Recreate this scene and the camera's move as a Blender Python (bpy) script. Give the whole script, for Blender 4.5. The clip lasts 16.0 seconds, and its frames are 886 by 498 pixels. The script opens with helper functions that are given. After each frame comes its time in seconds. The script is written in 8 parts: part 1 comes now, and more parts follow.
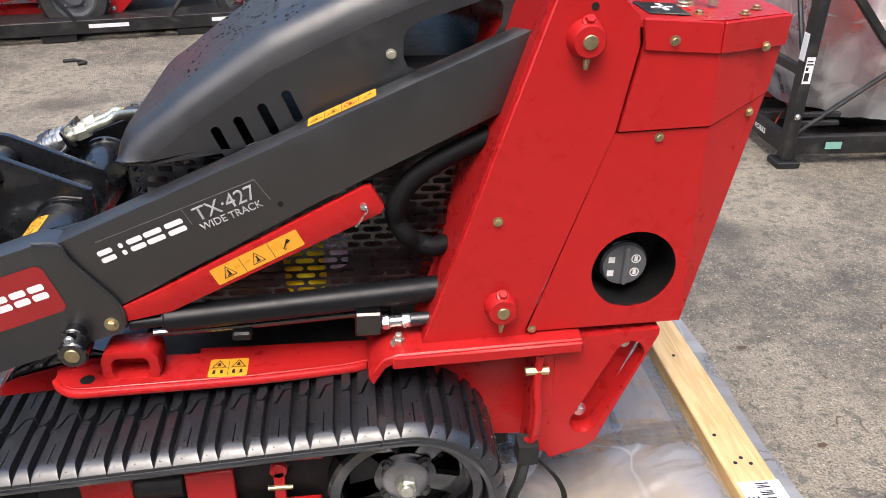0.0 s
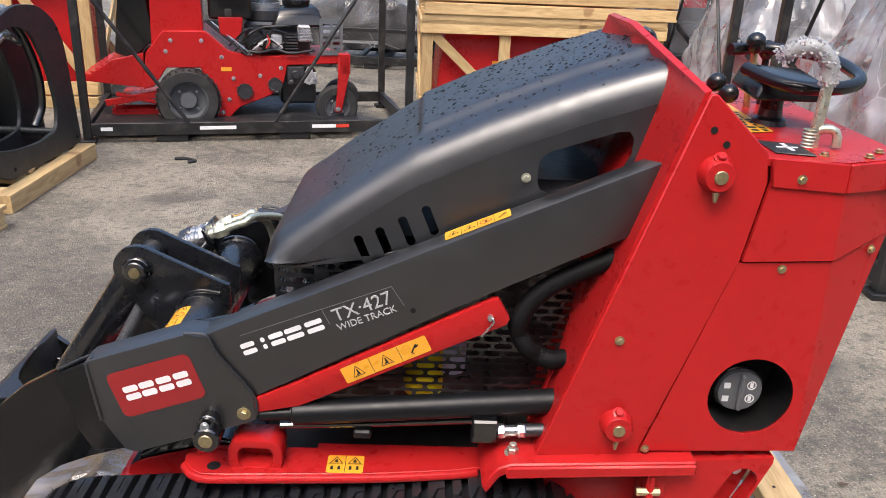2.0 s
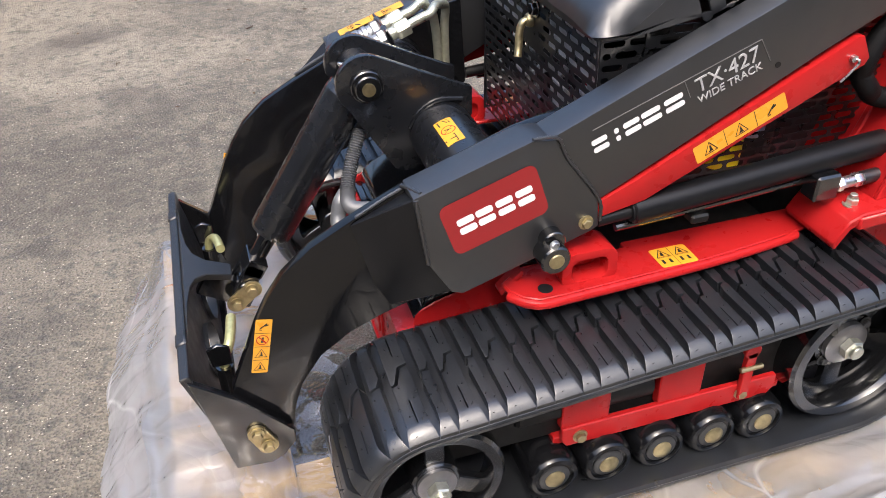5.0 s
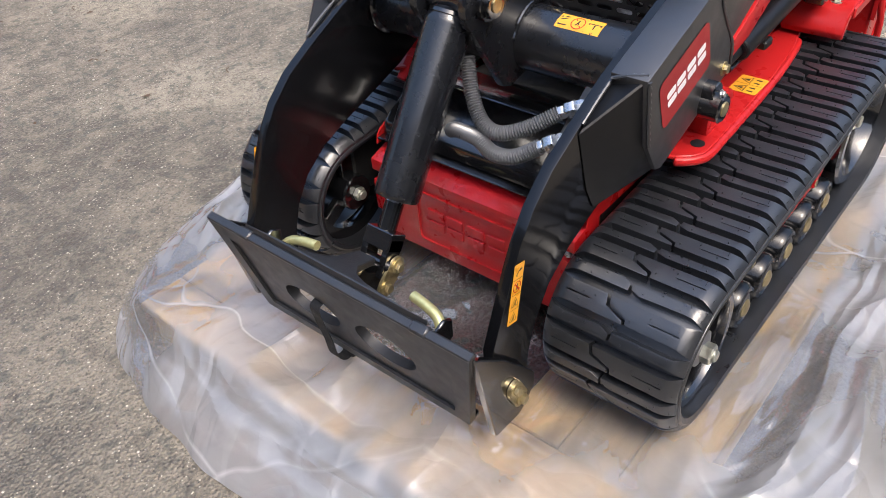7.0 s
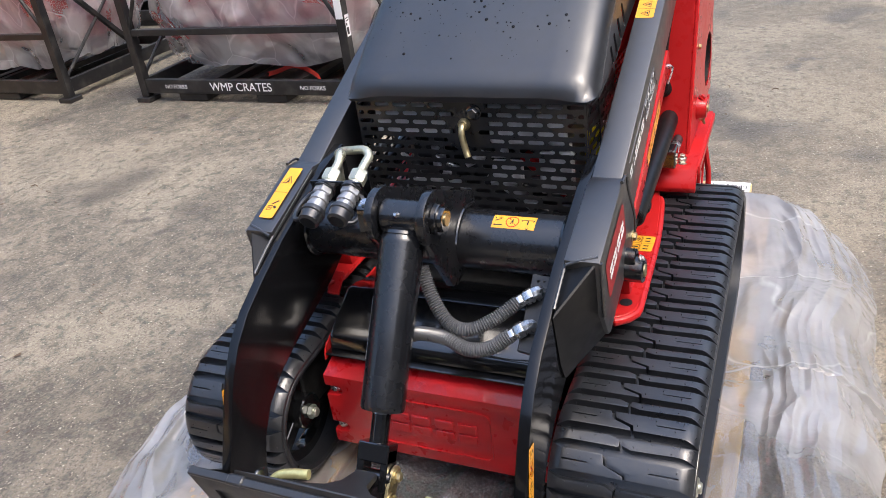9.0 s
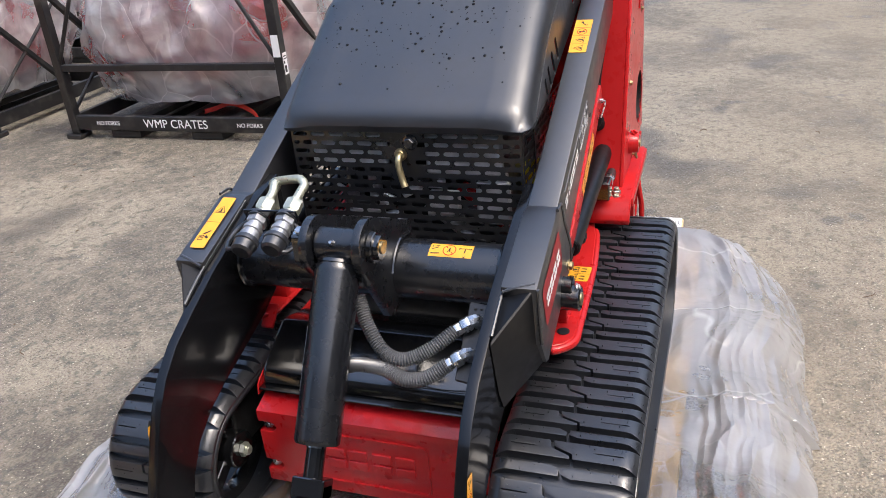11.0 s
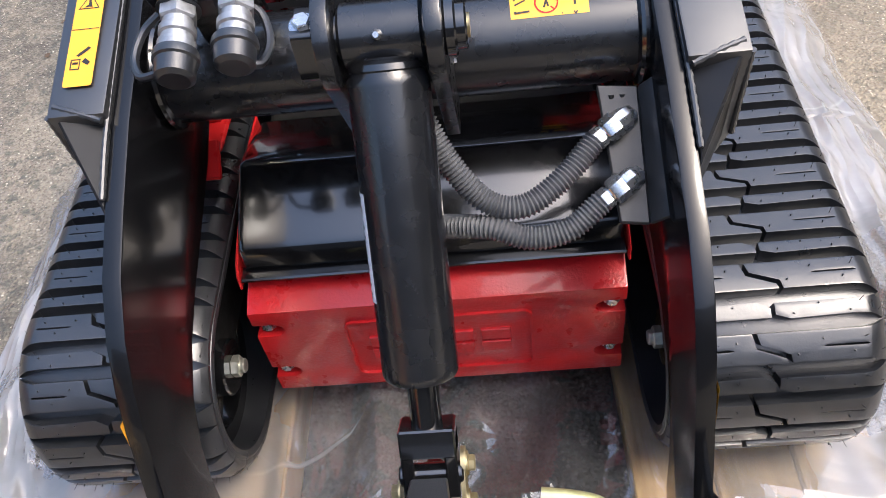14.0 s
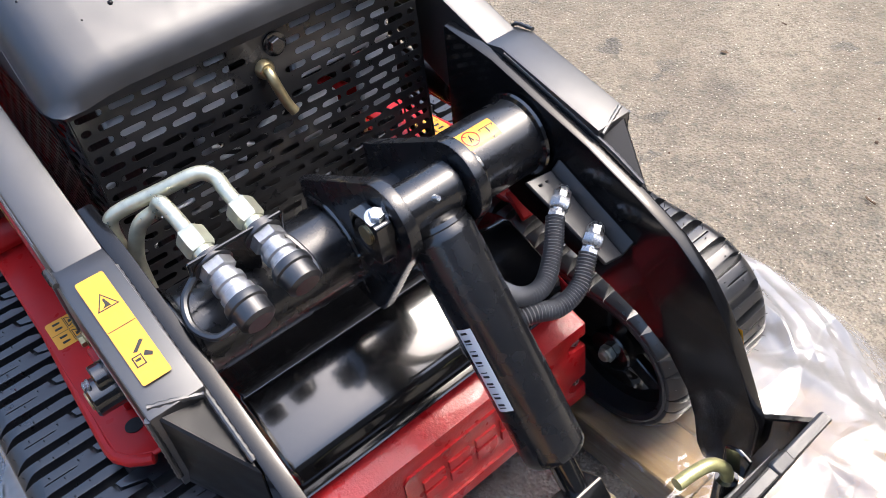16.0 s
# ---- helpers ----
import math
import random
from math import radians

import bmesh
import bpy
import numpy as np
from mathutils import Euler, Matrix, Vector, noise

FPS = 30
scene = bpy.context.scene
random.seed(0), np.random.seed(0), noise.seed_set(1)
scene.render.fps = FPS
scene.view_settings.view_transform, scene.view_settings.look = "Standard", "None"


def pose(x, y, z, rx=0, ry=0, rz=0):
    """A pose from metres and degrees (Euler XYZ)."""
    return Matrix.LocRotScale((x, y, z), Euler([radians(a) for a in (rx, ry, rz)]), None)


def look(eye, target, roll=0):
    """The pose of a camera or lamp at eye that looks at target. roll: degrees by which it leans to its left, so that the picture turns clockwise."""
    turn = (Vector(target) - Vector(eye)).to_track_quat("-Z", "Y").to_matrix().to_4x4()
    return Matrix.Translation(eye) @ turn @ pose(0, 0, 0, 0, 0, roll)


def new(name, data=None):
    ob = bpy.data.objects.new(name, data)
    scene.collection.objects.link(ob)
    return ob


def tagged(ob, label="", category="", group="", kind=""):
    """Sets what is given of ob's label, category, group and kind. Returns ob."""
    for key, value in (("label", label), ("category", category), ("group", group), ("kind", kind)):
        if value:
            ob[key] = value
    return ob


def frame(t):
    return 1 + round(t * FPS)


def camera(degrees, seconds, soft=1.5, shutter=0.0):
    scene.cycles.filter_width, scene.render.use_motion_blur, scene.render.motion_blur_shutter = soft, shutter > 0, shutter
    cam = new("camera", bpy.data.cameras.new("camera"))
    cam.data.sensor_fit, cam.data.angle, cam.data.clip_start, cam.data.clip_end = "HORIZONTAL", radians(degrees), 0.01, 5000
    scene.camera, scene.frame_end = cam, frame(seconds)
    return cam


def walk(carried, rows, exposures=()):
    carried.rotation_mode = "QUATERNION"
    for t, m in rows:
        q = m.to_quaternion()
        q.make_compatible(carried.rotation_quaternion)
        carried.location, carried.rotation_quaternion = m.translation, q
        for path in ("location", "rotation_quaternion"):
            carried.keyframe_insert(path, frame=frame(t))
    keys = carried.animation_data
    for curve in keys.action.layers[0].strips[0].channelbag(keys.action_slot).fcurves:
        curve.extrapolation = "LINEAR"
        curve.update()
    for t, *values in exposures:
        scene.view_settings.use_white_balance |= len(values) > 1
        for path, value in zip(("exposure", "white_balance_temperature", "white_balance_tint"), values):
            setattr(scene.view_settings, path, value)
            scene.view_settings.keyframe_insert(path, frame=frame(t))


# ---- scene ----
cam = camera(58.0, 16.0, soft=0.5)
PATH = [
    (0, (0.331, -1.604, 1.434), (0.549, 0.138, 0.476), 1.2),
    (0.5, (0.362, -1.65, 1.497), (0.616, 0.16, 0.685), 2.0),
    (1, (0.373, -1.672, 1.525), (0.603, 0.184, 0.816), 2.6),
    (1.5, (0.319, -1.672, 1.505), (0.465, 0.202, 0.822), 2.8),
    (2, (0.215, -1.659, 1.473), (0.275, 0.205, 0.75), 2.5),
    (2.5, (0.083, -1.642, 1.428), (0.11, 0.188, 0.624), 2.2),
    (3, (0.004, -1.66, 1.388), (0.057, 0.127, 0.492), 2.0),
    (3.5, (-0.046, -1.686, 1.371), (0.089, 0.05, 0.388), 2.0),
    (4, (-0.266, -1.621, 1.357), (-0.046, 0.068, 0.309), 1.2),
    (4.5, (-0.459, -1.48, 1.332), (-0.118, 0.161, 0.239), 0.2),
    (5, (-0.641, -1.34, 1.33), (-0.169, 0.238, 0.196), -1.5),
    (5.2, (-0.731, -1.303, 1.322), (-0.202, 0.252, 0.181), -2.2),
    (7.3, (-1.464, -0.78, 1.295), (-0.281, 0.228, 0.037), -6.6),
    (7.5, (-1.514, -0.742, 1.309), (-0.314, 0.27, 0.071), -8.5),
    (8, (-1.582, -0.63, 1.35), (-0.253, 0.297, 0.178), -9.2),
    (8.5, (-1.581, -0.634, 1.387), (-0.117, 0.214, 0.32), -8.7),
    (9, (-1.559, -0.639, 1.424), (0.023, 0.133, 0.474), -7.6),
    (9.2, (-1.57, -0.616, 1.411), (0.084, 0.093, 0.539), -7.1),
    (11.3, (-1.551, -0.643, 1.393), (0.129, -0.018, 0.507), -5.3),
    (11.5, (-1.546, -0.612, 1.397), (0.092, -0.01, 0.419), -5.8),
    (12, (-1.507, -0.581, 1.342), (0.031, 0.023, 0.214), -6.9),
    (12.5, (-1.369, -0.503, 1.273), (0.069, 0.071, 0.007), -8.0),
    (13, (-1.281, -0.376, 1.222), (0.081, 0.116, -0.158), -9.1),
    (13.5, (-1.211, -0.205, 1.217), (0.12, 0.153, -0.231), -9.9),
    (14, (-1.064, -0.104, 1.212), (0.272, 0.058, -0.267), -9.7),
    (14.5, (-0.97, 0.001, 1.225), (0.372, -0.085, -0.255), -9.2),
    (15, (-0.904, 0.139, 1.249), (0.431, -0.21, -0.199), -8.8),
    (15.5, (-0.949, 0.262, 1.28), (0.333, -0.353, -0.127), -8.4),
    (16, (-1.002, 0.397, 1.353), (0.237, -0.438, 0.023), -9.2),
]
walk(cam, [(t, look(eye, target, roll)) for t, eye, target, roll in PATH], [(0.0, 0.48), (1.0, 0.38), (3.0, 0.45), (5.0, 0.58), (7.5, 0.44), (9.2, 0.50), (11.3, 0.47), (12.5, 0.47), (14.2, 0.80), (14.8, 0.88), (15.2, 0.90), (16.0, 0.81)])

# ---- world and light ----
world = bpy.data.worlds.new("overcast_sky")
scene.world = world
world.use_nodes = True
wn, wl = world.node_tree.nodes, world.node_tree.links
sky = wn.new("ShaderNodeTexSky")
sky.sky_type = "NISHITA"
sky.sun_disc = False
sky.sun_elevation, sky.sun_rotation = radians(58), radians(200)
sky.air_density, sky.dust_density, sky.ozone_density = 1.0, 4.0, 1.0
hsv = wn.new("ShaderNodeHueSaturation")
hsv.inputs["Saturation"].default_value = 1.08
wl.new(sky.outputs["Color"], hsv.inputs["Color"])
# an overcast sky is brightest overhead and dimmer towards the horizon
wtc, wxyz, wgr = wn.new("ShaderNodeTexCoord"), wn.new("ShaderNodeSeparateXYZ"), wn.new("ShaderNodeMapRange")
wl.new(wtc.outputs["Generated"], wxyz.inputs[0])
wl.new(wxyz.outputs["Z"], wgr.inputs["Value"])
wgr.inputs["To Min"].default_value, wgr.inputs["To Max"].default_value = 0.50, 2.65
wmul = wn.new("ShaderNodeMix")
wmul.data_type, wmul.blend_type = "RGBA", "MULTIPLY"
wmul.inputs["Factor"].default_value = 1.0
wl.new(hsv.outputs["Color"], wmul.inputs[6])
wl.new(wgr.outputs[0], wmul.inputs[7])
wl.new(wmul.outputs[2], wn["Background"].inputs["Color"])
wn["Background"].inputs["Strength"].default_value = 0.15

sun_data = bpy.data.lights.new("sun", "SUN")
sun_data.energy, sun_data.angle, sun_data.color = 0.9, radians(16), (1.0, 0.98, 0.95)
sun = new("sun", sun_data)
sun.matrix_world = look((-2.0, -5.0, 9.0), (0, 0, 0))


# ---- materials ----
def material(name, colour, rough=0.5, metal=0.0, vary=0.06, grain=0.0, scale=40.0, bump=0.0, bscale=300.0, coat=0.0, spec=0.5, dirt=0.0, dirt_colour=(0.3, 0.27, 0.22), coat_rough=0.06):
    """A painted, metal, plastic or wooden surface with two scales of variation."""
    m = bpy.data.materials.new(name)
    m.use_nodes = True
    n, l = m.node_tree.nodes, m.node_tree.links
    b = n["Principled BSDF"]
    tc = n.new("ShaderNodeTexCoord")
    big = n.new("ShaderNodeTexNoise")
    big.inputs["Scale"].default_value, big.inputs["Detail"].default_value = scale / 8, 4
    fine = n.new("ShaderNodeTexNoise")
    fine.inputs["Scale"].default_value, fine.inputs["Detail"].default_value = scale, 6
    for t in (big, fine):
        l.new(tc.outputs["Object"], t.inputs["Vector"])
    add = n.new("ShaderNodeMath")
    add.operation = "ADD"
    l.new(big.outputs["Fac"], add.inputs[0])
    l.new(fine.outputs["Fac"], add.inputs[1])
    ramp = n.new("ShaderNodeMapRange")
    ramp.inputs["From Min"].default_value, ramp.inputs["From Max"].default_value = 0.7, 1.3
    ramp.inputs["To Min"].default_value, ramp.inputs["To Max"].default_value = 1 - vary, 1 + vary
    l.new(add.outputs[0], ramp.inputs["Value"])
    mul = n.new("ShaderNodeMix")
    mul.data_type, mul.blend_type = "RGBA", "MULTIPLY"
    mul.inputs["Factor"].default_value = 1.0
    mul.inputs[6].default_value = (*colour, 1)
    l.new(ramp.outputs[0], mul.inputs[7])
    out = mul.outputs[2]
    if dirt:
        dn = n.new("ShaderNodeTexNoise")
        dn.inputs["Scale"].default_value, dn.inputs["Detail"].default_value = scale / 4, 8
        l.new(tc.outputs["Object"], dn.inputs["Vector"])
        dr = n.new("ShaderNodeMapRange")
        dr.inputs["From Min"].default_value, dr.inputs["From Max"].default_value = 0.5, 0.75
        dr.inputs["To Max"].default_value = dirt
        l.new(dn.outputs["Fac"], dr.inputs["Value"])
        dm = n.new("ShaderNodeMix")
        dm.data_type = "RGBA"
        l.new(dr.outputs[0], dm.inputs["Factor"])
        l.new(out, dm.inputs[6])
        dm.inputs[7].default_value = (*dirt_colour, 1)
        out = dm.outputs[2]
    l.new(out, b.inputs["Base Color"])
    rr = n.new("ShaderNodeMapRange")
    rr.inputs["From Min"].default_value, rr.inputs["From Max"].default_value = 0.7, 1.3
    rr.inputs["To Min"].default_value, rr.inputs["To Max"].default_value = max(0.02, rough * 0.8), min(1, rough * 1.25)
    l.new(add.outputs[0], rr.inputs["Value"])
    l.new(rr.outputs[0], b.inputs["Roughness"])
    b.inputs["Metallic"].default_value = metal
    b.inputs["Coat Weight"].default_value = coat
    b.inputs["Coat Roughness"].default_value = coat_rough
    b.inputs["Specular IOR Level"].default_value = spec
    if bump:
        bt = n.new("ShaderNodeTexNoise")
        bt.inputs["Scale"].default_value, bt.inputs["Detail"].default_value = bscale, 4
        l.new(tc.outputs["Object"], bt.inputs["Vector"])
        bp = n.new("ShaderNodeBump")
        bp.inputs["Strength"].default_value, bp.inputs["Distance"].default_value = bump, 0.002
        l.new(bt.outputs["Fac"], bp.inputs["Height"])
        l.new(bp.outputs["Normal"], b.inputs["Normal"])
    return m


RED = material("red_paint", (0.41, 0.0135, 0.0145), 0.3, coat=0.14, vary=0.05, bump=0.04, bscale=120, spec=0.2)
RED_CAST = material("red_cast_iron_paint", (0.46, 0.011, 0.014), 0.3, coat=0.4, vary=0.08, bump=0.4, bscale=220)
BLACK = material("black_gloss_paint", (0.0055, 0.0057, 0.0064), 0.16, coat=0.9, vary=0.15, bump=0.03, bscale=60, spec=0.8)
LIFT = material("satin_black_cylinder", (0.0060, 0.0063, 0.0074), 0.40, vary=0.1, bump=0.03, bscale=60, spec=0.3)
BARREL = material("satin_black_barrel", (0.0075, 0.0082, 0.0100), 0.26, coat=0.45, coat_rough=0.09, vary=0.1, bump=0.03, bscale=60, spec=0.7)
ARM_BLACK = material("black_arm_paint", (0.0065, 0.0071, 0.0088), 0.42, coat=0.75, coat_rough=0.45, spec=1.0, vary=0.15, bump=0.04, bscale=110)
HOOD = material("black_moulded_plastic", (0.0092, 0.0102, 0.0126), 0.42, coat=0.3, coat_rough=0.30, vary=0.12, bump=0.06, bscale=900, spec=1.0)
RUBBER = material("black_rubber", (0.0115, 0.0128, 0.0155), 0.34, coat=0.12, coat_rough=0.36, vary=0.2, scale=60, bump=0.08, bscale=300, dirt=0.006, spec=1.0)
BLADE = material("black_blade_paint", (0.0045, 0.0047, 0.0055), 0.2, coat=0.3, vary=0.15, bump=0.03, bscale=60, spec=0.35)
HOSE = material("black_hose_plastic", (0.085, 0.088, 0.094), 0.32, vary=0.12, spec=0.9)
MODEL_GREY = material("pale_grey_print", (0.42, 0.42, 0.43), 0.4, vary=0.03)
GRILLE = material("black_grille_paint", (0.0080, 0.0085, 0.0098), 0.30, coat=0.3, vary=0.1, spec=0.8)
SHROUD = material("pale_shroud_plastic", (0.62, 0.62, 0.63), 0.5, vary=0.3, scale=30)
SLEEVE = material("black_woven_sleeve", (0.0045, 0.0046, 0.0052), 0.6, vary=0.2, bump=0.4, bscale=900, spec=0.15)
# near-black that puts the shade of holes, recesses and underparts into the colour
DARK = material("recess_shade_black", (0.003, 0.003, 0.003), 0.6)
GREY_PLATE = material("grey_black_plate", (0.022, 0.0225, 0.0235), 0.40, vary=0.15, bump=0.06)
ROUGH_BLACK = material("rough_black_casting", (0.014, 0.0144, 0.0155), 0.34, vary=0.2, bump=0.35, bscale=420, spec=0.9)
LATCH = material("yellow_green_zinc", (0.58, 0.56, 0.27), 0.34, 0.6, vary=0.15, scale=100)
COUPLER = material("dull_zinc_coupler", (0.36, 0.37, 0.385), 0.42, 0.8, vary=0.2, scale=160)
BAY = material("black_engine_casting", (0.022, 0.022, 0.024), 0.4, vary=0.3)
SMALL_BLACK = material("black_plastic_knob", (0.01, 0.01, 0.01), 0.16)
GOLD = material("yellow_zinc", (0.46, 0.385, 0.22), 0.36, 0.9, vary=0.2, scale=120)
NUT = material("pale_zinc_nut", (0.55, 0.55, 0.47), 0.34, 0.85, vary=0.2, scale=120)
ROLLER_FACE = material("dark_roller_face", (0.030, 0.031, 0.032), 0.4, vary=0.25, dirt=0.1)
ZINC = material("bright_zinc", (0.62, 0.63, 0.64), 0.28, 0.95, vary=0.12, scale=120)
OLIVE = material("olive_zinc_tube", (0.60, 0.60, 0.47), 0.32, 0.75, vary=0.15, scale=100)
CHROME = material("chromed_rod", (0.7, 0.7, 0.71), 0.1, 1.0)
STEEL = material("grey_steel", (0.30, 0.30, 0.31), 0.35, 0.9, vary=0.2)
YELLOW = material("yellow_label", (0.78, 0.36, 0.030), 0.32, vary=0.04)
INK = material("black_print", (0.012, 0.012, 0.012), 0.5)
WHITE = material("white_print", (0.78, 0.78, 0.78), 0.45, vary=0.03)
BADGE = material("dull_red_badge", (0.27, 0.016, 0.018), 0.38, vary=0.05)
YELLOW_FILTER = material("yellow_filter", (0.85, 0.72, 0.02), 0.35)
LILAC = material("pale_lilac_filter", (0.62, 0.62, 0.78), 0.4)
ENGINE = material("engine_black", (0.035, 0.036, 0.039), 0.35, vary=0.3)
ALLOY = material("cast_alloy", (0.58, 0.58, 0.60), 0.45, 0.6, vary=0.25, bump=0.2)
RACK = material("black_rack_paint", (0.012, 0.012, 0.013), 0.45, vary=0.3, dirt=0.12)
GRAPPLE = material("dark_grey_grapple_paint", (0.017, 0.0205, 0.022), 0.46, vary=0.15)
RIM_GREY = material("grey_wheel_rim", (0.11, 0.115, 0.122), 0.4, vary=0.1)
TYRE = material("tyre_rubber", (0.022, 0.022, 0.022), 0.7, vary=0.3, bump=0.3, dirt=0.12)
CAP_GREY = material("grey_fuel_cap", (0.10, 0.105, 0.115), 0.4)
WRAP = material("clear_bubble_wrap", (0.80, 0.81, 0.82), 0.2, vary=0.1)
WRAP.node_tree.nodes["Principled BSDF"].inputs["Transmission Weight"].default_value = 0.7
STRAP = material("black_webbing", (0.012, 0.012, 0.012), 0.8, bump=0.3, bscale=800)
ORANGE = material("orange_red_webbing", (0.6, 0.04, 0.02), 0.6, bump=0.3, bscale=800)


def wood_material(name, a, b):
    m = bpy.data.materials.new(name)
    m.use_nodes = True
    n, l = m.node_tree.nodes, m.node_tree.links
    p = n["Principled BSDF"]
    tc, mp = n.new("ShaderNodeTexCoord"), n.new("ShaderNodeMapping")
    mp.inputs["Scale"].default_value = (3, 30, 30)
    l.new(tc.outputs["Object"], mp.inputs["Vector"])
    g = n.new("ShaderNodeTexNoise")
    g.inputs["Scale"].default_value, g.inputs["Detail"].default_value, g.inputs["Distortion"].default_value = 1.2, 8, 1.5
    l.new(mp.outputs[0], g.inputs["Vector"])
    info = n.new("ShaderNodeObjectInfo")
    ramp = n.new("ShaderNodeValToRGB")
    ramp.color_ramp.elements[0].position, ramp.color_ramp.elements[0].color = 0.35, (*b, 1)
    ramp.color_ramp.elements[1].position, ramp.color_ramp.elements[1].color = 0.62, (*a, 1)
    l.new(g.outputs["Fac"], ramp.inputs[0])
    k = n.new("ShaderNodeTexNoise")
    k.inputs["Scale"].default_value = 5
    l.new(tc.outputs["Object"], k.inputs["Vector"])
    kr = n.new("ShaderNodeMapRange")
    kr.inputs["From Min"].default_value, kr.inputs["From Max"].default_value = 0.66, 0.72
    kr.inputs["To Max"].default_value = 0.6
    l.new(k.outputs["Fac"], kr.inputs["Value"])
    mix = n.new("ShaderNodeMix")
    mix.data_type = "RGBA"
    l.new(kr.outputs[0], mix.inputs["Factor"])
    l.new(ramp.outputs[0], mix.inputs[6])
    mix.inputs[7].default_value = (0.22, 0.09, 0.035, 1)
    hs = n.new("ShaderNodeHueSaturation")
    vr = n.new("ShaderNodeMapRange")
    vr.inputs["To Min"].default_value, vr.inputs["To Max"].default_value = 0.75, 1.12
    l.new(info.outputs["Random"], vr.inputs["Value"])
    l.new(vr.outputs[0], hs.inputs["Value"])
    l.new(mix.outputs[2], hs.inputs["Color"])
    l.new(hs.outputs[0], p.inputs["Base Color"])
    p.inputs["Roughness"].default_value = 0.65
    bp = n.new("ShaderNodeBump")
    bp.inputs["Strength"].default_value, bp.inputs["Distance"].default_value = 0.25, 0.002
    l.new(g.outputs["Fac"], bp.inputs["Height"])
    l.new(bp.outputs[0], p.inputs["Normal"])
    return m


WOOD = wood_material("pale_pine", (0.66, 0.47, 0.23), (0.50, 0.32, 0.14))
WOOD_WET = wood_material("damp_pine", (0.52, 0.36, 0.155), (0.38, 0.245, 0.095))


def film_material(name, white, low, high, rough, gloss, blotch=2.6, crumple=0.85):
    """Milky polythene: clear where it clings to what lies under it, hazy elsewhere, with sharp glossy creases and
    painted fold highlights.
    """
    m = bpy.data.materials.new(name)
    m.use_nodes = True
    n, l = m.node_tree.nodes, m.node_tree.links
    n.remove(n["Principled BSDF"])
    tr, df, tl, gl = (n.new("ShaderNodeBsdf" + k) for k in ("Transparent", "Diffuse", "Translucent", "Glossy"))
    tr.inputs["Color"].default_value = (0.96, 0.96, 0.96, 1)
    df.inputs["Color"].default_value = tl.inputs["Color"].default_value = (white, white, white * 1.01, 1)
    gl.inputs["Roughness"].default_value = rough
    gl.inputs["Color"].default_value = (1, 1, 1, 1)
    tc = n.new("ShaderNodeTexCoord")

    def noise_tex(scale, detail, kind="FBM", distort=0.0):
        t = n.new("ShaderNodeTexNoise")
        t.noise_type = kind
        t.inputs["Scale"].default_value, t.inputs["Detail"].default_value, t.inputs["Distortion"].default_value = scale, detail, distort
        l.new(tc.outputs["Object"], t.inputs["Vector"])
        return t

    def span(src, a, b, c, d):
        r = n.new("ShaderNodeMapRange")
        for key, v in zip(("From Min", "From Max", "To Min", "To Max"), (a, b, c, d)):
            r.inputs[key].default_value = v
        l.new(src, r.inputs["Value"])
        return r.outputs[0]

    cling = span(noise_tex(blotch, 5, "FBM", 0.6).outputs["Fac"], 0.36, 0.58, low, high)
    att = n.new("ShaderNodeAttribute")
    att.attribute_name = "lifted"
    lift = n.new("ShaderNodeMath")
    lift.operation = "MULTIPLY_ADD"
    l.new(att.outputs["Fac"], lift.inputs[0])
    lift.inputs[1].default_value = 0.19
    l.new(cling, lift.inputs[2])
    cling = lift.outputs[0]
    # a crumpled net of creases at two sizes
    bend = noise_tex(1.6, 3)
    wv = n.new("ShaderNodeVectorMath")
    wv.operation = "MULTIPLY_ADD"
    l.new(bend.outputs["Color"], wv.inputs[0])
    wv.inputs[1].default_value = (0.45, 0.45, 0.45)
    l.new(tc.outputs["Object"], wv.inputs[2])
    nets = []
    for scale, stretch, turn in ((3.4, (1.0, 0.42, 0.7), 0.5), (8.5, (0.5, 1.0, 0.8), 1.1), (22.0, (1.0, 0.7, 1.0), 0.2)):
        mp = n.new("ShaderNodeMapping")
        mp.inputs["Rotation"].default_value, mp.inputs["Scale"].default_value = (0, 0, turn), stretch
        l.new(wv.outputs[0], mp.inputs["Vector"])
        v = n.new("ShaderNodeTexVoronoi")
        v.feature = "DISTANCE_TO_EDGE"
        v.inputs["Scale"].default_value = scale
        l.new(mp.outputs[0], v.inputs["Vector"])
        nets.append(v.outputs["Distance"])
    # whiter lines along the net: fold highlights painted into the haze
    patch = span(noise_tex(2.2, 2).outputs["Fac"], 0.44, 0.62, 0.0, 0.26)
    lines = span(nets[0], 0.0, 0.014, 1.0, 0.0)
    fade = n.new("ShaderNodeMath")
    fade.operation = "MULTIPLY"
    l.new(lines, fade.inputs[0])
    l.new(patch, fade.inputs[1])
    fold_glint = fade.outputs[0]
    # fine drawn wrinkles, some along the sheet and some across it
    drawn = []
    for turn, stretch, off in ((0.12, (3.0, 33.0, 8.0), 0.0), (1.45, (2.6, 29.0, 8.0), 4.0), (0.75, (4.0, 22.0, 7.0), 9.0)):
        mp = n.new("ShaderNodeMapping")
        mp.inputs["Rotation"].default_value, mp.inputs["Scale"].default_value, mp.inputs["Location"].default_value = (0, 0, turn), stretch, (off, off, 0)
        l.new(wv.outputs[0], mp.inputs["Vector"])
        t = n.new("ShaderNodeTexNoise")
        t.noise_type = "RIDGED_MULTIFRACTAL"
        t.inputs["Scale"].default_value, t.inputs["Detail"].default_value = 1.0, 3.0
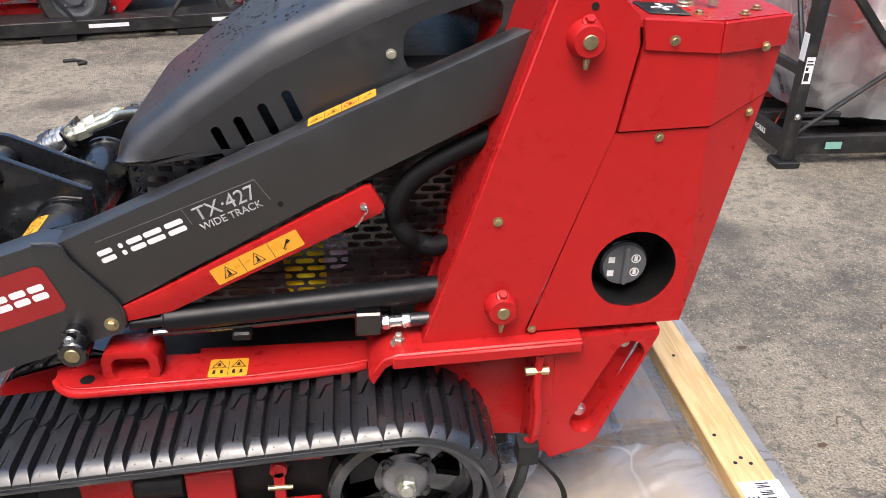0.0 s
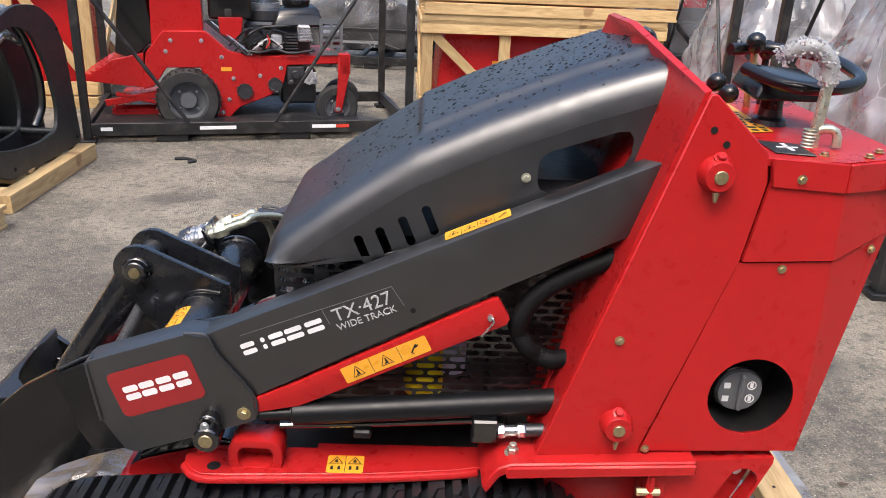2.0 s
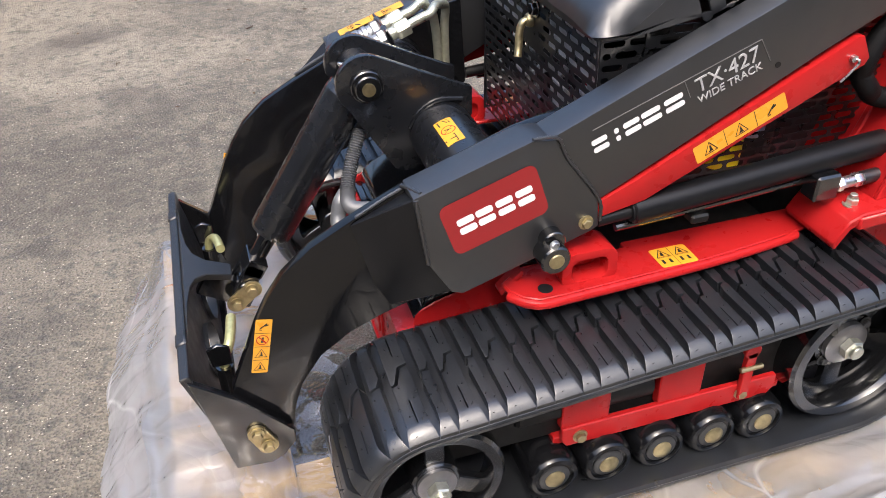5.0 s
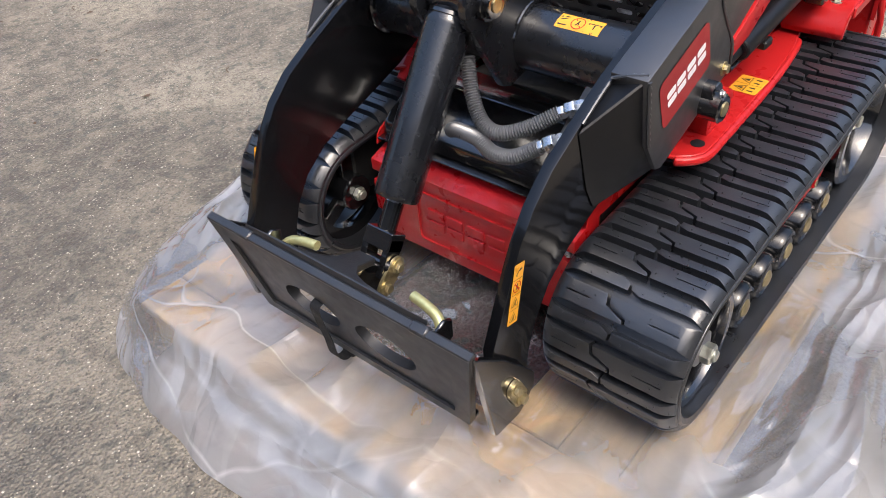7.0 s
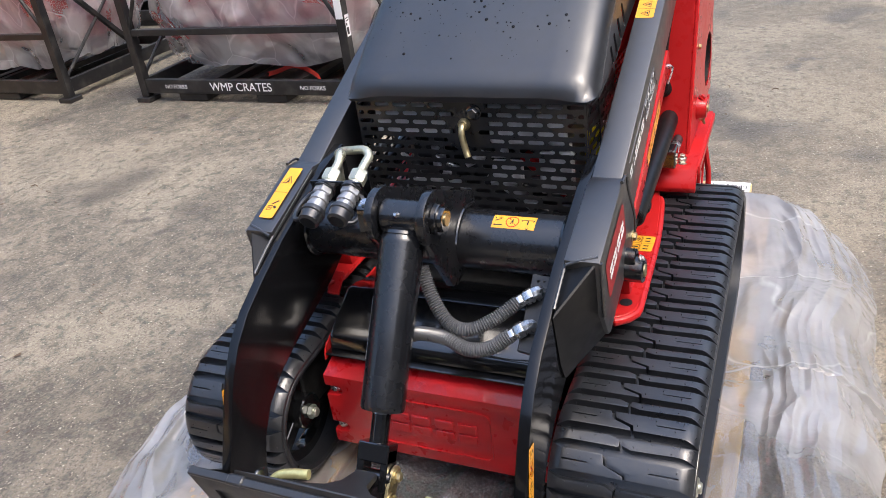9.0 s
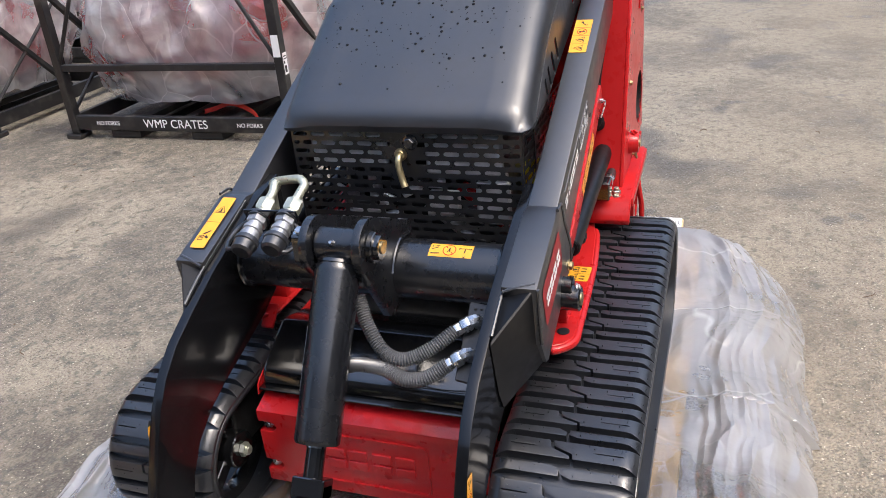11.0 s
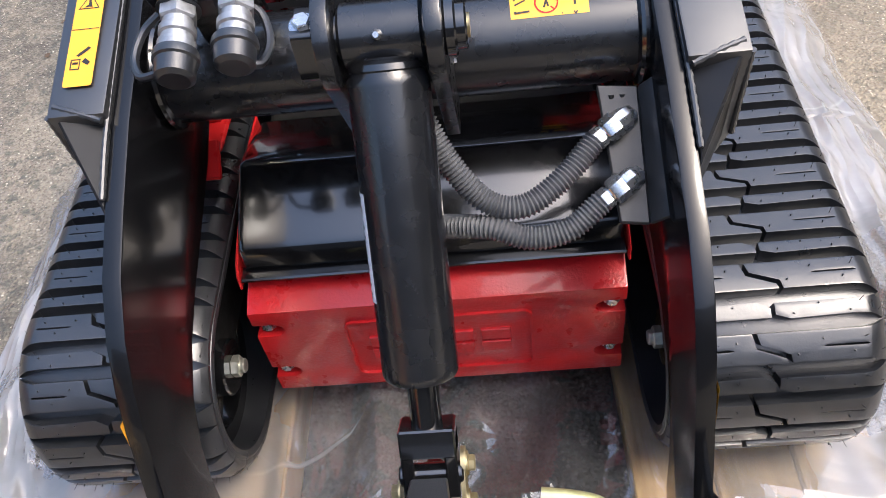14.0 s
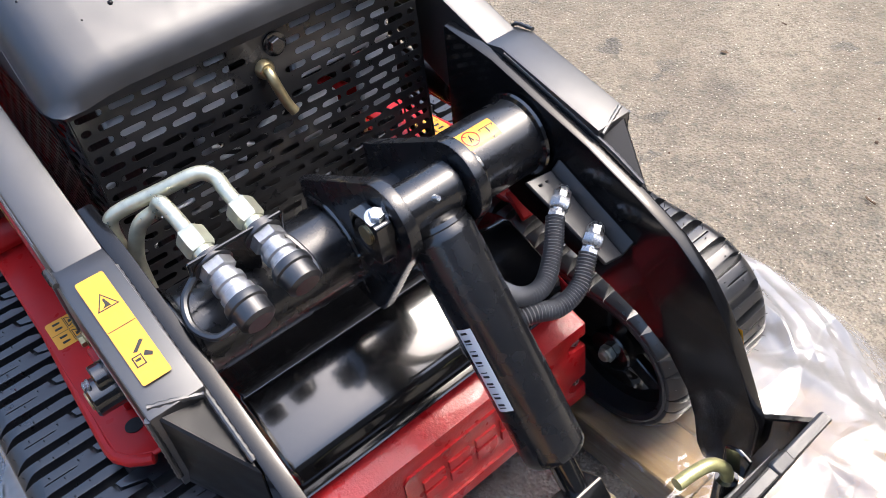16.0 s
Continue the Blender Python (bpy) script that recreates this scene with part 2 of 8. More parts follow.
        l.new(mp.outputs[0], t.inputs["Vector"])
        m2 = n.new("ShaderNodeMath")
        m2.operation = "MULTIPLY"
        l.new(t.outputs["Fac"], m2.inputs[0])
        l.new(span(noise_tex(1.9 + off * 0.13, 2).outputs["Fac"], 0.42, 0.60, 0.0, 1.0), m2.inputs[1])
        drawn.append(m2.outputs[0])
    tall = n.new("ShaderNodeMath")
    tall.operation = "MULTIPLY_ADD"
    l.new(nets[1], tall.inputs[0])
    tall.inputs[1].default_value = 0.40
    l.new(nets[0], tall.inputs[2])
    high = n.new("ShaderNodeMath")
    high.operation = "MULTIPLY_ADD"
    l.new(nets[2], high.inputs[0])
    high.inputs[1].default_value = 0.06
    l.new(tall.outputs[0], high.inputs[2])
    for src in drawn:
        # the wrinkle crests get a painted highlight as well
        glow = n.new("ShaderNodeMath")
        glow.operation = "ADD"
        l.new(fold_glint, glow.inputs[0])
        l.new(span(src, 1.22, 1.50, 0.0, 0.42), glow.inputs[1])
        fold_glint = glow.outputs[0]
        more = n.new("ShaderNodeMath")
        more.operation = "MULTIPLY_ADD"
        l.new(src, more.inputs[0])
        more.inputs[1].default_value = 0.13
        l.new(high.outputs[0], more.inputs[2])
        high = more
    add = n.new("ShaderNodeMath")
    add.operation, add.use_clamp = "ADD", True
    l.new(cling, add.inputs[0])
    l.new(fold_glint, add.inputs[1])
    veil, body, out = n.new("ShaderNodeMixShader"), n.new("ShaderNodeMixShader"), n.new("ShaderNodeMixShader")
    veil.inputs[0].default_value = 0.4
    l.new(df.outputs[0], veil.inputs[1])
    l.new(tl.outputs[0], veil.inputs[2])
    l.new(add.outputs[0], body.inputs[0])
    l.new(tr.outputs[0], body.inputs[1])
    l.new(veil.outputs[0], body.inputs[2])
    bp = n.new("ShaderNodeBump")
    bp.inputs["Strength"].default_value, bp.inputs["Distance"].default_value = crumple, 0.060
    l.new(high.outputs[0], bp.inputs["Height"])
    for sh in (gl, df):
        l.new(bp.outputs[0], sh.inputs["Normal"])
    fr = n.new("ShaderNodeFresnel")
    l.new(bp.outputs[0], fr.inputs["Normal"])
    fr.inputs["IOR"].default_value = gloss
    l.new(fr.outputs[0], out.inputs[0])
    l.new(body.outputs[0], out.inputs[1])
    l.new(gl.outputs[0], out.inputs[2])
    l.new(out.outputs[0], n["Material Output"].inputs["Surface"])
    return m


FILM = film_material("milky_polythene", 0.82, 0.20, 0.42, 0.05, 1.85, crumple=0.72)
FILM_COVER = film_material("cloudy_cover_film", 0.92, 0.14, 0.54, 0.07, 1.6, 2.6, 0.6)
# greyer, less hazy copy: the back rows' shade put into the film
FILM_SHADED = film_material("shaded_cover_film", 0.80, 0.03, 0.20, 0.10, 1.45, 2.6, 0.5)
WATER = material("rain_water_on_black", (0.004, 0.004, 0.0045), 0.03, vary=0.0, spec=0.22)


def ground_material():
    m = bpy.data.materials.new("worn_asphalt")
    m.use_nodes = True
    n, l = m.node_tree.nodes, m.node_tree.links
    p = n["Principled BSDF"]
    tc = n.new("ShaderNodeTexCoord")

    def tex(kind, scale, detail=6):
        t = n.new("ShaderNodeTex" + kind)
        t.inputs["Scale"].default_value = scale
        if kind == "Noise":
            t.inputs["Detail"].default_value = detail
        l.new(tc.outputs["Object"], t.inputs["Vector"])
        return t

    def span(src, a, b, c=0.0, d=1.0):
        r = n.new("ShaderNodeMapRange")
        for k, v in zip(("From Min", "From Max", "To Min", "To Max"), (a, b, c, d)):
            r.inputs[k].default_value = v
        l.new(src, r.inputs["Value"])
        return r.outputs[0]

    def mix(f, a, b, mode="MIX"):
        x = n.new("ShaderNodeMix")
        x.data_type, x.blend_type = "RGBA", mode
        for s, v in ((x.inputs["Factor"], f), (x.inputs[6], a), (x.inputs[7], b)):
            if isinstance(v, (float, int)):
                s.default_value = v
            elif isinstance(v, tuple):
                s.default_value = (*v, 1)
            else:
                l.new(v, s)
        return x.outputs[2]

    large, mid, fine = tex("Noise", 0.45, 5), tex("Noise", 3.0, 8), tex("Noise", 60, 4)
    stones = tex("Voronoi", 120)
    grit = tex("Voronoi", 230)
    base = mix(span(large.outputs["Fac"], 0.35, 0.65), (0.085, 0.077, 0.067), (0.215, 0.192, 0.158))
    base = mix(span(mid.outputs["Fac"], 0.42, 0.62, 0.0, 0.8), base, (0.135, 0.123, 0.106))
    worn = tex("Noise", 1.1, 9)
    base = mix(span(worn.outputs["Fac"], 0.47, 0.55, 0.0, 0.8), base, (0.31, 0.278, 0.228))
    base = mix(span(stones.outputs["Color"], 0.42, 0.78, 0.0, 0.45), base, (0.33, 0.305, 0.26))
    base = mix(span(grit.outputs["Color"], 0.55, 0.9, 0.0, 0.85), base, (0.07, 0.063, 0.054))
    mott = tex("Noise", 11, 10)
    mott.inputs["Roughness"].default_value = 0.72
    base = mix(span(mott.outputs["Fac"], 0.50, 0.66, 0.0, 0.70), base, (0.30, 0.268, 0.216))
    base = mix(span(mott.outputs["Fac"], 0.47, 0.34, 0.0, 0.70), base, (0.065, 0.058, 0.050))
    pits = tex("Noise", 26, 5)
    base = mix(span(pits.outputs["Fac"], 0.54, 0.66, 0.0, 0.75), base, (0.08, 0.085, 0.076))
    base = mix(span(fine.outputs["Fac"], 0.6, 0.8, 0.0, 0.5), base, (0.08, 0.077, 0.07))
    wet = tex("Noise", 1.3, 7)
    spots = tex("Noise", 7.0, 7)
    wetmask = span(wet.outputs["Fac"], 0.56, 0.66, 0.0, 0.75)
    spotmask = span(spots.outputs["Fac"], 0.60, 0.635, 0.0, 0.75)
    mx = n.new("ShaderNodeMath")
    mx.operation = "MAXIMUM"
    few = n.new("ShaderNodeMath")
    few.operation = "MULTIPLY"
    l.new(spotmask, few.inputs[0])
    l.new(span(tex("Noise", 1.7, 4).outputs["Fac"], 0.50, 0.60), few.inputs[1])
    l.new(wetmask, mx.inputs[0])
    l.new(few.outputs[0], mx.inputs[1])
    # damp, darker ground by the front of the pallet
    dist = n.new("ShaderNodeVectorMath")
    dist.operation = "DISTANCE"
    warp = n.new("ShaderNodeVectorMath")
    warp.operation = "MULTIPLY_ADD"
    l.new(tex("Noise", 0.9, 6).outputs["Color"], warp.inputs[0])
    warp.inputs[1].default_value = (2.2, 2.2, 0)
    l.new(tc.outputs["Object"], warp.inputs[2])
    l.new(warp.outputs[0], dist.inputs[0])
    dist.inputs[1].default_value = (-0.9, 1.5, 0)
    damp = span(dist.outputs["Value"], 0.8, 2.2, 0.50, 0.0)
    base = mix(damp, base, (0.052, 0.047, 0.042))
    # shade under the pallet, put into the asphalt colour
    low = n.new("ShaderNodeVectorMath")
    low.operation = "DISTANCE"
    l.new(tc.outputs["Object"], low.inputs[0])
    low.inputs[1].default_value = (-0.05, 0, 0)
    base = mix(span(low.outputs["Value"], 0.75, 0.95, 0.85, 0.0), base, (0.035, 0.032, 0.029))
    # dry, paler ground along the near side of the machine
    sep = n.new("ShaderNodeSeparateXYZ")
    l.new(warp.outputs[0], sep.inputs[0])
    base = mix(span(sep.outputs["Y"], 1.3, -0.6, 0.0, 0.42), base, (0.27, 0.226, 0.166))
    base = mix(span(mx.outputs[0], 0, 1, 0, 0.85), base, (0.060, 0.056, 0.050))
    # sparse pale chippings and dark grit, bare everywhere
    for scale, cut, size, tint in ((95, 0.86, 0.34, (0.60, 0.57, 0.50)), (170, 0.80, 0.40, (0.54, 0.50, 0.43)), (48, 0.93, 0.26, (0.56, 0.54, 0.48))):
        cell = tex("Voronoi", scale)
        pick = n.new("ShaderNodeMath")
        pick.operation = "MULTIPLY"
        l.new(span(cell.outputs["Color"], cut, cut + 0.03), pick.inputs[0])
        l.new(span(cell.outputs["Distance"], size, size - 0.12, 0.0, 0.85), pick.inputs[1])
        base = mix(pick.outputs[0], base, tint)
    base = mix(span(tex("Voronoi", 130).outputs["Color"], 0.70, 0.84, 0.0, 0.30), base, (0.05, 0.044, 0.037))
    # the painted pallet shade once more, over the chippings
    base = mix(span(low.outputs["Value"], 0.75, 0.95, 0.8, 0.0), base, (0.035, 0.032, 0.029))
    base = mix(1.0, base, (1.02, 0.99, 0.905), "MULTIPLY")
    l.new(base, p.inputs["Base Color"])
    l.new(span(mx.outputs[0], 0, 1, 0.72, 0.38), p.inputs["Roughness"])
    bp = n.new("ShaderNodeBump")
    bp.inputs["Strength"].default_value, bp.inputs["Distance"].default_value = 1.0, 0.006
    hs = n.new("ShaderNodeMath")
    hs.operation = "ADD"
    l.new(stones.outputs["Distance"], hs.inputs[0])
    l.new(fine.outputs["Fac"], hs.inputs[1])
    l.new(hs.outputs[0], bp.inputs["Height"])
    l.new(bp.outputs[0], p.inputs["Normal"])
    return m


GROUND = ground_material()


# ---- mesh helpers ----
class Mesh:
    """Vertices and faces gathered from simple solids."""

    def __init__(self):
        self.v, self.f, self.m = [], [], []

    def add(self, verts, faces, mi=0):
        k = len(self.v)
        self.v += [tuple(p) for p in verts]
        self.f += [tuple(i + k for i in f) for f in faces]
        self.m += [mi] * len(faces)
        return self

    def box(self, x0, x1, y0, y1, z0, z1, mi=0):
        vs = [(x, y, z) for x in (x0, x1) for y in (y0, y1) for z in (z0, z1)]
        return self.add(vs, [(0, 1, 3, 2), (4, 6, 7, 5), (0, 4, 5, 1), (2, 3, 7, 6), (0, 2, 6, 4), (1, 5, 7, 3)], mi)

    def loft(self, a, b, mi=0):
        """A closed solid between two outlines of equal length."""
        n = len(a)
        return self.add([*a, *b], [tuple(range(n)), tuple(range(2 * n - 1, n - 1, -1))] + [(i, (i + 1) % n, n + (i + 1) % n, n + i) for i in range(n)], mi)

    def prism(self, poly, y0, y1, mi=0):
        """A plate: an outline in x and z between two values of y."""
        return self.loft([(x, y0, z) for x, z in poly], [(x, y1, z) for x, z in poly], mi)

    def slab(self, poly, z0, z1, mi=0):
        return self.loft([(x, y, z0) for x, y in poly], [(x, y, z1) for x, y in poly], mi)

    def beam(self, p, q, w, h, mi=0, up=(0, 0, 1)):
        """A square bar from p to q."""
        p, q = Vector(p), Vector(q)
        d = (q - p).normalized()
        s = d.cross(Vector(up))
        if s.length < 1e-4:
            s = d.cross(Vector((1, 0, 0)))
        s.normalize()
        u = s.cross(d)
        ring = [s * w / 2 * i + u * h / 2 * j for i, j in ((-1, -1), (1, -1), (1, 1), (-1, 1))]
        return self.loft([p + r for r in ring], [q + r for r in ring], mi)

    def rings(self, rings, cap=True, mi=0, close=False):
        n, k = len(rings[0]), len(rings)
        fs = [(i * n + j, i * n + (j + 1) % n, (i + 1) % k * n + (j + 1) % n, (i + 1) % k * n + j) for i in range(k if close else k - 1) for j in range(n)]
        if cap and not close:
            fs += [tuple(range(n - 1, -1, -1)), tuple(range((k - 1) * n, k * n))]
        return self.add([p for r in rings for p in r], fs, mi)

    def rev(self, origin, axis, profile, n=24, cap=True, mi=0, close=False):
        """A turned solid: (radius, height along the axis) pairs."""
        o, a = Vector(origin), Vector(axis).normalized()
        u = a.orthogonal().normalized()
        w = a.cross(u)
        rings = [[o + a * h + (u * math.cos(t) + w * math.sin(t)) * r for t in (2 * math.pi * i / n for i in range(n))] for r, h in profile]
        return self.rings(rings, cap, mi, close)

    def cyl(self, p, q, r, r2=None, n=20, mi=0, bev=0.0):
        d = Vector(q) - Vector(p)
        L = d.length
        r2 = r if r2 is None else r2
        prof = [(r - bev, 0), (r, bev), (r2, L - bev), (r2 - bev, L)] if bev else [(r, 0), (r2, L)]
        return self.rev(p, d, prof, n, True, mi)

    def hexnut(self, p, axis, r, h, mi=0):
        return self.rev(p, axis, [(r * 0.93, 0), (r, h * 0.1), (r, h * 0.85), (r * 0.86, h)], 6, True, mi)

    def bolt(self, p, axis, r, mi=0):
        a = Vector(axis).normalized()
        self.rev(p, a, [(r * 1.45, 0), (r * 1.45, r * 0.25), (r * 1.3, r * 0.3)], 18, True, mi)
        return self.hexnut(Vector(p) + a * r * 0.3, a, r, r * 0.8, mi)

    def sweep(self, pts, radius, n=12, mi=0, step=None, ribs=0.0, pitch=0.006):
        """A round bar or hose along a smooth line; ribs: the depth of a hose's corrugation."""
        line = smooth_line(pts, step or 0.01)
        rings, t0 = [], None
        for i, p in enumerate(line):
            d = (line[min(i + 1, len(line) - 1)] - line[max(i - 1, 0)]).normalized()
            t0 = (t0 - d * t0.dot(d)).normalized() if t0 else d.orthogonal().normalized()
            w = d.cross(t0)
            r = radius - (ribs if ribs and i % 2 else 0.0)
            rings.append([p + (t0 * math.cos(a) + w * math.sin(a)) * r for a in (2 * math.pi * j / n for j in range(n))])
        return self.rings(rings, True, mi)

    def holed(self, outer, holes, place, depth, mi=0):
        """A sheet with openings: outline and holes in two coordinates, place() maps them to space, depth is the way through."""
        bm = bmesh.new()
        edges = []
        for loop in (outer, *holes):
            vs = [bm.verts.new((a, b, 0)) for a, b in loop]
            edges += [bm.edges.new((vs[i], vs[(i + 1) % len(vs)])) for i in range(len(vs))]
        bmesh.ops.triangle_fill(bm, edges=edges, use_beauty=True)
        bm.verts.index_update()
        flat = [(v.co.x, v.co.y) for v in bm.verts]
        tris = [tuple(v.index for v in f.verts) for f in bm.faces]
        bm.free()
        d, n = Vector(depth), len(flat)
        front = [Vector(place(a, b)) for a, b in flat]
        walls, k = [], 0
        for loop in (outer, *holes):
            c = len(loop)
            walls += [(k + i, k + (i + 1) % c, n + k + (i + 1) % c, n + k + i) for i in range(c)]
            k += c
        return self.add(front + [p + d for p in front], tris + [tuple(i + n for i in reversed(t)) for t in tris] + walls, mi)


def smooth_line(pts, step):
    """A Catmull-Rom line through the points, in even steps."""
    P = [Vector(p) for p in pts]
    if len(P) == 2:
        k = max(2, int((P[1] - P[0]).length / step))
        return [P[0].lerp(P[1], i / k) for i in range(k + 1)]
    P = [2 * P[0] - P[1], *P, 2 * P[-1] - P[-2]]
    dense = []
    for a, b, c, d in zip(P, P[1:], P[2:], P[3:]):
        for i in range(40):
            t = i / 40
            dense.append(0.5 * (2 * b + (c - a) * t + (2 * a - 5 * b + 4 * c - d) * t * t + (3 * b - a - 3 * c + d) * t ** 3))
    dense.append(P[-2])
    out, left = [dense[0]], step
    for a, b in zip(dense, dense[1:]):
        L = (b - a).length
        while left <= L and L > 0:
            out.append(a.lerp(b, left / L))
            left += step
        left -= L
    return out + [dense[-1]]


def circle(cx, cz, r, n=20, a0=0.0, a1=360.0):
    full = abs(a1 - a0) >= 360
    return [(cx + r * math.cos(radians(a0 + (a1 - a0) * i / (n if full else n - 1))), cz + r * math.sin(radians(a0 + (a1 - a0) * i / (n if full else n - 1)))) for i in range(n)]


def rounded(x0, x1, z0, z1, r, n=5):
    return [p for cx, cz, a in ((x1 - r, z1 - r, 0), (x0 + r, z1 - r, 90), (x0 + r, z0 + r, 180), (x1 - r, z0 + r, 270)) for p in circle(cx, cz, r, n, a, a + 90)]


HOME = {}


def thing(name, at, label, category, group="", kind=""):
    ob = new(name)
    ob.location = at
    HOME[ob.name] = Vector(at)
    ob.empty_display_size = 0.1
    return tagged(ob, label, category, group, kind)


def origin_of(ob):
    """Where a parent stands: things have a place of their own, parts lie at the origin of the world."""
    return HOME.get(ob.name, Vector((0, 0, 0)))


def mesh_data(name, mb, mats, bevel=0.0, smooth=35.0, segments=1):
    bm = bmesh.new()
    vs = [bm.verts.new(p) for p in mb.v]
    for f, mi in zip(mb.f, mb.m):
        try:
            bm.faces.new([vs[i] for i in f]).material_index = mi
        except ValueError:
            pass
    bmesh.ops.recalc_face_normals(bm, faces=bm.faces)
    if bevel:
        es = [e for e in bm.edges if len(e.link_faces) == 2 and e.calc_face_angle(0) > 0.6]
        bmesh.ops.bevel(bm, geom=es, offset=bevel, segments=segments, affect="EDGES", profile=0.6, clamp_overlap=True)
    me = bpy.data.meshes.new(name)
    bm.to_mesh(me)
    bm.free()
    for m in mats if isinstance(mats, (list, tuple)) else [mats]:
        me.materials.append(m)
    if smooth:
        me.shade_smooth()
        me.set_sharp_from_angle(angle=radians(smooth))
    return me


def part(name, mb, mats, parent=None, label="", bevel=0.0, smooth=35.0, segments=1):
    """One mesh object, built in world coordinates, under a thing or a part."""
    ob = new(name, mesh_data(name, mb, mats, bevel, smooth, segments))
    if parent:
        ob.parent = parent
        ob.matrix_parent_inverse = Matrix.Translation(-origin_of(parent))
    return tagged(ob, label)


def lettering(name, text, size, m, mat, parent, label="", depth=0.0006):
    """Flat letters in the built-in font, as a mesh."""
    cu = bpy.data.curves.new(name, "FONT")
    cu.body, cu.size, cu.extrude, cu.align_x, cu.align_y = text, size, depth, "CENTER", "CENTER"
    tmp = bpy.data.objects.new(name, cu)
    scene.collection.objects.link(tmp)
    bpy.context.view_layer.update()
    me = bpy.data.meshes.new_from_object(tmp.evaluated_get(bpy.context.evaluated_depsgraph_get()))
    bpy.data.objects.remove(tmp)
    me.transform(m)
    me.materials.clear()
    me.materials.append(mat)
    ob = new(name, me)
    if parent:
        ob.parent = parent
        ob.matrix_parent_inverse = Matrix.Translation(-origin_of(parent))
    return tagged(ob, label)


def basis(o, u, v):
    """A frame at o with its x along u and its y near v."""
    u = Vector(u).normalized()
    w = u.cross(Vector(v)).normalized()
    v = w.cross(u)
    m = Matrix((u, v, w)).transposed().to_4x4()
    m.translation = o
    return m


def sticker(name, m, w, h, parent, signs="tt", label="yellow warning label with black pictograms"):
    """A yellow safety label with framed pictograms, in the frame m; t: triangle, c: barred circle, p: picture."""
    sheets = [Mesh()]

    def flat(poly, z, mi):
        sheets[-1].add([m @ Vector((a, b, z)) for a, b in poly], [tuple(range(len(poly)))], mi)

    flat(rounded(-w / 2, w / 2, -h / 2, h / 2, min(w, h) * 0.08, 3), 0.0005, 0)
    along = w >= h
    k = len(signs)
    cell = (w if along else h) / k
    s = min(cell, h if along else w) * 0.38
    for i, c in enumerate(signs):
        sheets.append(Mesh())
        pos = (i - (k - 1) / 2) * cell
        cx, cy = (pos, 0) if along else (0, -pos)
        if i:
            e = pos - cell / 2
            sheets.append(Mesh())
            flat([(e - 0.0005, -h / 2 * 0.95), (e + 0.0005, -h / 2 * 0.95), (e + 0.0005, h / 2 * 0.95), (e - 0.0005, h / 2 * 0.95)] if along else [(-w / 2 * 0.95, -e - 0.0005), (w / 2 * 0.95, -e - 0.0005), (w / 2 * 0.95, -e + 0.0005), (-w / 2 * 0.95, -e + 0.0005)], 0.0009, 1)
        if c == "t":
            sheets.append(Mesh())
            tri = [(-1, -0.8), (1, -0.8), (0, 0.95)]
            for (a, b), (a2, b2) in zip(tri, tri[1:] + tri[:1]):
                flat([(cx + a * s, cy + b * s), (cx + a2 * s, cy + b2 * s), (cx + a2 * s * 0.82, cy + (b2 * 0.82 - 0.03) * s), (cx + a * s * 0.82, cy + (b * 0.82 - 0.03) * s)], 0.0009, 1)
            sheets.append(Mesh())
            flat([(cx - 0.12 * s, cy - 0.55 * s), (cx + 0.3 * s, cy - 0.6 * s), (cx + 0.08 * s, cy + 0.35 * s), (cx - 0.1 * s, cy + 0.3 * s)], 0.0009, 1)
            sheets.append(Mesh())
            flat([(cx - 0.45 * s, cy - 0.6 * s), (cx - 0.1 * s, cy - 0.6 * s), (cx - 0.1 * s, cy - 0.3 * s)], 0.0009, 1)
        elif c == "h":
            sheets.append(Mesh())
            flat([(cx - cell * 0.44, cy - 0.0005), (cx + cell * 0.44, cy - 0.0005), (cx + cell * 0.44, cy + 0.0005), (cx - cell * 0.44, cy + 0.0005)], 0.0009, 1)
            sheets.append(Mesh())
            tri = [(-1, 0.12), (1, 0.12), (0, 1.75)]
            for (a, b), (a2, b2) in zip(tri, tri[1:] + tri[:1]):
                flat([(cx + a * s, cy + b * s), (cx + a2 * s, cy + b2 * s), (cx + a2 * s * 0.78, cy + (b2 * 0.78 + 0.12) * s), (cx + a * s * 0.78, cy + (b * 0.78 + 0.12) * s)], 0.0009, 1)
            sheets.append(Mesh())
            flat([(cx - 0.3 * s, cy + 0.4 * s), (cx + 0.3 * s, cy + 0.35 * s), (cx + 0.12 * s, cy + 1.15 * s), (cx - 0.1 * s, cy + 1.1 * s)], 0.0009, 1)
            for a in (-0.55, 0.45):
                sheets.append(Mesh())
                flat([(cx + (a - 0.22) * s, cy - 1.3 * s), (cx + (a + 0.22) * s, cy - 1.3 * s), (cx + (a + 0.16) * s, cy - 0.45 * s), (cx + (a - 0.16) * s, cy - 0.45 * s)], 0.0009, 1)
        elif c == "c":
            for j in range(16):
                a, b = 2 * math.pi * j / 16, 2 * math.pi * (j + 1) / 16
                flat([(cx + s * math.cos(a), cy + s * math.sin(a)), (cx + s * math.cos(b), cy + s * math.sin(b)), (cx + s * 0.86 * math.cos(b), cy + s * 0.86 * math.sin(b)), (cx + s * 0.86 * math.cos(a), cy + s * 0.86 * math.sin(a))], 0.0009, 2)
            sheets.append(Mesh())
            flat([(cx - 0.7 * s, cy + 0.55 * s), (cx - 0.55 * s, cy + 0.7 * s), (cx + 0.7 * s, cy - 0.55 * s), (cx + 0.55 * s, cy - 0.7 * s)], 0.0010, 2)
            sheets.append(Mesh())
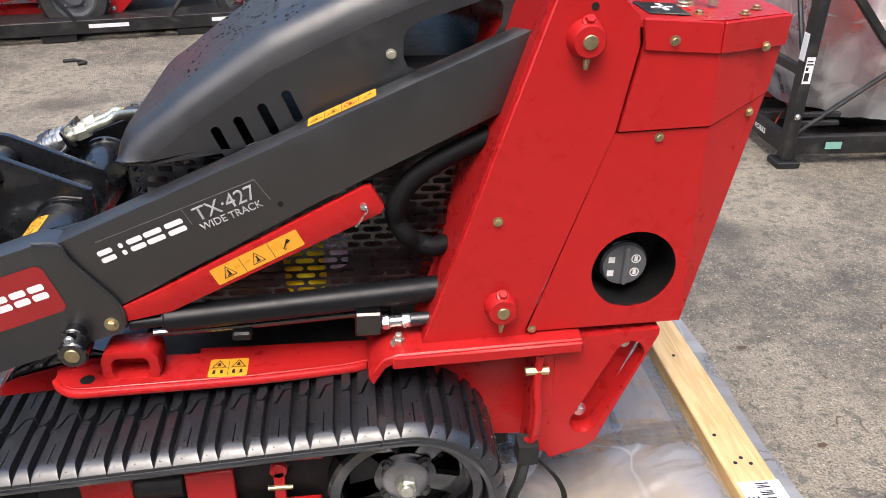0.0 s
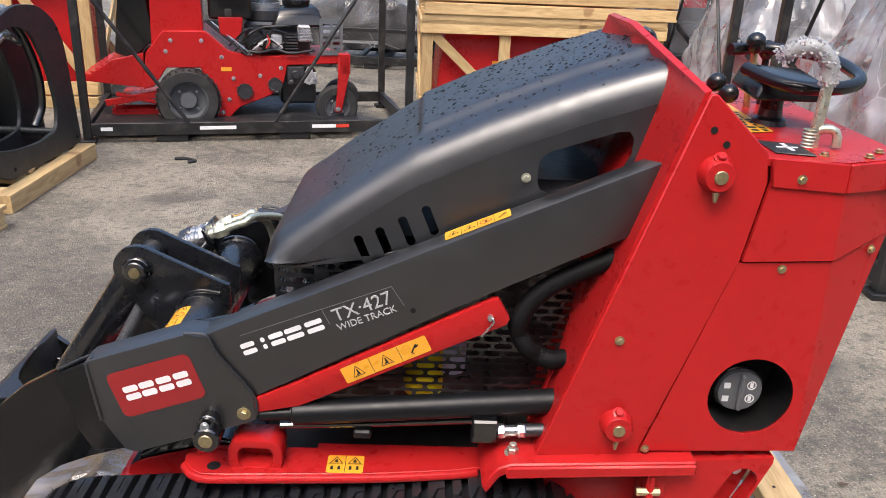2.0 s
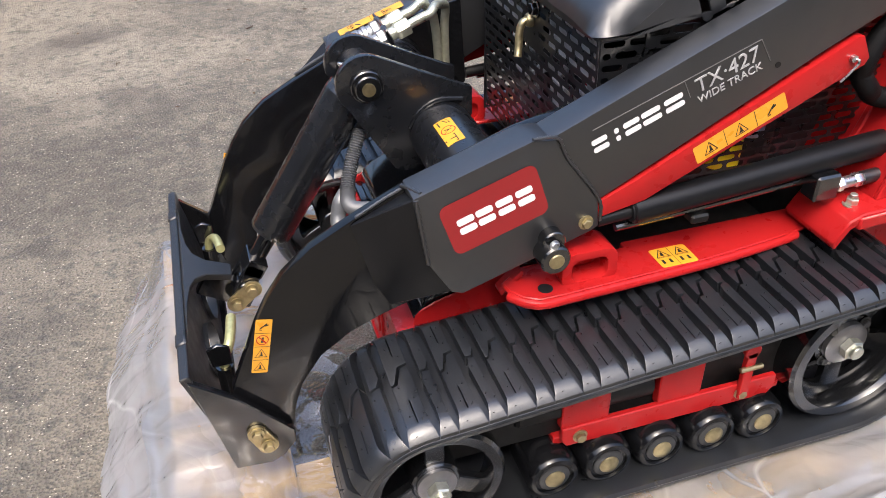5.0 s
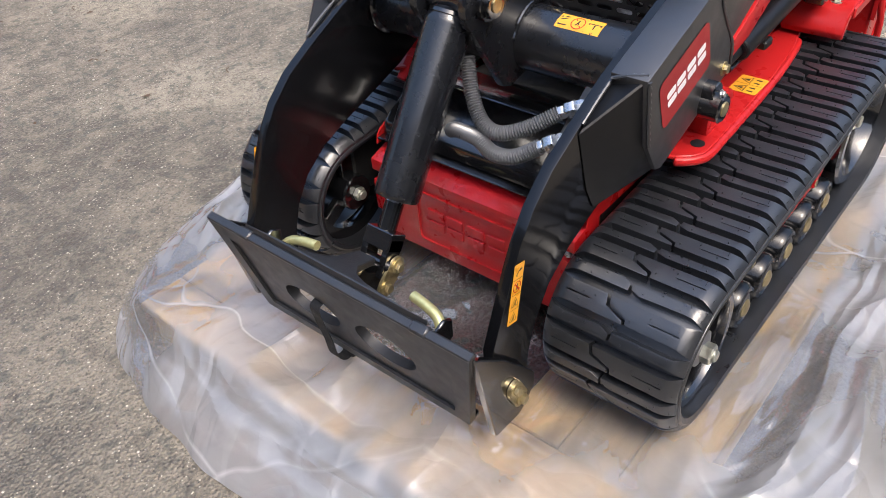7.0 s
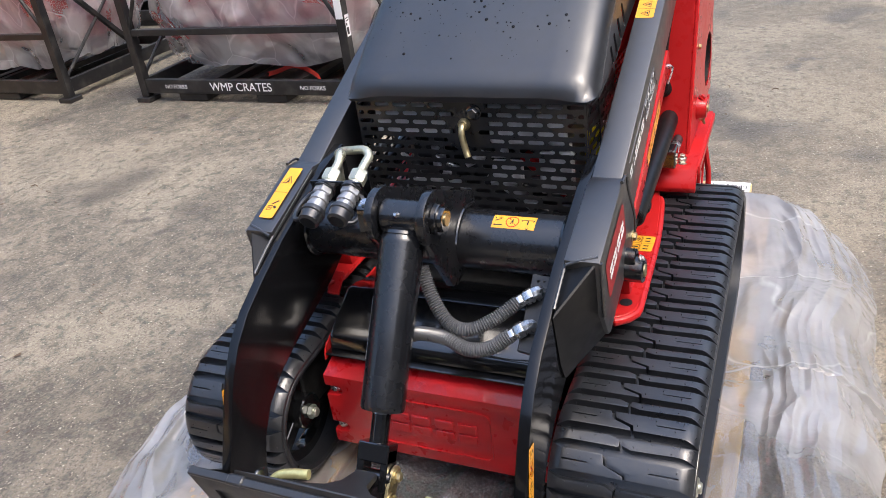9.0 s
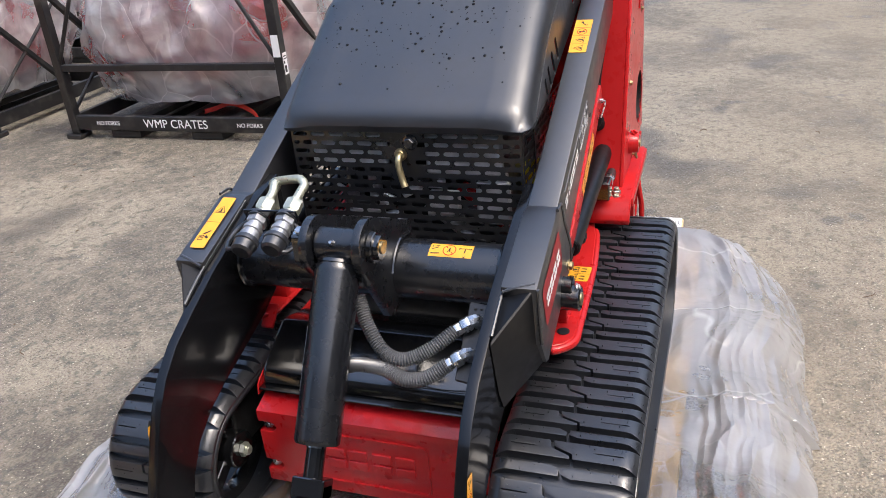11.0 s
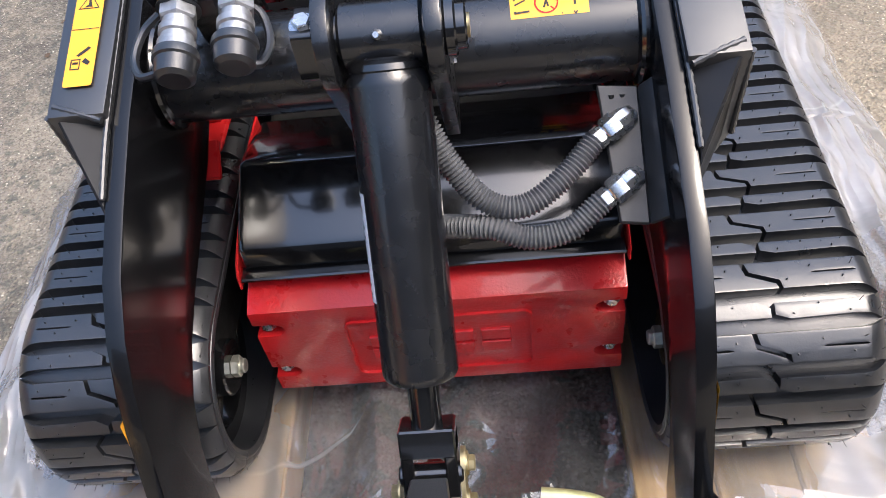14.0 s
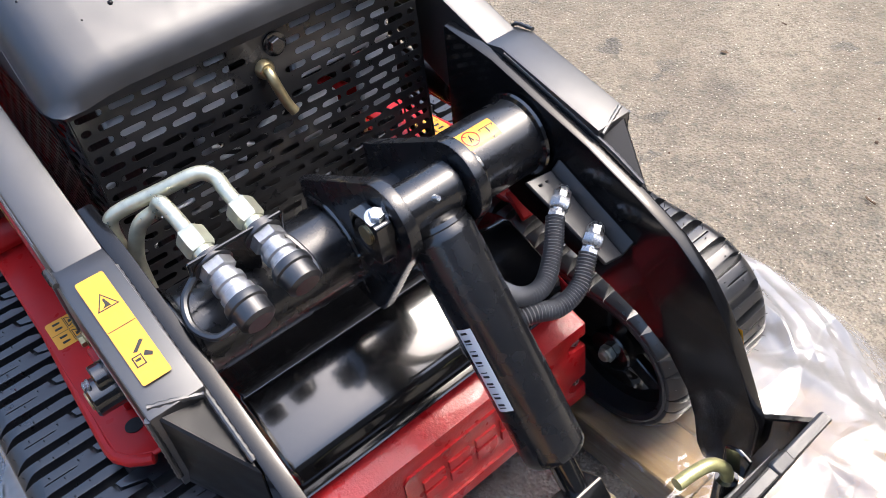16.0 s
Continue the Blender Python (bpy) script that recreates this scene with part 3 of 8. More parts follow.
            flat([(cx - 0.2 * s, cy - 0.6 * s), (cx + 0.25 * s, cy - 0.5 * s), (cx + 0.15 * s, cy + 0.6 * s), (cx - 0.15 * s, cy + 0.5 * s)], 0.0008, 1)
        elif c == "b":
            for a, b, a2, b2 in ((-0.9, 0.2, 0.0, 0.32), (-0.9, 1.2, 0.0, 1.32), (-0.9, 0.2, -0.78, 1.2), (-0.1, 0.2, 0.0, 1.3), (-0.7, 0.75, -0.2, 1.0)):
                flat([(cx + a * s, cy + (b - 1.5) * s), (cx + a2 * s, cy + (b - 1.5) * s), (cx + a2 * s, cy + (b2 - 1.5) * s), (cx + a * s, cy + (b2 - 1.5) * s)], 0.0009, 1)
            sheets.append(Mesh())
            flat([(cx + 0.1 * s, cy - 0.5 * s), (cx + 0.7 * s, cy - 0.9 * s), (cx + 0.9 * s, cy - 0.6 * s), (cx + 0.4 * s, cy - 0.1 * s)], 0.0009, 1)
            sheets.append(Mesh())
            flat([(cx - 0.5 * s, cy + 0.2 * s), (cx - 0.2 * s, cy + 0.05 * s), (cx + 0.8 * s, cy + 0.9 * s), (cx + 0.55 * s, cy + 1.1 * s)], 0.0009, 1)
        else:
            sheets.append(Mesh())
            flat([(cx - 0.7 * s, cy - 0.5 * s), (cx - 0.5 * s, cy - 0.6 * s), (cx + 0.6 * s, cy + 0.5 * s), (cx + 0.4 * s, cy + 0.6 * s)], 0.0009, 1)
            sheets.append(Mesh())
            flat([(cx + 0.1 * s, cy - 0.1 * s), (cx + 0.75 * s, cy + 0.15 * s), (cx + 0.75 * s, cy + 0.4 * s), (cx + 0.2 * s, cy + 0.3 * s)], 0.0009, 1)
            sheets.append(Mesh())
            flat([(cx - 0.75 * s, cy - 0.75 * s), (cx - 0.2 * s, cy - 0.8 * s), (cx - 0.25 * s, cy - 0.6 * s)], 0.0009, 1)
    for mb in (q for q in sheets[1:] if q.v):
        part("pictogram", mb, [YELLOW, INK, RED], parent, smooth=0)
    return part(name, sheets[0], YELLOW, parent, label, smooth=0)


# ---- ground ----
g = Mesh()
g.add([(-150, -150, 0), (150, -150, 0), (150, 150, 0), (-150, 150, 0)], [(0, 1, 2, 3)])
tagged(part("ground", g, GROUND, smooth=0), "worn grey-beige asphalt yard with damp stains and painted shade under the pallet", "ground", kind="structure")

# a plain unseen wall behind the walk, added to darken reflections on the near side
WALL = material("grey_cladding", (0.09, 0.088, 0.085), 0.6, vary=0.15, scale=3, bump=0.1, bscale=20)
tagged(part("wall_south", Mesh().box(-12, 16, -8.3, -8.0, 0, 5.5), WALL, smooth=0), "plain grey wall added out of view to darken the horizon", "wall", kind="structure")

# a second unseen wall, added to dim the western horizon
tagged(part("wall_west", Mesh().box(-10.3, -10.0, -8.3, 9, 0, 6.0), WALL, smooth=0), "plain grey wall added out of view to darken the horizon", "wall", kind="structure")

# ---- the compact track loader ----
loader = thing("compact_loader", (0.1, 0, 0.122), "red and black compact track loader on a film-covered pallet", "loader")

IDLER, SPROCKET = (-0.415, 0.277), (0.410, 0.308)
R_IDLER, R_SPROCKET, LUG = 0.155, 0.186, 0.022
TRACK_IN, TRACK_OUT = 0.285, 0.545


def track_line(ri, rs, n=2000):
    """Points and headings round the belt, at belt radii ri and rs, in even steps."""
    (xi, zi), (xs, zs) = IDLER, SPROCKET
    d = math.hypot(xs - xi, zs - zi)
    tilt = math.atan2(zs - zi, xs - xi)
    top = math.pi / 2 + tilt + math.asin((rs - ri) / d)
    low = -math.pi / 2 + tilt - math.asin((rs - ri) / d)
    pts = []
    for i in range(80):
        a = top - (top - low) * i / 79
        pts.append((xs + rs * math.cos(a), zs + rs * math.sin(a)))
    for i in range(80):
        a = low - (2 * math.pi - (top - low)) * i / 79
        pts.append((xi + ri * math.cos(a), zi + ri * math.sin(a)))
    pts.append(pts[0])
    lens = [0.0]
    for p, q in zip(pts, pts[1:]):
        lens.append(lens[-1] + math.hypot(q[0] - p[0], q[1] - p[1]))
    return pts, lens


BELT, BELT_LEN = track_line(R_IDLER - LUG, R_SPROCKET - LUG)


def belt_at(s):
    s %= BELT_LEN[-1]
    k = max(0, min(len(BELT) - 2, int(np.searchsorted(BELT_LEN, s)) - 1))
    t = (s - BELT_LEN[k]) / max(1e-9, BELT_LEN[k + 1] - BELT_LEN[k])
    (x0, z0), (x1, z1) = BELT[k], BELT[k + 1]
    return x0 + (x1 - x0) * t, z0 + (z1 - z0) * t, math.atan2(z1 - z0, x1 - x0)


N_PAIR = 33
PITCH = BELT_LEN[-1] / N_PAIR
HALF = (TRACK_OUT - TRACK_IN) / 2 - 0.003


def lug_mesh(wide, side):
    """A rubber bar of the tread: wide bars carry a cranked groove and two slots, narrow ones are offset in the middle. u runs along the belt, v across it."""
    u0, u1 = (0.0, PITCH * 0.61) if wide else (PITCH * 0.61, PITCH)
    g, h = 0.0076, HALF
    mb = Mesh()

    def solid(outline, holes=()):
        mb.holed([(u, v * side) for u, v in outline], [[(u, v * side) for u, v in hole] for hole in holes], lambda a, b: (a, b, LUG), (0, 0, -LUG - 0.003))

    def slot(v0, v1, u):
        return [(u - 0.0011, v0 + 0.003), (u, v0), (u + 0.0011, v0 + 0.003), (u + 0.0009, v1 - 0.006), (u, v1), (u - 0.0009, v1 - 0.006)]

    def rim(u, s, way):
        """The edge of a bar from the middle outwards: the groove narrows to nothing at the shoulder."""
        pts = [(u + s * g, h - 0.034), (u + s * g * 0.9, h - 0.020), (u + s * g * 0.5, h - 0.009), (u + s * 0.0006, h)]
        return pts if way > 0 else pts[::-1]

    def low(pts):
        return [(u, -v) for u, v in pts]
    if wide:
        m = (u0 + u1) / 2
        solid(low(rim(u0, 1, -1)) + [(u0 + g, -0.014), (m - 0.007, -0.012), (m + 0.004, 0.022), (u1 - g, 0.026)] + low(rim(u1, -1, 1)), [slot(-h + 0.024, -h + 0.078, m)])
        solid([(u0 + g, -0.0090)] + rim(u0, 1, 1) + rim(u1, -1, -1) + [(u1 - g, 0.0315), (m + 0.0005, 0.0272), (m - 0.0108, -0.0070)], [[(u, -v) for u, v in slot(-h + 0.024, -h + 0.074, m)]])
    else:
        solid(low(rim(u0, 1, -1)) + [(u0 + g - 0.002, -0.016), (u0 + g + 0.003, 0.001), (u1 - g, 0.001)] + low(rim(u1, -1, 1)))
        solid([(u0 + g, 0.006)] + rim(u0, 1, 1) + rim(u1, -1, -1) + [(u1 - g + 0.002, 0.022), (u1 - g - 0.005, 0.006)])
    for k, v in enumerate((-0.085, -0.05, -0.02, 0.05, 0.075, 0.092)):
        u = u0 + (u1 - u0) * (0.35 + 0.3 * (k % 2))
        mb.cyl((u, v * side, LUG - 0.001), (u + 0.0008, v * side, LUG + 0.0030), 0.0010, n=5)
    for k, v in enumerate((-h + 0.008, h - 0.008, -h + 0.030, h - 0.030)):
        u = u0 + (u1 - u0) * (0.3 + 0.17 * k)
        mb.cyl((u, v, LUG - 0.002), (u + 0.003, v * 1.02, LUG + 0.009), 0.0007, 0.0004, n=4)
    return mb


def bent_lug(mb, start, y):
    """The tread bar laid along the belt from a given length on it, rounded off at the shoulders and bent where the belt bends."""
    bm = bmesh.new()
    vs = [bm.verts.new(p) for p in mb.v]
    for f in mb.f:
        try:
            bm.faces.new([vs[i] for i in f])
        except ValueError:
            pass
    bmesh.ops.recalc_face_normals(bm, faces=bm.faces)
    es = [e for e in bm.edges if len(e.link_faces) == 2 and e.calc_face_angle(0) > 0.6 and e.calc_length() > 0.0016]
    bmesh.ops.bevel(bm, geom=es, offset=0.0015, segments=2, affect="EDGES", profile=0.6, clamp_overlap=True)
    us = [v.co.x for v in bm.verts]
    u0, u1 = min(us), max(us)
    for k in range(1, 5):
        c = u0 + (u1 - u0) * k / 5
        bmesh.ops.bisect_plane(bm, geom=bm.verts[:] + bm.edges[:] + bm.faces[:], plane_co=(c, 0, 0), plane_no=(1, 0, 0))
    for c in (0.007, 0.014, 0.022, 0.030):
        for s in (-1, 1):
            bmesh.ops.bisect_plane(bm, geom=bm.verts[:] + bm.edges[:] + bm.faces[:], plane_co=(0, s * (HALF - c), 0), plane_no=(0, 1, 0))
    for v in bm.verts:
        edge = max(0.0, abs(v.co.y) - HALF + 0.030) / 0.030
        if v.co.z > 0:
            v.co.z *= 1 - 0.72 * min(1.0, edge) ** 2.2
        s0 = start + v.co.x
        x, z, _ = belt_at(s0)
        xa, za, _ = belt_at(s0 - 0.012)
        xb, zb, _ = belt_at(s0 + 0.012)
        d = Vector((xb - xa, 0, zb - za)).normalized()
        p = Vector((x, y + v.co.y, z)) + Vector((-d.z, 0, d.x)) * v.co.z
        v.co = p
    me = bpy.data.meshes.new("tread_lug")
    bm.to_mesh(me)
    bm.free()
    me.materials.append(RUBBER)
    me.shade_smooth()
    me.set_sharp_from_angle(angle=radians(40))
    return me


def build_track(side):
    s = -1 if side == "near" else 1
    y0, y1 = sorted((s * TRACK_IN, s * TRACK_OUT))
    belt, blen = track_line(R_IDLER - LUG, R_SPROCKET - LUG)
    inner, _ = track_line(R_IDLER - LUG - 0.014, R_SPROCKET - LUG - 0.014)
    mb = Mesh()
    rings = []
    for (x, z), (xi, zi) in zip(belt[:-1], inner[:-1]):
        d = Vector((x - xi, 0, z - zi)).normalized()

        def at(y, k):
            return (x + d.x * k, y, z + d.z * k)
        rings.append([at(y0 + 0.008, 0.001), at(y1 - 0.008, 0.001), at(y1 - 0.002, -0.001), at(y1, -0.005), (xi, y1 - 0.003, zi), (xi, y0 + 0.003, zi), at(y0, -0.005), at(y0 + 0.002, -0.001)])
    mb.rings(rings, False, 0, True)
    track = part("rubber_track", mb, RUBBER, loader, "black rubber track with cranked tread bars and moulding hairs")
    shapes = {w: lug_mesh(w, 1) for w in (True, False)}
    for i in range(N_PAIR):
        for wide in (True, False):
            ob = new("tread_lug", bent_lug(shapes[wide], i * PITCH, s * (TRACK_IN + TRACK_OUT) / 2))
            ob.parent = track
    # idler wheel
    o = Vector((IDLER[0], s * 0.505, IDLER[1]))
    ax = Vector((0, s, 0))
    w = Mesh()
    ri = R_IDLER - LUG - 0.015
    w.rev(o, ax, [(ri, -0.02), (ri, 0.012), (ri - 0.006, 0.018), (ri - 0.022, 0.018), (ri - 0.026, 0.008), (ri - 0.026, -0.02)], 40, False, 0, True)
    w.rev(o - ax * 0.16, ax, [(ri, -0.02), (ri, 0.012), (ri - 0.022, 0.014), (ri - 0.026, 0.008), (ri - 0.026, -0.02)], 40, False, 0, True)
    spokes = []
    for k in range(3):
        a = radians(90 + 120 * k)
        e = o + Vector((math.cos(a), 0, math.sin(a))) * (ri - 0.012)
        spokes.append((e, a))
    w.cyl(o - ax * 0.2, o + ax * 0.008, 0.042, n=28, bev=0.003)
    idler = part("idler_wheel", w, BLACK, loader, "black three-spoke idler wheel")
    for e, a in spokes:
        for y in (0.006, 0.170):
            part("spoke", Mesh().beam(o - ax * y, e - ax * y, 0.034, 0.018, up=(0, 1, 0)), BLACK, idler, bevel=0.002)
    h = Mesh()
    h.rev(o + ax * 0.008, ax, [(0.034, 0), (0.034, 0.006), (0.026, 0.009)], 28)
    part("hub_plate", h, STEEL, idler)
    h = Mesh().hexnut(o + Vector((0, s * 0.016, -0.004)), ax, 0.0195, 0.02)
    h.cyl(o + Vector((0, s * 0.03, -0.004)), o + Vector((0, s * 0.042, -0.004)), 0.011, n=16, bev=0.002)
    part("axle_nut", h, NUT, idler)
    h = Mesh().hexnut(o - ax * 0.2, -ax, 0.0165, 0.012)
    h.cyl(o - ax * 0.21, o - ax * 0.219, 0.011, n=16, bev=0.002)
    part("inner_axle_nut", h, NUT, idler)
    # drive sprocket wheel
    o = Vector((SPROCKET[0], s * 0.49, SPROCKET[1]))
    rs = R_SPROCKET - LUG - 0.015
    w = Mesh()
    w.rev(o, ax, [(rs, -0.03), (rs, 0.016), (rs - 0.006, 0.022), (rs - 0.024, 0.022), (rs - 0.030, 0.010), (rs - 0.034, -0.05), (rs - 0.010, -0.05)], 48, False, 0, True)
    w.rev(o - ax * 0.12, ax, [(rs, -0.03), (rs, 0.016), (rs - 0.03, 0.016), (rs - 0.034, -0.03)], 48, False, 0, True)
    disc = circle(0, 0, rs - 0.028, 48)
    holes = []
    for k in range(5):
        a = 90 + 72 * k
        holes.append(circle(0, 0, rs - 0.042, 9, a - 24, a + 24) + circle(0, 0, 0.058, 6, a + 17, a - 17))
    w.holed(disc, holes, lambda a, b: (o.x + a, o.y - s * 0.030, o.z + b), (0, -s * 0.014, 0))
    w.cyl(o - ax * 0.16, o - ax * 0.028, 0.06, n=28)
    wheel = part("drive_wheel", w, BLACK, loader, "black drive wheel with spoke openings")
    h = Mesh().rev(o - ax * 0.03, ax, [(0.046, 0), (0.046, 0.012), (0.040, 0.016), (0.024, 0.018)], 28)
    part("hub_plate", h, STEEL, wheel)
    for k in range(4):
        a = radians(45 + 90 * k)
        b = Mesh().bolt(o + Vector((math.cos(a) * 0.052, -s * 0.027, math.sin(a) * 0.052)), ax, 0.0085)
        part("hub_bolt", b, GREY_PLATE, wheel)
    h = Mesh().hexnut(o - ax * 0.014, ax, 0.022, 0.02)
    h.cyl(o, o + ax * 0.014, 0.014, n=18, bev=0.002)
    part("axle_nut", h, NUT, wheel)
    # road rollers
    for x in (-0.200, -0.096, 0.010, 0.117, 0.222):
        z = 0.203
        w = Mesh().rev((x, s * 0.480, z), ax, [(0.049, -0.06), (0.049, 0.022), (0.043, 0.031), (0.036, 0.033), (0.034, 0.028), (0.0, 0.028)], 28, True)
        rol = part("track_roller", w, BLADE, loader, "black track roller with brass-coloured cap")
        h = Mesh().rev((x, s * 0.507, z), ax, [(0.029, 0), (0.029, 0.003), (0.026, 0.005)], 24)
        part("roller_face", h, ROLLER_FACE, rol)
        h = Mesh().rev((x, s * 0.510, z), ax, [(0.0185, 0), (0.0185, 0.004), (0.014, 0.008), (0.004, 0.010)], 20)
        part("roller_cap", h, GOLD, rol)
    # red side guard of the track frame
    fr = Mesh()
    fr.prism([(-0.180, 0.262), (-0.170, 0.248), (0.236, 0.246), (0.250, 0.262), (0.250, 0.292), (-0.180, 0.292)], s * 0.475, s * 0.487)
    for x0, x1 in ((-0.180, -0.090), (0.005, 0.092)):
        fr.prism([(x0, 0.285), (x1, 0.285), (x1, 0.372), (x0, 0.368)], s * 0.462, s * 0.482)
    fr.box(-0.19, 0.27, *sorted((s * 0.40, s * 0.475)), 0.245, 0.262)
    fr.box(-0.18, 0.256, *sorted((s * 0.33, s * 0.468)), 0.372, 0.392)
    guard = part("track_frame", fr, RED, loader, "red track frame guard", bevel=0.002)
    fr = Mesh().prism([(0.166, 0.262), (0.186, 0.262), (0.186, 0.375), (0.166, 0.37)], s * 0.484, s * 0.496)
    fr.cyl((0.176, s * 0.484, 0.375), (0.176, s * 0.496, 0.375), 0.016)
    part("tensioner_tab", fr, RED, guard, bevel=0.0015)
    for x, z in ((-0.146, 0.268), (0.176, 0.27)):
        part("guard_bolt", Mesh().bolt((x, s * 0.487, z), ax, 0.0095), GOLD, guard)
    part("pin", Mesh().cyl((0.155, s * 0.497, 0.338), (0.20, s * 0.497, 0.338), 0.005, n=10), GOLD, guard)
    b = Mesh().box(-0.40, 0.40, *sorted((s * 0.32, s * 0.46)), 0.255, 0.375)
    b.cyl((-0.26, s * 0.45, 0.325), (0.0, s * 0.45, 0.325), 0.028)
    part("track_beam", b, DARK, loader, "inner track beam, black with shade put into the colour", bevel=0.004)
    return track


for side in ("near", "far"):
    build_track(side)

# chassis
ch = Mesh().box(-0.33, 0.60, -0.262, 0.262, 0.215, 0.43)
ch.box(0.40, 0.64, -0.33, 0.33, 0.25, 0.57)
part("chassis", ch, DARK, loader, "welded chassis, black with shade put into the colour", bevel=0.006)
# black cover over the front of the chassis
cv = Mesh().prism([(-0.362, 0.419), (-0.10, 0.419), (-0.10, 0.470), (-0.215, 0.506), (-0.245, 0.512), (-0.33, 0.466), (-0.352, 0.452)], -0.256, 0.256)
part("front_cover", cv, BLACK, loader, "glossy black sheet cover behind the front weight", bevel=0.010, segments=3)
part("cover_flange", Mesh().box(-0.376, -0.30, -0.258, 0.258, 0.4125, 0.419), BLACK, loader, bevel=0.002)
# front weight
w = Mesh().loft([(-0.386, y, z) for y, z in ((-0.250, 0.198), (0.250, 0.198), (0.250, 0.380), (-0.250, 0.380))],
                [(-0.304, y, z) for y, z in ((-0.254, 0.194), (0.254, 0.194), (0.254, 0.402), (-0.254, 0.402))])
weight = part("front_weight", w, RED_CAST, loader, "red cast front weight with a raised maker's panel", bevel=0.006, segments=2)


def notch(side, z, way):
    """A round-ended slot cut in from the side of the casting."""
    pts = [(0.256, -0.012), (0.226, -0.012), (0.217, -0.007), (0.214, 0.0), (0.217, 0.007), (0.226, 0.012), (0.256, 0.012)]
    return [(side * y, z + way * b) for y, b in pts]


face = [(-0.256, 0.194), (0.256, 0.194)] + notch(1, 0.240, 1) + notch(1, 0.342, 1) + [(0.256, 0.382), (-0.256, 0.382)] + notch(-1, 0.342, -1) + notch(-1, 0.240, -1)
part("cast_face", Mesh().loft([(-0.406, y, z) for y, z in face], [(-0.30, y * 1.016, z + (0.030 if z > 0.38 else -0.006 if z < 0.2 else 0.0)) for y, z in face]), RED_CAST, weight, bevel=0.0035, segments=2)
rim = rounded(-0.130, 0.130, 0.225, 0.352, 0.014, 4)
rim_in = rounded(-0.1265, 0.1265, 0.2285, 0.3485, 0.011, 4)
part("panel_rim", Mesh().holed(rim, [rim_in], lambda a, b: (-0.4105, a, b), (0.006, 0, 0)), RED_CAST, weight)
for k, c in enumerate((0.078, 0.028, -0.026, -0.078)):
    mb = Mesh()
    for z0, z1 in ((0.265, 0.287), (0.293, 0.315)):
        mb.box(-0.4105, -0.404, c - 0.021, c + 0.021, z0, z1)
    part("raised_mark", mb, RED_CAST, weight, bevel=0.001)
for y in (-0.238, 0.238):
    for z in (0.342, 0.240):
        part("weight_bolt", Mesh().cyl((-0.384, y, z), (-0.392, y, z), 0.0095, n=14).bolt((-0.392, y, z), (-1, 0, 0), 0.0080), ZINC, weight)

for s in (-1, 1):
    part("cover_edge", Mesh().prism([(-0.378, 0.40), (-0.10, 0.40), (-0.10, 0.482), (-0.20, 0.482), (-0.335, 0.446), (-0.362, 0.434), (-0.374, 0.422)], s * 0.259, s * 0.263), RED, loader, "red edge plate beside the black cover", bevel=0.002)
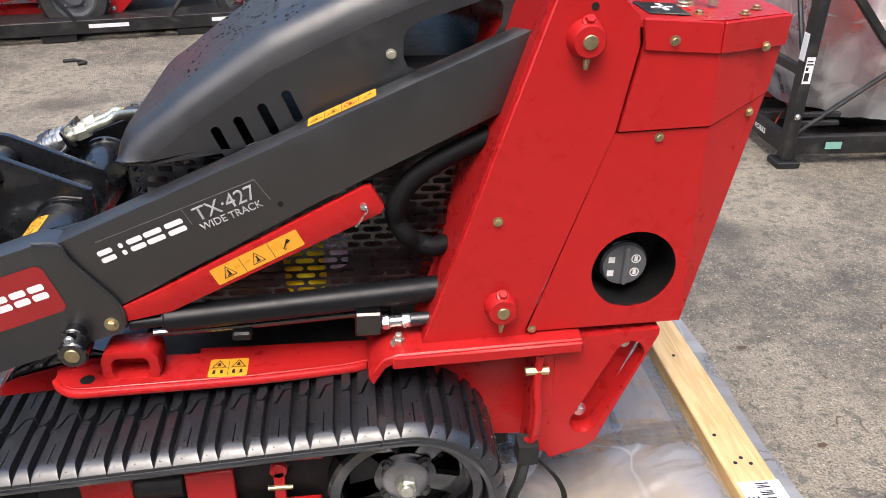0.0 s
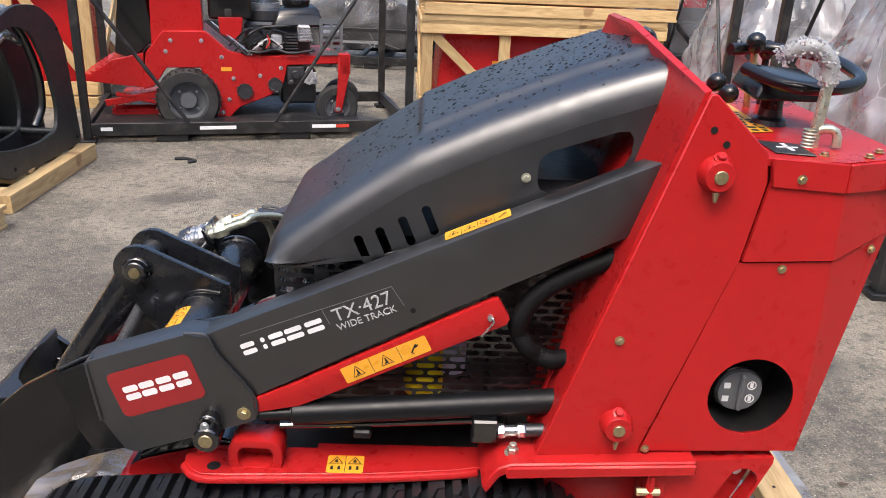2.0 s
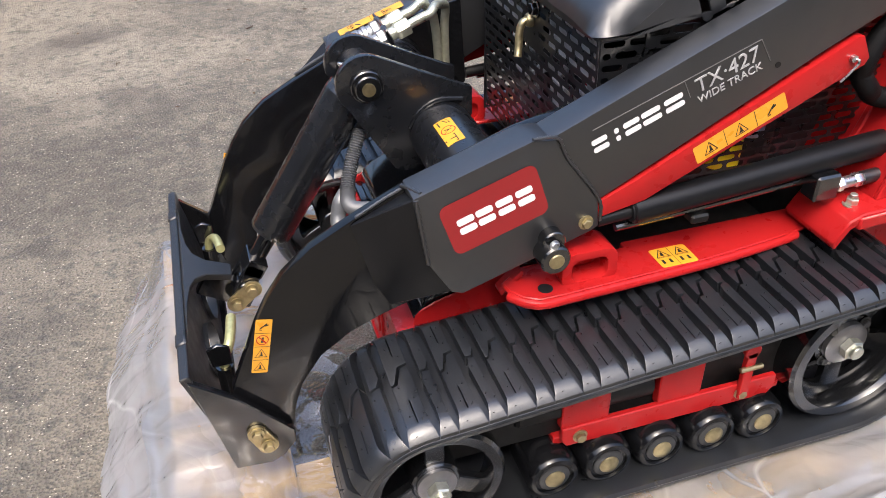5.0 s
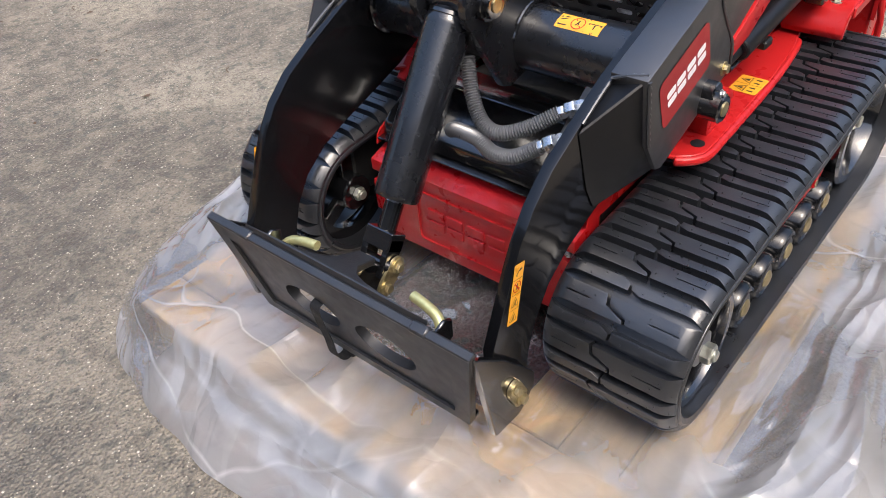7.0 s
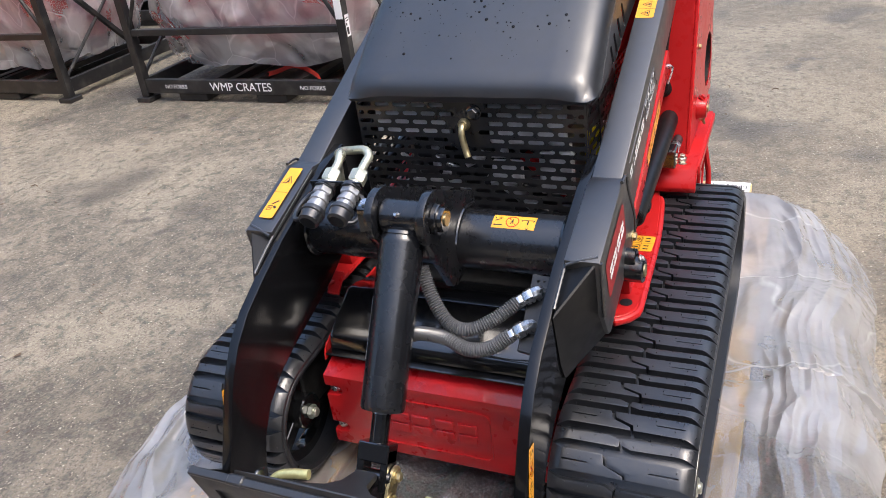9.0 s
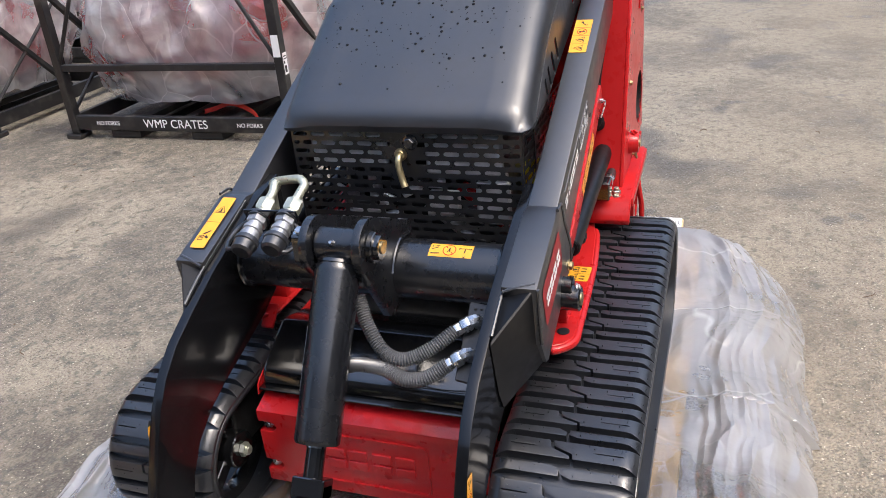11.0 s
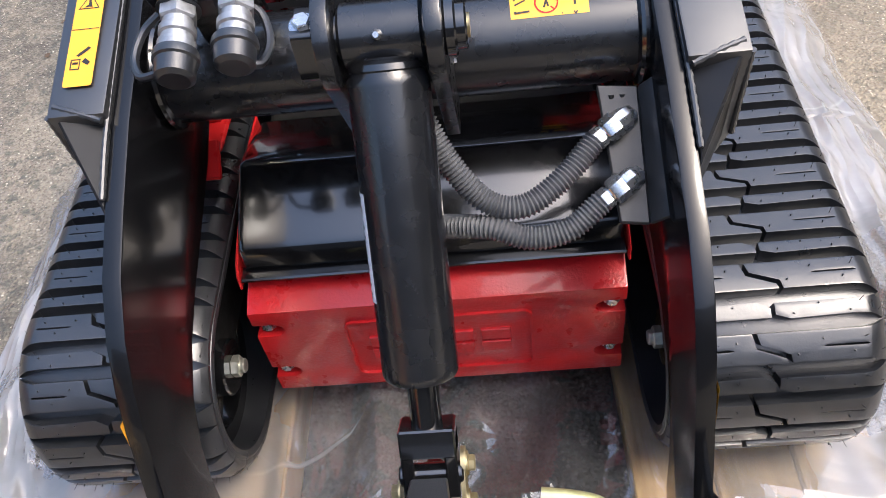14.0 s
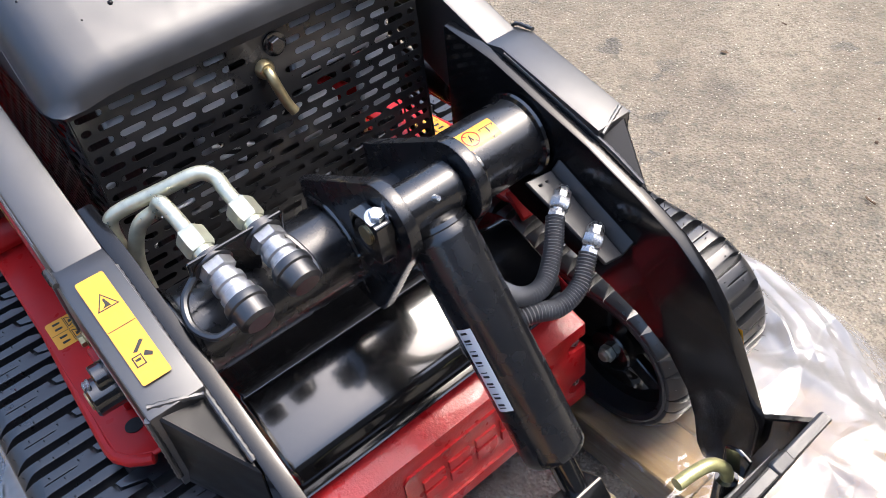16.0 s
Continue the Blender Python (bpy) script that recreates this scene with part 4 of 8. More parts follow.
# red side decks over the tracks
for s in (-1, 1):
    d = Mesh()
    wide = 0.0 if s < 0 else 0.036   # the far deck stands further out
    outline = [(-0.195, 0.290), (0.60, 0.290), (0.60, 0.335), (0.40, 0.335), (0.345, 0.346), (0.30, 0.356), (0.13, 0.374), (-0.145, 0.386), (-0.19, 0.385), (-0.214, 0.369), (-0.230, 0.345), (-0.234, 0.320)]
    d.slab([(x, s * (max(y + wide, 0.420) if wide and y > 0.33 and x > -0.2 else y + wide if y > 0.34 else y)) for x, y in outline], 0.494, 0.503)
    lip = [(0.345, 0.346), (0.30, 0.356), (0.13, 0.374), (-0.145, 0.386), (-0.19, 0.385), (-0.214, 0.369), (-0.230, 0.345)]
    d.sweep([(x, s * (y + wide), 0.493) for x, y in lip], 0.0098, 10, step=0.02)
    d.box(0.02, 0.62, *sorted((s * 0.267, s * 0.29)), 0.44, 0.498)
    d.loft([(-0.236, s * 0.290, 0.480), (-0.236, s * 0.322, 0.480), (-0.195, s * 0.322, 0.520), (-0.195, s * 0.290, 0.520)], [(-0.231, s * 0.290, 0.473), (-0.231, s * 0.322, 0.473), (-0.190, s * 0.322, 0.511), (-0.190, s * 0.290, 0.511)])
    deck = part("side_deck", d, RED, loader, "red steel deck over the track", bevel=0.003)
    hole = Mesh().rev((-0.169, s * (0.360 + wide * 0.6), 0.5035), (0, 0, 1), [(0.013, 0), (0.013, 0.0008)], 20)
    part("deck_hole", hole, DARK, deck)
    # raised eye on the deck
    e = Mesh()
    arch = rounded(-0.140, -0.036, 0.49, 0.563, 0.024, 6)
    e.holed(arch, [rounded(-0.121, -0.055, 0.505, 0.546, 0.013, 5)], lambda a, b: (a, s * (0.362 + wide * 0.5), b), (0, -s * (0.062 + wide * 0.5), 0))
    e.box(-0.130, -0.046, *sorted((s * 0.31, s * 0.32)), 0.505, 0.550)
    part("tie_down_eye", e, RED, deck, bevel=0.004, segments=2)
    # stepped rear rail
    r = Mesh()
    r.prism([(0.355, 0.508), (0.378, 0.545), (0.398, 0.556), (0.742, 0.572), (0.742, 0.590), (0.398, 0.575), (0.372, 0.565), (0.345, 0.525)], s * 0.30, s * 0.432)
    r.prism([(0.39, 0.545), (0.742, 0.562), (0.742, 0.585), (0.39, 0.57)], s * 0.425, s * 0.437)
    part("rear_rail", r, RED, loader, "red stepped rail below the rear tower", bevel=0.003)
    sticker("deck_label", basis((0.084, s * (0.346 + wide), 0.5036), (1, 0, 0) if s < 0 else (-1, 0, 0), (0, 1, 0) if s < 0 else (0, -1, 0)), 0.072, 0.056, deck, "hh")
    b = Mesh().rev((0.404, s * 0.392, 0.570), (0, 0, 1), [(0.016, 0), (0.016, 0.004), (0.0, 0.004)], 20)
    b.hexnut((0.404, s * 0.392, 0.574), (0, 0, 1), 0.0115, 0.012)
    b.cyl((0.404, s * 0.392, 0.586), (0.404, s * 0.392, 0.594), 0.007, n=12, bev=0.001)
    part("rail_bolt", b, NUT, loader)
    # rear foot plate with a long slot
    f = Mesh()
    poly = [(0.700, 0.570), (0.898, 0.585), (0.898, 0.572), (0.800, 0.318), (0.780, 0.300), (0.709, 0.278), (0.697, 0.300), (0.702, 0.40), (0.685, 0.44), (0.685, 0.52)]
    a, b2 = Vector((0.846, 0.530)), Vector((0.772, 0.368))
    dd = (b2 - a).normalized()
    nn = Vector((-dd.y, dd.x))
    sl = []
    for c, base in ((a, math.atan2(nn.y, nn.x)), (b2, math.atan2(-nn.y, -nn.x))):
        sl += [(c.x + 0.029 * math.cos(base - t), c.y + 0.029 * math.sin(base - t)) for t in [-math.pi * i / 8 + math.pi * 0 for i in range(9)]]
    f.holed(poly, [sl], lambda u, v: (u, s * 0.405, v), (0, -s * 0.035, 0))
    f.prism([(0.69, 0.30), (0.80, 0.32), (0.89, 0.57), (0.69, 0.56)], s * 0.352, s * 0.362)
    foot = part("rear_foot", f, RED, loader, "red thick rear foot plate with a long slot", bevel=0.0)
    for x, z in ((0.846, 0.532), (0.772, 0.366)):
        part("foot_bolt", Mesh().bolt((x, s * 0.362, z), (0, s, 0), 0.011), ZINC, foot)
    # guard plate and loop handle ahead of the foot
    p = Mesh().prism([(0.50, 0.30), (0.69, 0.29), (0.69, 0.56), (0.43, 0.56)], s * 0.333, s * 0.343)
    p.box(0.66, 0.70, *sorted((s * 0.30, s * 0.41)), 0.30, 0.56)
    part("inner_guard", p, RED, loader, bevel=0.002)
    lp = Mesh().sweep([(0.668, s * 0.415, 0.545), (0.664, s * 0.425, 0.48), (0.668, s * 0.432, 0.43), (0.665, s * 0.432, 0.36), (0.655, s * 0.42, 0.34)], 0.008, 10)
    lp.prism([(0.655, 0.44), (0.667, 0.44), (0.675, 0.57), (0.660, 0.57)], s * 0.41, s * 0.42)
    part("loop_handle", lp, RED, loader)
    for x, z in ((0.612, 0.527), (0.64, 0.528)):
        part("guard_bolt", Mesh().bolt((x, s * 0.343, z), (0, s, 0), 0.009), ZINC, loader)
    part("guard_pin", Mesh().cyl((0.64, s * 0.42, 0.513), (0.685, s * 0.42, 0.513), 0.008, n=6), GOLD, loader)

# rear tower
for s in (-1, 1):
    tower = Mesh()
    front = [(0.446, 0.576), (0.668, 1.262), (0.680, 1.262), (0.778, 1.170), (0.786, 1.120), (0.764, 0.980), (0.640, 0.600), (0.640, 0.580)]
    tower.prism(front, s * 0.393, s * 0.403)
    part("tower_side_plate", tower, RED, loader, "red tower side plate", bevel=0.0025)
cx, cz = 0.830, 0.714
for s in (-1, 1):
    # lower rear panel with the round opening
    lo = [(0.641, 0.592), (0.934, 0.600), (0.922, 0.984), (0.762, 0.977)]
    mb = Mesh().holed(lo, [circle(cx, cz, 0.0785, 32)] if s < 0 else [], lambda u, v: (u, s * 0.402, v), (0, -s * 0.006, 0))
    mb.loft([(0.922, s * 0.402, 0.984), (0.934, s * 0.402, 0.600), (1.040, s * 0.345, 1.022)], [(0.918, s * 0.394, 0.984), (0.930, s * 0.394, 0.600), (1.034, s * 0.338, 1.022)])
    part("lower_side_panel", mb, RED, loader, "red lower side panel with a round filler opening" if s < 0 else "red lower side panel", smooth=20)
    up = Mesh()
    up.loft([(0.7665, s * 0.4065, 0.981), (0.790, s * 0.4065, 1.125), (0.783, s * 0.4065, 1.160), (0.913, s * 0.4065, 1.150), (0.922, s * 0.4065, 0.988)],
            [(0.7665, s * 0.398, 0.981), (0.790, s * 0.398, 1.125), (0.783, s * 0.398, 1.160), (0.913, s * 0.398, 1.150), (0.922, s * 0.398, 0.988)])
    up.loft([(0.913, s * 0.4065, 1.150), (0.922, s * 0.4065, 0.988), (1.041, s * 0.348, 1.026), (1.052, s * 0.348, 1.150)],
            [(0.909, s * 0.399, 1.150), (0.918, s * 0.399, 0.988), (1.035, s * 0.341, 1.026), (1.046, s * 0.341, 1.150)])
    part("upper_side_panel", up, RED, loader, "red upper side panel with a folded corner", smooth=20)
    lip = Mesh()
    lip.loft([(0.783, s * 0.412, 1.165), (0.912, s * 0.412, 1.158), (0.914, s * 0.412, 1.108), (0.790, s * 0.412, 1.115)],
             [(0.783, s * 0.404, 1.165), (0.912, s * 0.404, 1.158), (0.914, s * 0.404, 1.108), (0.790, s * 0.404, 1.115)])
    lip.loft([(0.915, s * 0.412, 1.158), (1.056, s * 0.352, 1.157), (1.054, s * 0.352, 1.106), (0.917, s * 0.412, 1.108)],
             [(0.912, s * 0.404, 1.158), (1.050, s * 0.344, 1.157), (1.048, s * 0.344, 1.106), (0.914, s * 0.404, 1.108)])
    part("console_lip", lip, RED, loader, "red folded lip of the console", bevel=0.002)
    for (x, y, z), r in (((0.836, 0.4125, 1.131), 0.0068), ((1.004, 0.379, 1.112), 0.0068), ((0.838, 0.403, 0.969), 0.0066), ((1.006, 0.365, 0.997), 0.0066), ((0.575, 0.404, 0.823), 0.0072), ((0.650, 0.404, 0.598), 0.0066)):
        part("panel_bolt", Mesh().bolt((x, s * y, z), (0.45 if x > 1 else 0, s, 0), r * 0.85), GOLD, loader)
    for (x, z) in ((0.696, 1.134), (0.589, 0.652)):
        mb = Mesh().rev((x, s * 0.400, z), (0, s, 0), [(0.031, 0), (0.031, 0.004), (0.0285, 0.010), (0.0262, 0.026), (0.024, 0.029), (0.014, 0.029)], 28)
        boss = part("pivot_boss", mb, RED, loader, "red pivot boss with a brass-coloured pin end")
        part("pin_end", Mesh().cyl((x, s * 0.42, z), (x, s * 0.4335, z), 0.0115, n=22, bev=0.001), GOLD, boss)
        part("grease_nipple", Mesh().cyl((x, s * 0.418, z - 0.030), (x - 0.002, s * 0.424, z - 0.044), 0.006, 0.003, 8), GOLD, boss)
        part("boss_bolt", Mesh().bolt((x, s * 0.415, z + 0.028), (0, s * 0.6, 0.8), 0.008), RED, boss)
    for x, z in ((0.682, 1.205), (0.706, 1.182)):
        part("plate_hole", Mesh().cyl((x, s * 0.4025, z), (x, s * 0.4042, z), 0.006, n=14), DARK, loader)
# bulkhead behind the hood, console top and back
bk = Mesh().loft([(0.446, y, 0.576) for y in (-0.393, 0.393)] + [(0.662, 0.393, 1.262), (0.602, 0.10, 1.338), (0.602, -0.10, 1.338), (0.662, -0.393, 1.262)],
                 [(0.456, y, 0.576) for y in (-0.393, 0.393)] + [(0.672, 0.393, 1.266), (0.614, 0.10, 1.342), (0.614, -0.10, 1.342), (0.672, -0.393, 1.266)])
part("bulkhead", bk, RED, loader, "red sloping bulkhead behind the hood", smooth=20)
co = Mesh().loft([(0.655, -0.392, 1.150), (0.780, -0.403, 1.150), (0.912, -0.403, 1.152), (1.050, -0.345, 1.150), (1.050, 0.345, 1.150), (0.912, 0.403, 1.152), (0.780, 0.403, 1.150), (0.655, 0.392, 1.150)],
                 [(0.655, -0.392, 1.160), (0.780, -0.403, 1.161), (0.912, -0.406, 1.160), (1.052, -0.347, 1.158), (1.052, 0.347, 1.158), (0.912, 0.406, 1.160), (0.780, 0.403, 1.161), (0.655, 0.392, 1.160)])
co.loft([(0.664, -0.390, 1.262), (0.614, -0.10, 1.340), (0.614, 0.10, 1.340), (0.664, 0.390, 1.262)], [(0.735, -0.390, 1.158), (0.735, -0.10, 1.158), (0.735, 0.10, 1.158), (0.735, 0.390, 1.158)])
part("console_top", co, RED, loader, "red sloping control console top, wet with rain", bevel=0.0, smooth=15)
bp = Mesh().loft([(1.046, -0.343, 1.15), (1.046, 0.343, 1.15), (0.932, 0.400, 0.600), (0.932, -0.400, 0.600)],
                 [(1.036, -0.343, 1.15), (1.036, 0.343, 1.15), (0.922, 0.400, 0.600), (0.922, -0.400, 0.600)])
part("rear_panel", bp, RED, loader, "red rear panel")
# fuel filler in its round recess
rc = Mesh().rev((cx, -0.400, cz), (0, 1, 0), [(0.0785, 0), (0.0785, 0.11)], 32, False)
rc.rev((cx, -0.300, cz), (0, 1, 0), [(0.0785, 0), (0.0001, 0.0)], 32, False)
recess = part("filler_recess", rc, DARK, loader, "round filler recess with shade put into its colour")
fc = Mesh().rev((cx - 0.004, -0.335, cz - 0.010), (0, -1, 0), [(0.044, 0), (0.044, 0.024), (0.041, 0.030), (0.030, 0.031)], 36)
cap = part("fuel_cap", fc, CAP_GREY, loader, "grey plastic fuel cap with white pictograms")
part("cap_grip", Mesh().box(cx - 0.009, cx + 0.001, -0.376, -0.364, cz - 0.048, cz + 0.028), CAP_GREY, cap, bevel=0.003)
part("cap_edge", Mesh().rev((cx - 0.004, -0.345, cz - 0.010), (0, -1, 0), [(0.0475, 0), (0.0475, 0.010), (0.045, 0.012)], 36), SMALL_BLACK, cap)
for dx, dz in ((-0.026, 0.012), (-0.026, -0.016)):
    part("cap_mark", Mesh().box(cx - 0.004 + dx - 0.006, cx - 0.004 + dx + 0.006, -0.3668, -0.3655, cz - 0.01 + dz - 0.006, cz - 0.01 + dz + 0.006), WHITE, cap)
for dx, dz in ((0.020, 0.013), (0.020, -0.015)):
    part("cap_mark", Mesh().holed(circle(cx - 0.004 + dx, cz - 0.01 + dz, 0.009, 16), [circle(cx - 0.004 + dx, cz - 0.01 + dz, 0.0072, 16)], lambda u, v: (u, -0.3668, v), (0, 0.001, 0)), WHITE, cap)
    part("cap_mark", Mesh().box(cx - 0.004 + dx - 0.003, cx - 0.004 + dx + 0.003, -0.3668, -0.3655, cz - 0.01 + dz - 0.005, cz - 0.01 + dz + 0.005), WHITE, cap)

# lift arms
ARM_OUT, ARM_IN, PLATE_IN = 0.356, 0.297, 0.276
for s in (-1, 1):
    before = set(bpy.data.objects.keys())
    a = Mesh()
    box = [(-0.200, 0.772), (0.680, 1.162), (0.650, 1.034), (0.293, 0.858), (-0.085, 0.657), (-0.200, 0.600)]
    a.prism(box, s * ARM_IN, s * ARM_OUT)
    arm = part("lift_arm", a, ARM_BLACK, loader, "black box-section lift arm", bevel=0.004, segments=2)
    # welded side plate that carries the badge
    b = Mesh().prism([(-0.392, 0.724), (-0.205, 0.787), (-0.165, 0.783), (-0.146, 0.745), (-0.086, 0.662), (-0.081, 0.612), (-0.095, 0.604), (-0.315, 0.531), (-0.335, 0.538), (-0.372, 0.60)], s * (ARM_IN), s * 0.361)
    part("badge_plate", b, ARM_BLACK, arm, "black welded plate that carries the maker's badge", bevel=0.003, segments=2)
    # slanting end plate towards the front blade
    e = Mesh().loft([(-0.386, s * 0.355, 0.722), (-0.366, s * 0.355, 0.60), (-0.330, s * 0.355, 0.535), (-0.30, s * 0.30, 0.535), (-0.32, s * 0.30, 0.735)],
                    [(-0.482, s * 0.298, 0.660), (-0.452, s * 0.298, 0.54), (-0.425, s * 0.298, 0.487), (-0.38, s * 0.290, 0.50), (-0.40, s * 0.290, 0.69)])
    part("end_plate", e, LIFT, arm, bevel=0.003)
    # inner blade that curves down to the attachment
    f = Mesh().prism([(-0.10, 0.800), (-0.205, 0.777), (-0.390, 0.708), (-0.480, 0.665), (-0.545, 0.630), (-0.594, 0.588), (-0.626, 0.545), (-0.648, 0.505), (-0.706, 0.375), (-0.706, 0.300), (-0.690, 0.250), (-0.660, 0.222), (-0.632, 0.225), (-0.618, 0.250), (-0.607, 0.308), (-0.588, 0.358), (-0.550, 0.410), (-0.495, 0.448), (-0.436, 0.472), (-0.36, 0.495), (-0.25, 0.53), (-0.09, 0.61)], s * PLATE_IN, s * ARM_IN)
    part("arm_blade", f, BLADE, arm, "black curved front blade of the lift arm", bevel=0.003, segments=2)
    # weld beads
    for p, q in (((-0.378, s * 0.355, 0.727), (-0.394, s * 0.302, 0.716)), ((-0.388, s * 0.361, 0.722), (-0.372, s * 0.3615, 0.602))):
        wb = Mesh().sweep([p, ((p[0] + q[0]) / 2 - 0.001, (p[1] + q[1]) / 2, (p[2] + q[2]) / 2 + 0.002), q], 0.0042, 8, step=0.006, ribs=0.0012)
        part("weld_bead", wb, ARM_BLACK, arm)
    wb = Mesh().sweep([(-0.205, s * 0.3615, 0.790), (-0.165, s * 0.3615, 0.786), (-0.146, s * 0.3615, 0.749), (-0.086, s * 0.3615, 0.666), (-0.080, s * 0.3615, 0.622)], 0.0035, 8, step=0.006, ribs=0.001)
    part("weld_bead", wb, ARM_BLACK, arm)
    wb = Mesh().sweep([(-0.21, s * 0.298, 0.779), (-0.390, s * 0.299, 0.711), (-0.470, s * 0.299, 0.672)], 0.0038, 8, step=0.006, ribs=0.001)
    part("weld_bead", wb, ARM_BLACK, arm)
    # badge
    c = [(-0.352, 0.700), (-0.197, 0.752), (-0.173, 0.661), (-0.332, 0.606)]
    cc = Vector((sum(p[0] for p in c) / 4, sum(p[1] for p in c) / 4))
    m = basis((cc.x, s * 0.3622, cc.y), (0.158, 0, 0.053) if s < 0 else (-0.158, 0, -0.053), (-0.022, 0, 0.093))
    bd = Mesh()
    bd.add([m @ Vector((u, v, 0.0)) for u, v in rounded(-0.082, 0.082, -0.048, 0.048, 0.014, 5)], [tuple(range(20))])
    badge = part("badge", bd, BADGE, arm, "dull red maker's badge with white marks", smooth=0)
    for k, u in enumerate((-0.048, -0.016, 0.018, 0.052)):
        g = Mesh()

        def at(q, w, m=m, u=u):
            return m @ Vector((u + q, w, 0.0008))
        for w0, w1 in ((-0.0150, -0.0020), (0.0020, 0.0150)):
            r = rounded(-0.0145, 0.0145, w0, w1, 0.0045, 4)
            g.add([at(p, q) for p, q in r], [tuple(range(len(r)))])
        part("badge_mark", g, WHITE, badge, smooth=0)
    # name panel along the arm
    su = 1 if s < 0 else -1
    du, dv = Vector((0.926 * su, 0, 0.377 * su)), Vector((-0.377, 0, 0.926))
    for k, u in enumerate((-0.068, -0.038, -0.012, 0.022, 0.062)):
        o = Vector((-0.027, s * 0.3572, 0.787)) + du * u
        g = Mesh()

        def at(q, w, o=o):
            return o + du * q + dv * w
        wd = (0.0135, 0.004, 0.0140, 0.0165, 0.0165)[k]
        for w0, w1 in ((-0.0120, -0.0022), (0.0022, 0.0120)):
            r = rounded(-wd, wd, w0, w1, 0.0035, 4)
            g.add([at(p, q) for p, q in r], [tuple(range(len(r)))])
        part("name_mark", g, WHITE, arm, smooth=0)
    mt = basis(Vector((0.116, s * 0.3572, 0.851)), du, dv)
    lettering("model_letters", "TX·427", 0.0365, mt, MODEL_GREY, arm, "pale grey model letters")
    mt = basis(Vector((0.125, s * 0.3572, 0.829)), du, dv)
    lettering("model_letters", "WIDE TRACK", 0.0188, mt, MODEL_GREY, arm, "small pale grey letters")
    fr = Mesh()
    for p, q in (((-0.105, 0.786), (0.168, 0.893)), ((0.168, 0.893), (0.192, 0.856)), ((0.044, 0.842), (0.058, 0.815))):
        fr.beam((p[0], s * 0.3565, p[1]), (q[0], s * 0.3565, q[1]), 0.0012, 0.0012)
    part("panel_line", fr, STEEL, arm)
    part("arm_hole", Mesh().cyl((0.208, s * 0.356, 0.847), (0.208, s * 0.3572, 0.847), 0.005, n=12), DARK, arm)
    # labels on the arm
    slope = Vector((0.88, 0, 0.39)).normalized()
    mid = Vector((0.318, s * 0.319, 0.0))
    mid.z = 0.772 + (mid.x + 0.2) * (0.390 / 0.880) + 0.0006
    sticker("arm_label", basis(mid, slope, (0, 1, 0)), 0.125, 0.040, arm, "ttcp")
    sl2 = Vector((0.185, 0, 0.063)).normalized()
    if s > 0:
        sticker("arm_label", basis((-0.288, s * 0.330, 0.7625), (0, -1, 0), sl2), 0.033, 0.152, arm, "tb")
    sticker("blade_label", basis((-0.645, s * 0.2978, 0.458), (0.976 * su, 0, -0.214 * su), (0.214, 0, 0.976)), 0.027, 0.112, arm, "pctt")
    # pin and bolt at the lower end of the arm
    p = Mesh().cyl((-0.170, s * 0.350, 0.585), (-0.170, s * 0.398, 0.585), 0.026, n=28, bev=0.003)
    pin = part("arm_pin", p, BLACK, arm, "black pivot pin with a brass-coloured end")
    part("pin_collar", Mesh().cyl((-0.168, s * 0.356, 0.610), (-0.168, s * 0.382, 0.610), 0.020, n=20, bev=0.002), BLACK, pin)
    part("pin_end", Mesh().cyl((-0.170, s * 0.39, 0.585), (-0.170, s * 0.4005, 0.585), 0.0135, n=20, bev=0.001), GOLD, pin)
    part("pin_bolt", Mesh().bolt((-0.172, s * 0.39, 0.612), (0, s, 0.3), 0.006), ZINC, pin)
    part("arm_bolt", Mesh().bolt((-0.105, s * 0.3605, 0.624), (0, s, 0), 0.009), GOLD, arm)
    # lift cylinder
    cy = s * (0.346 if s < 0 else 0.316)
    q = Mesh().cyl((-0.015, cy, 0.6190), (0.56, cy, 0.6670), 0.0240, n=28, bev=0.003)
    lc = part("lift_cylinder", q, LIFT, loader, "black lift cylinder beside the arm")
    part("cylinder_rod", Mesh().cyl((-0.078, cy, 0.6140), (-0.012, cy, 0.6190), 0.0125, n=18), LIFT, lc)
    part("rod_collar", Mesh().cyl((-0.018, cy, 0.6188), (-0.0145, cy, 0.6190), 0.0190, n=22), LIFT, lc)
    # hydraulic block and fittings under the cylinder
    hb = Mesh().box(0.325, 0.375, *sorted((s * 0.345, s * 0.385)), 0.585, 0.635)
    blk = part("valve_block", hb, BLACK, loader, "black hydraulic block with zinc fittings", bevel=0.004)
    ft = Mesh().hexnut((0.375, s * 0.372, 0.607), (1, 0, 0.06), 0.014, 0.014)
    ft.cyl((0.389, s * 0.372, 0.608), (0.412, s * 0.372, 0.609), 0.011, n=16)
    ft.hexnut((0.412, s * 0.372, 0.609), (1, 0, 0.06), 0.0135, 0.016)
    part("fitting", ft, ZINC, blk)
    part("block_hose", Mesh().cyl((0.428, s * 0.372, 0.610), (0.50, s * 0.372, 0.614), 0.013, n=16), RUBBER, blk)
    part("clamp", Mesh().box(0.10, 0.135, *sorted((s * 0.33, s * 0.360)), 0.572, 0.590), DARK, loader, bevel=0.004)
    part("hydraulic_pipe", Mesh().sweep([(-0.04, s * 0.345, 0.59), (0.12, s * 0.345, 0.598), (0.33, s * 0.345, 0.612)], 0.007, 10), BLACK, loader)
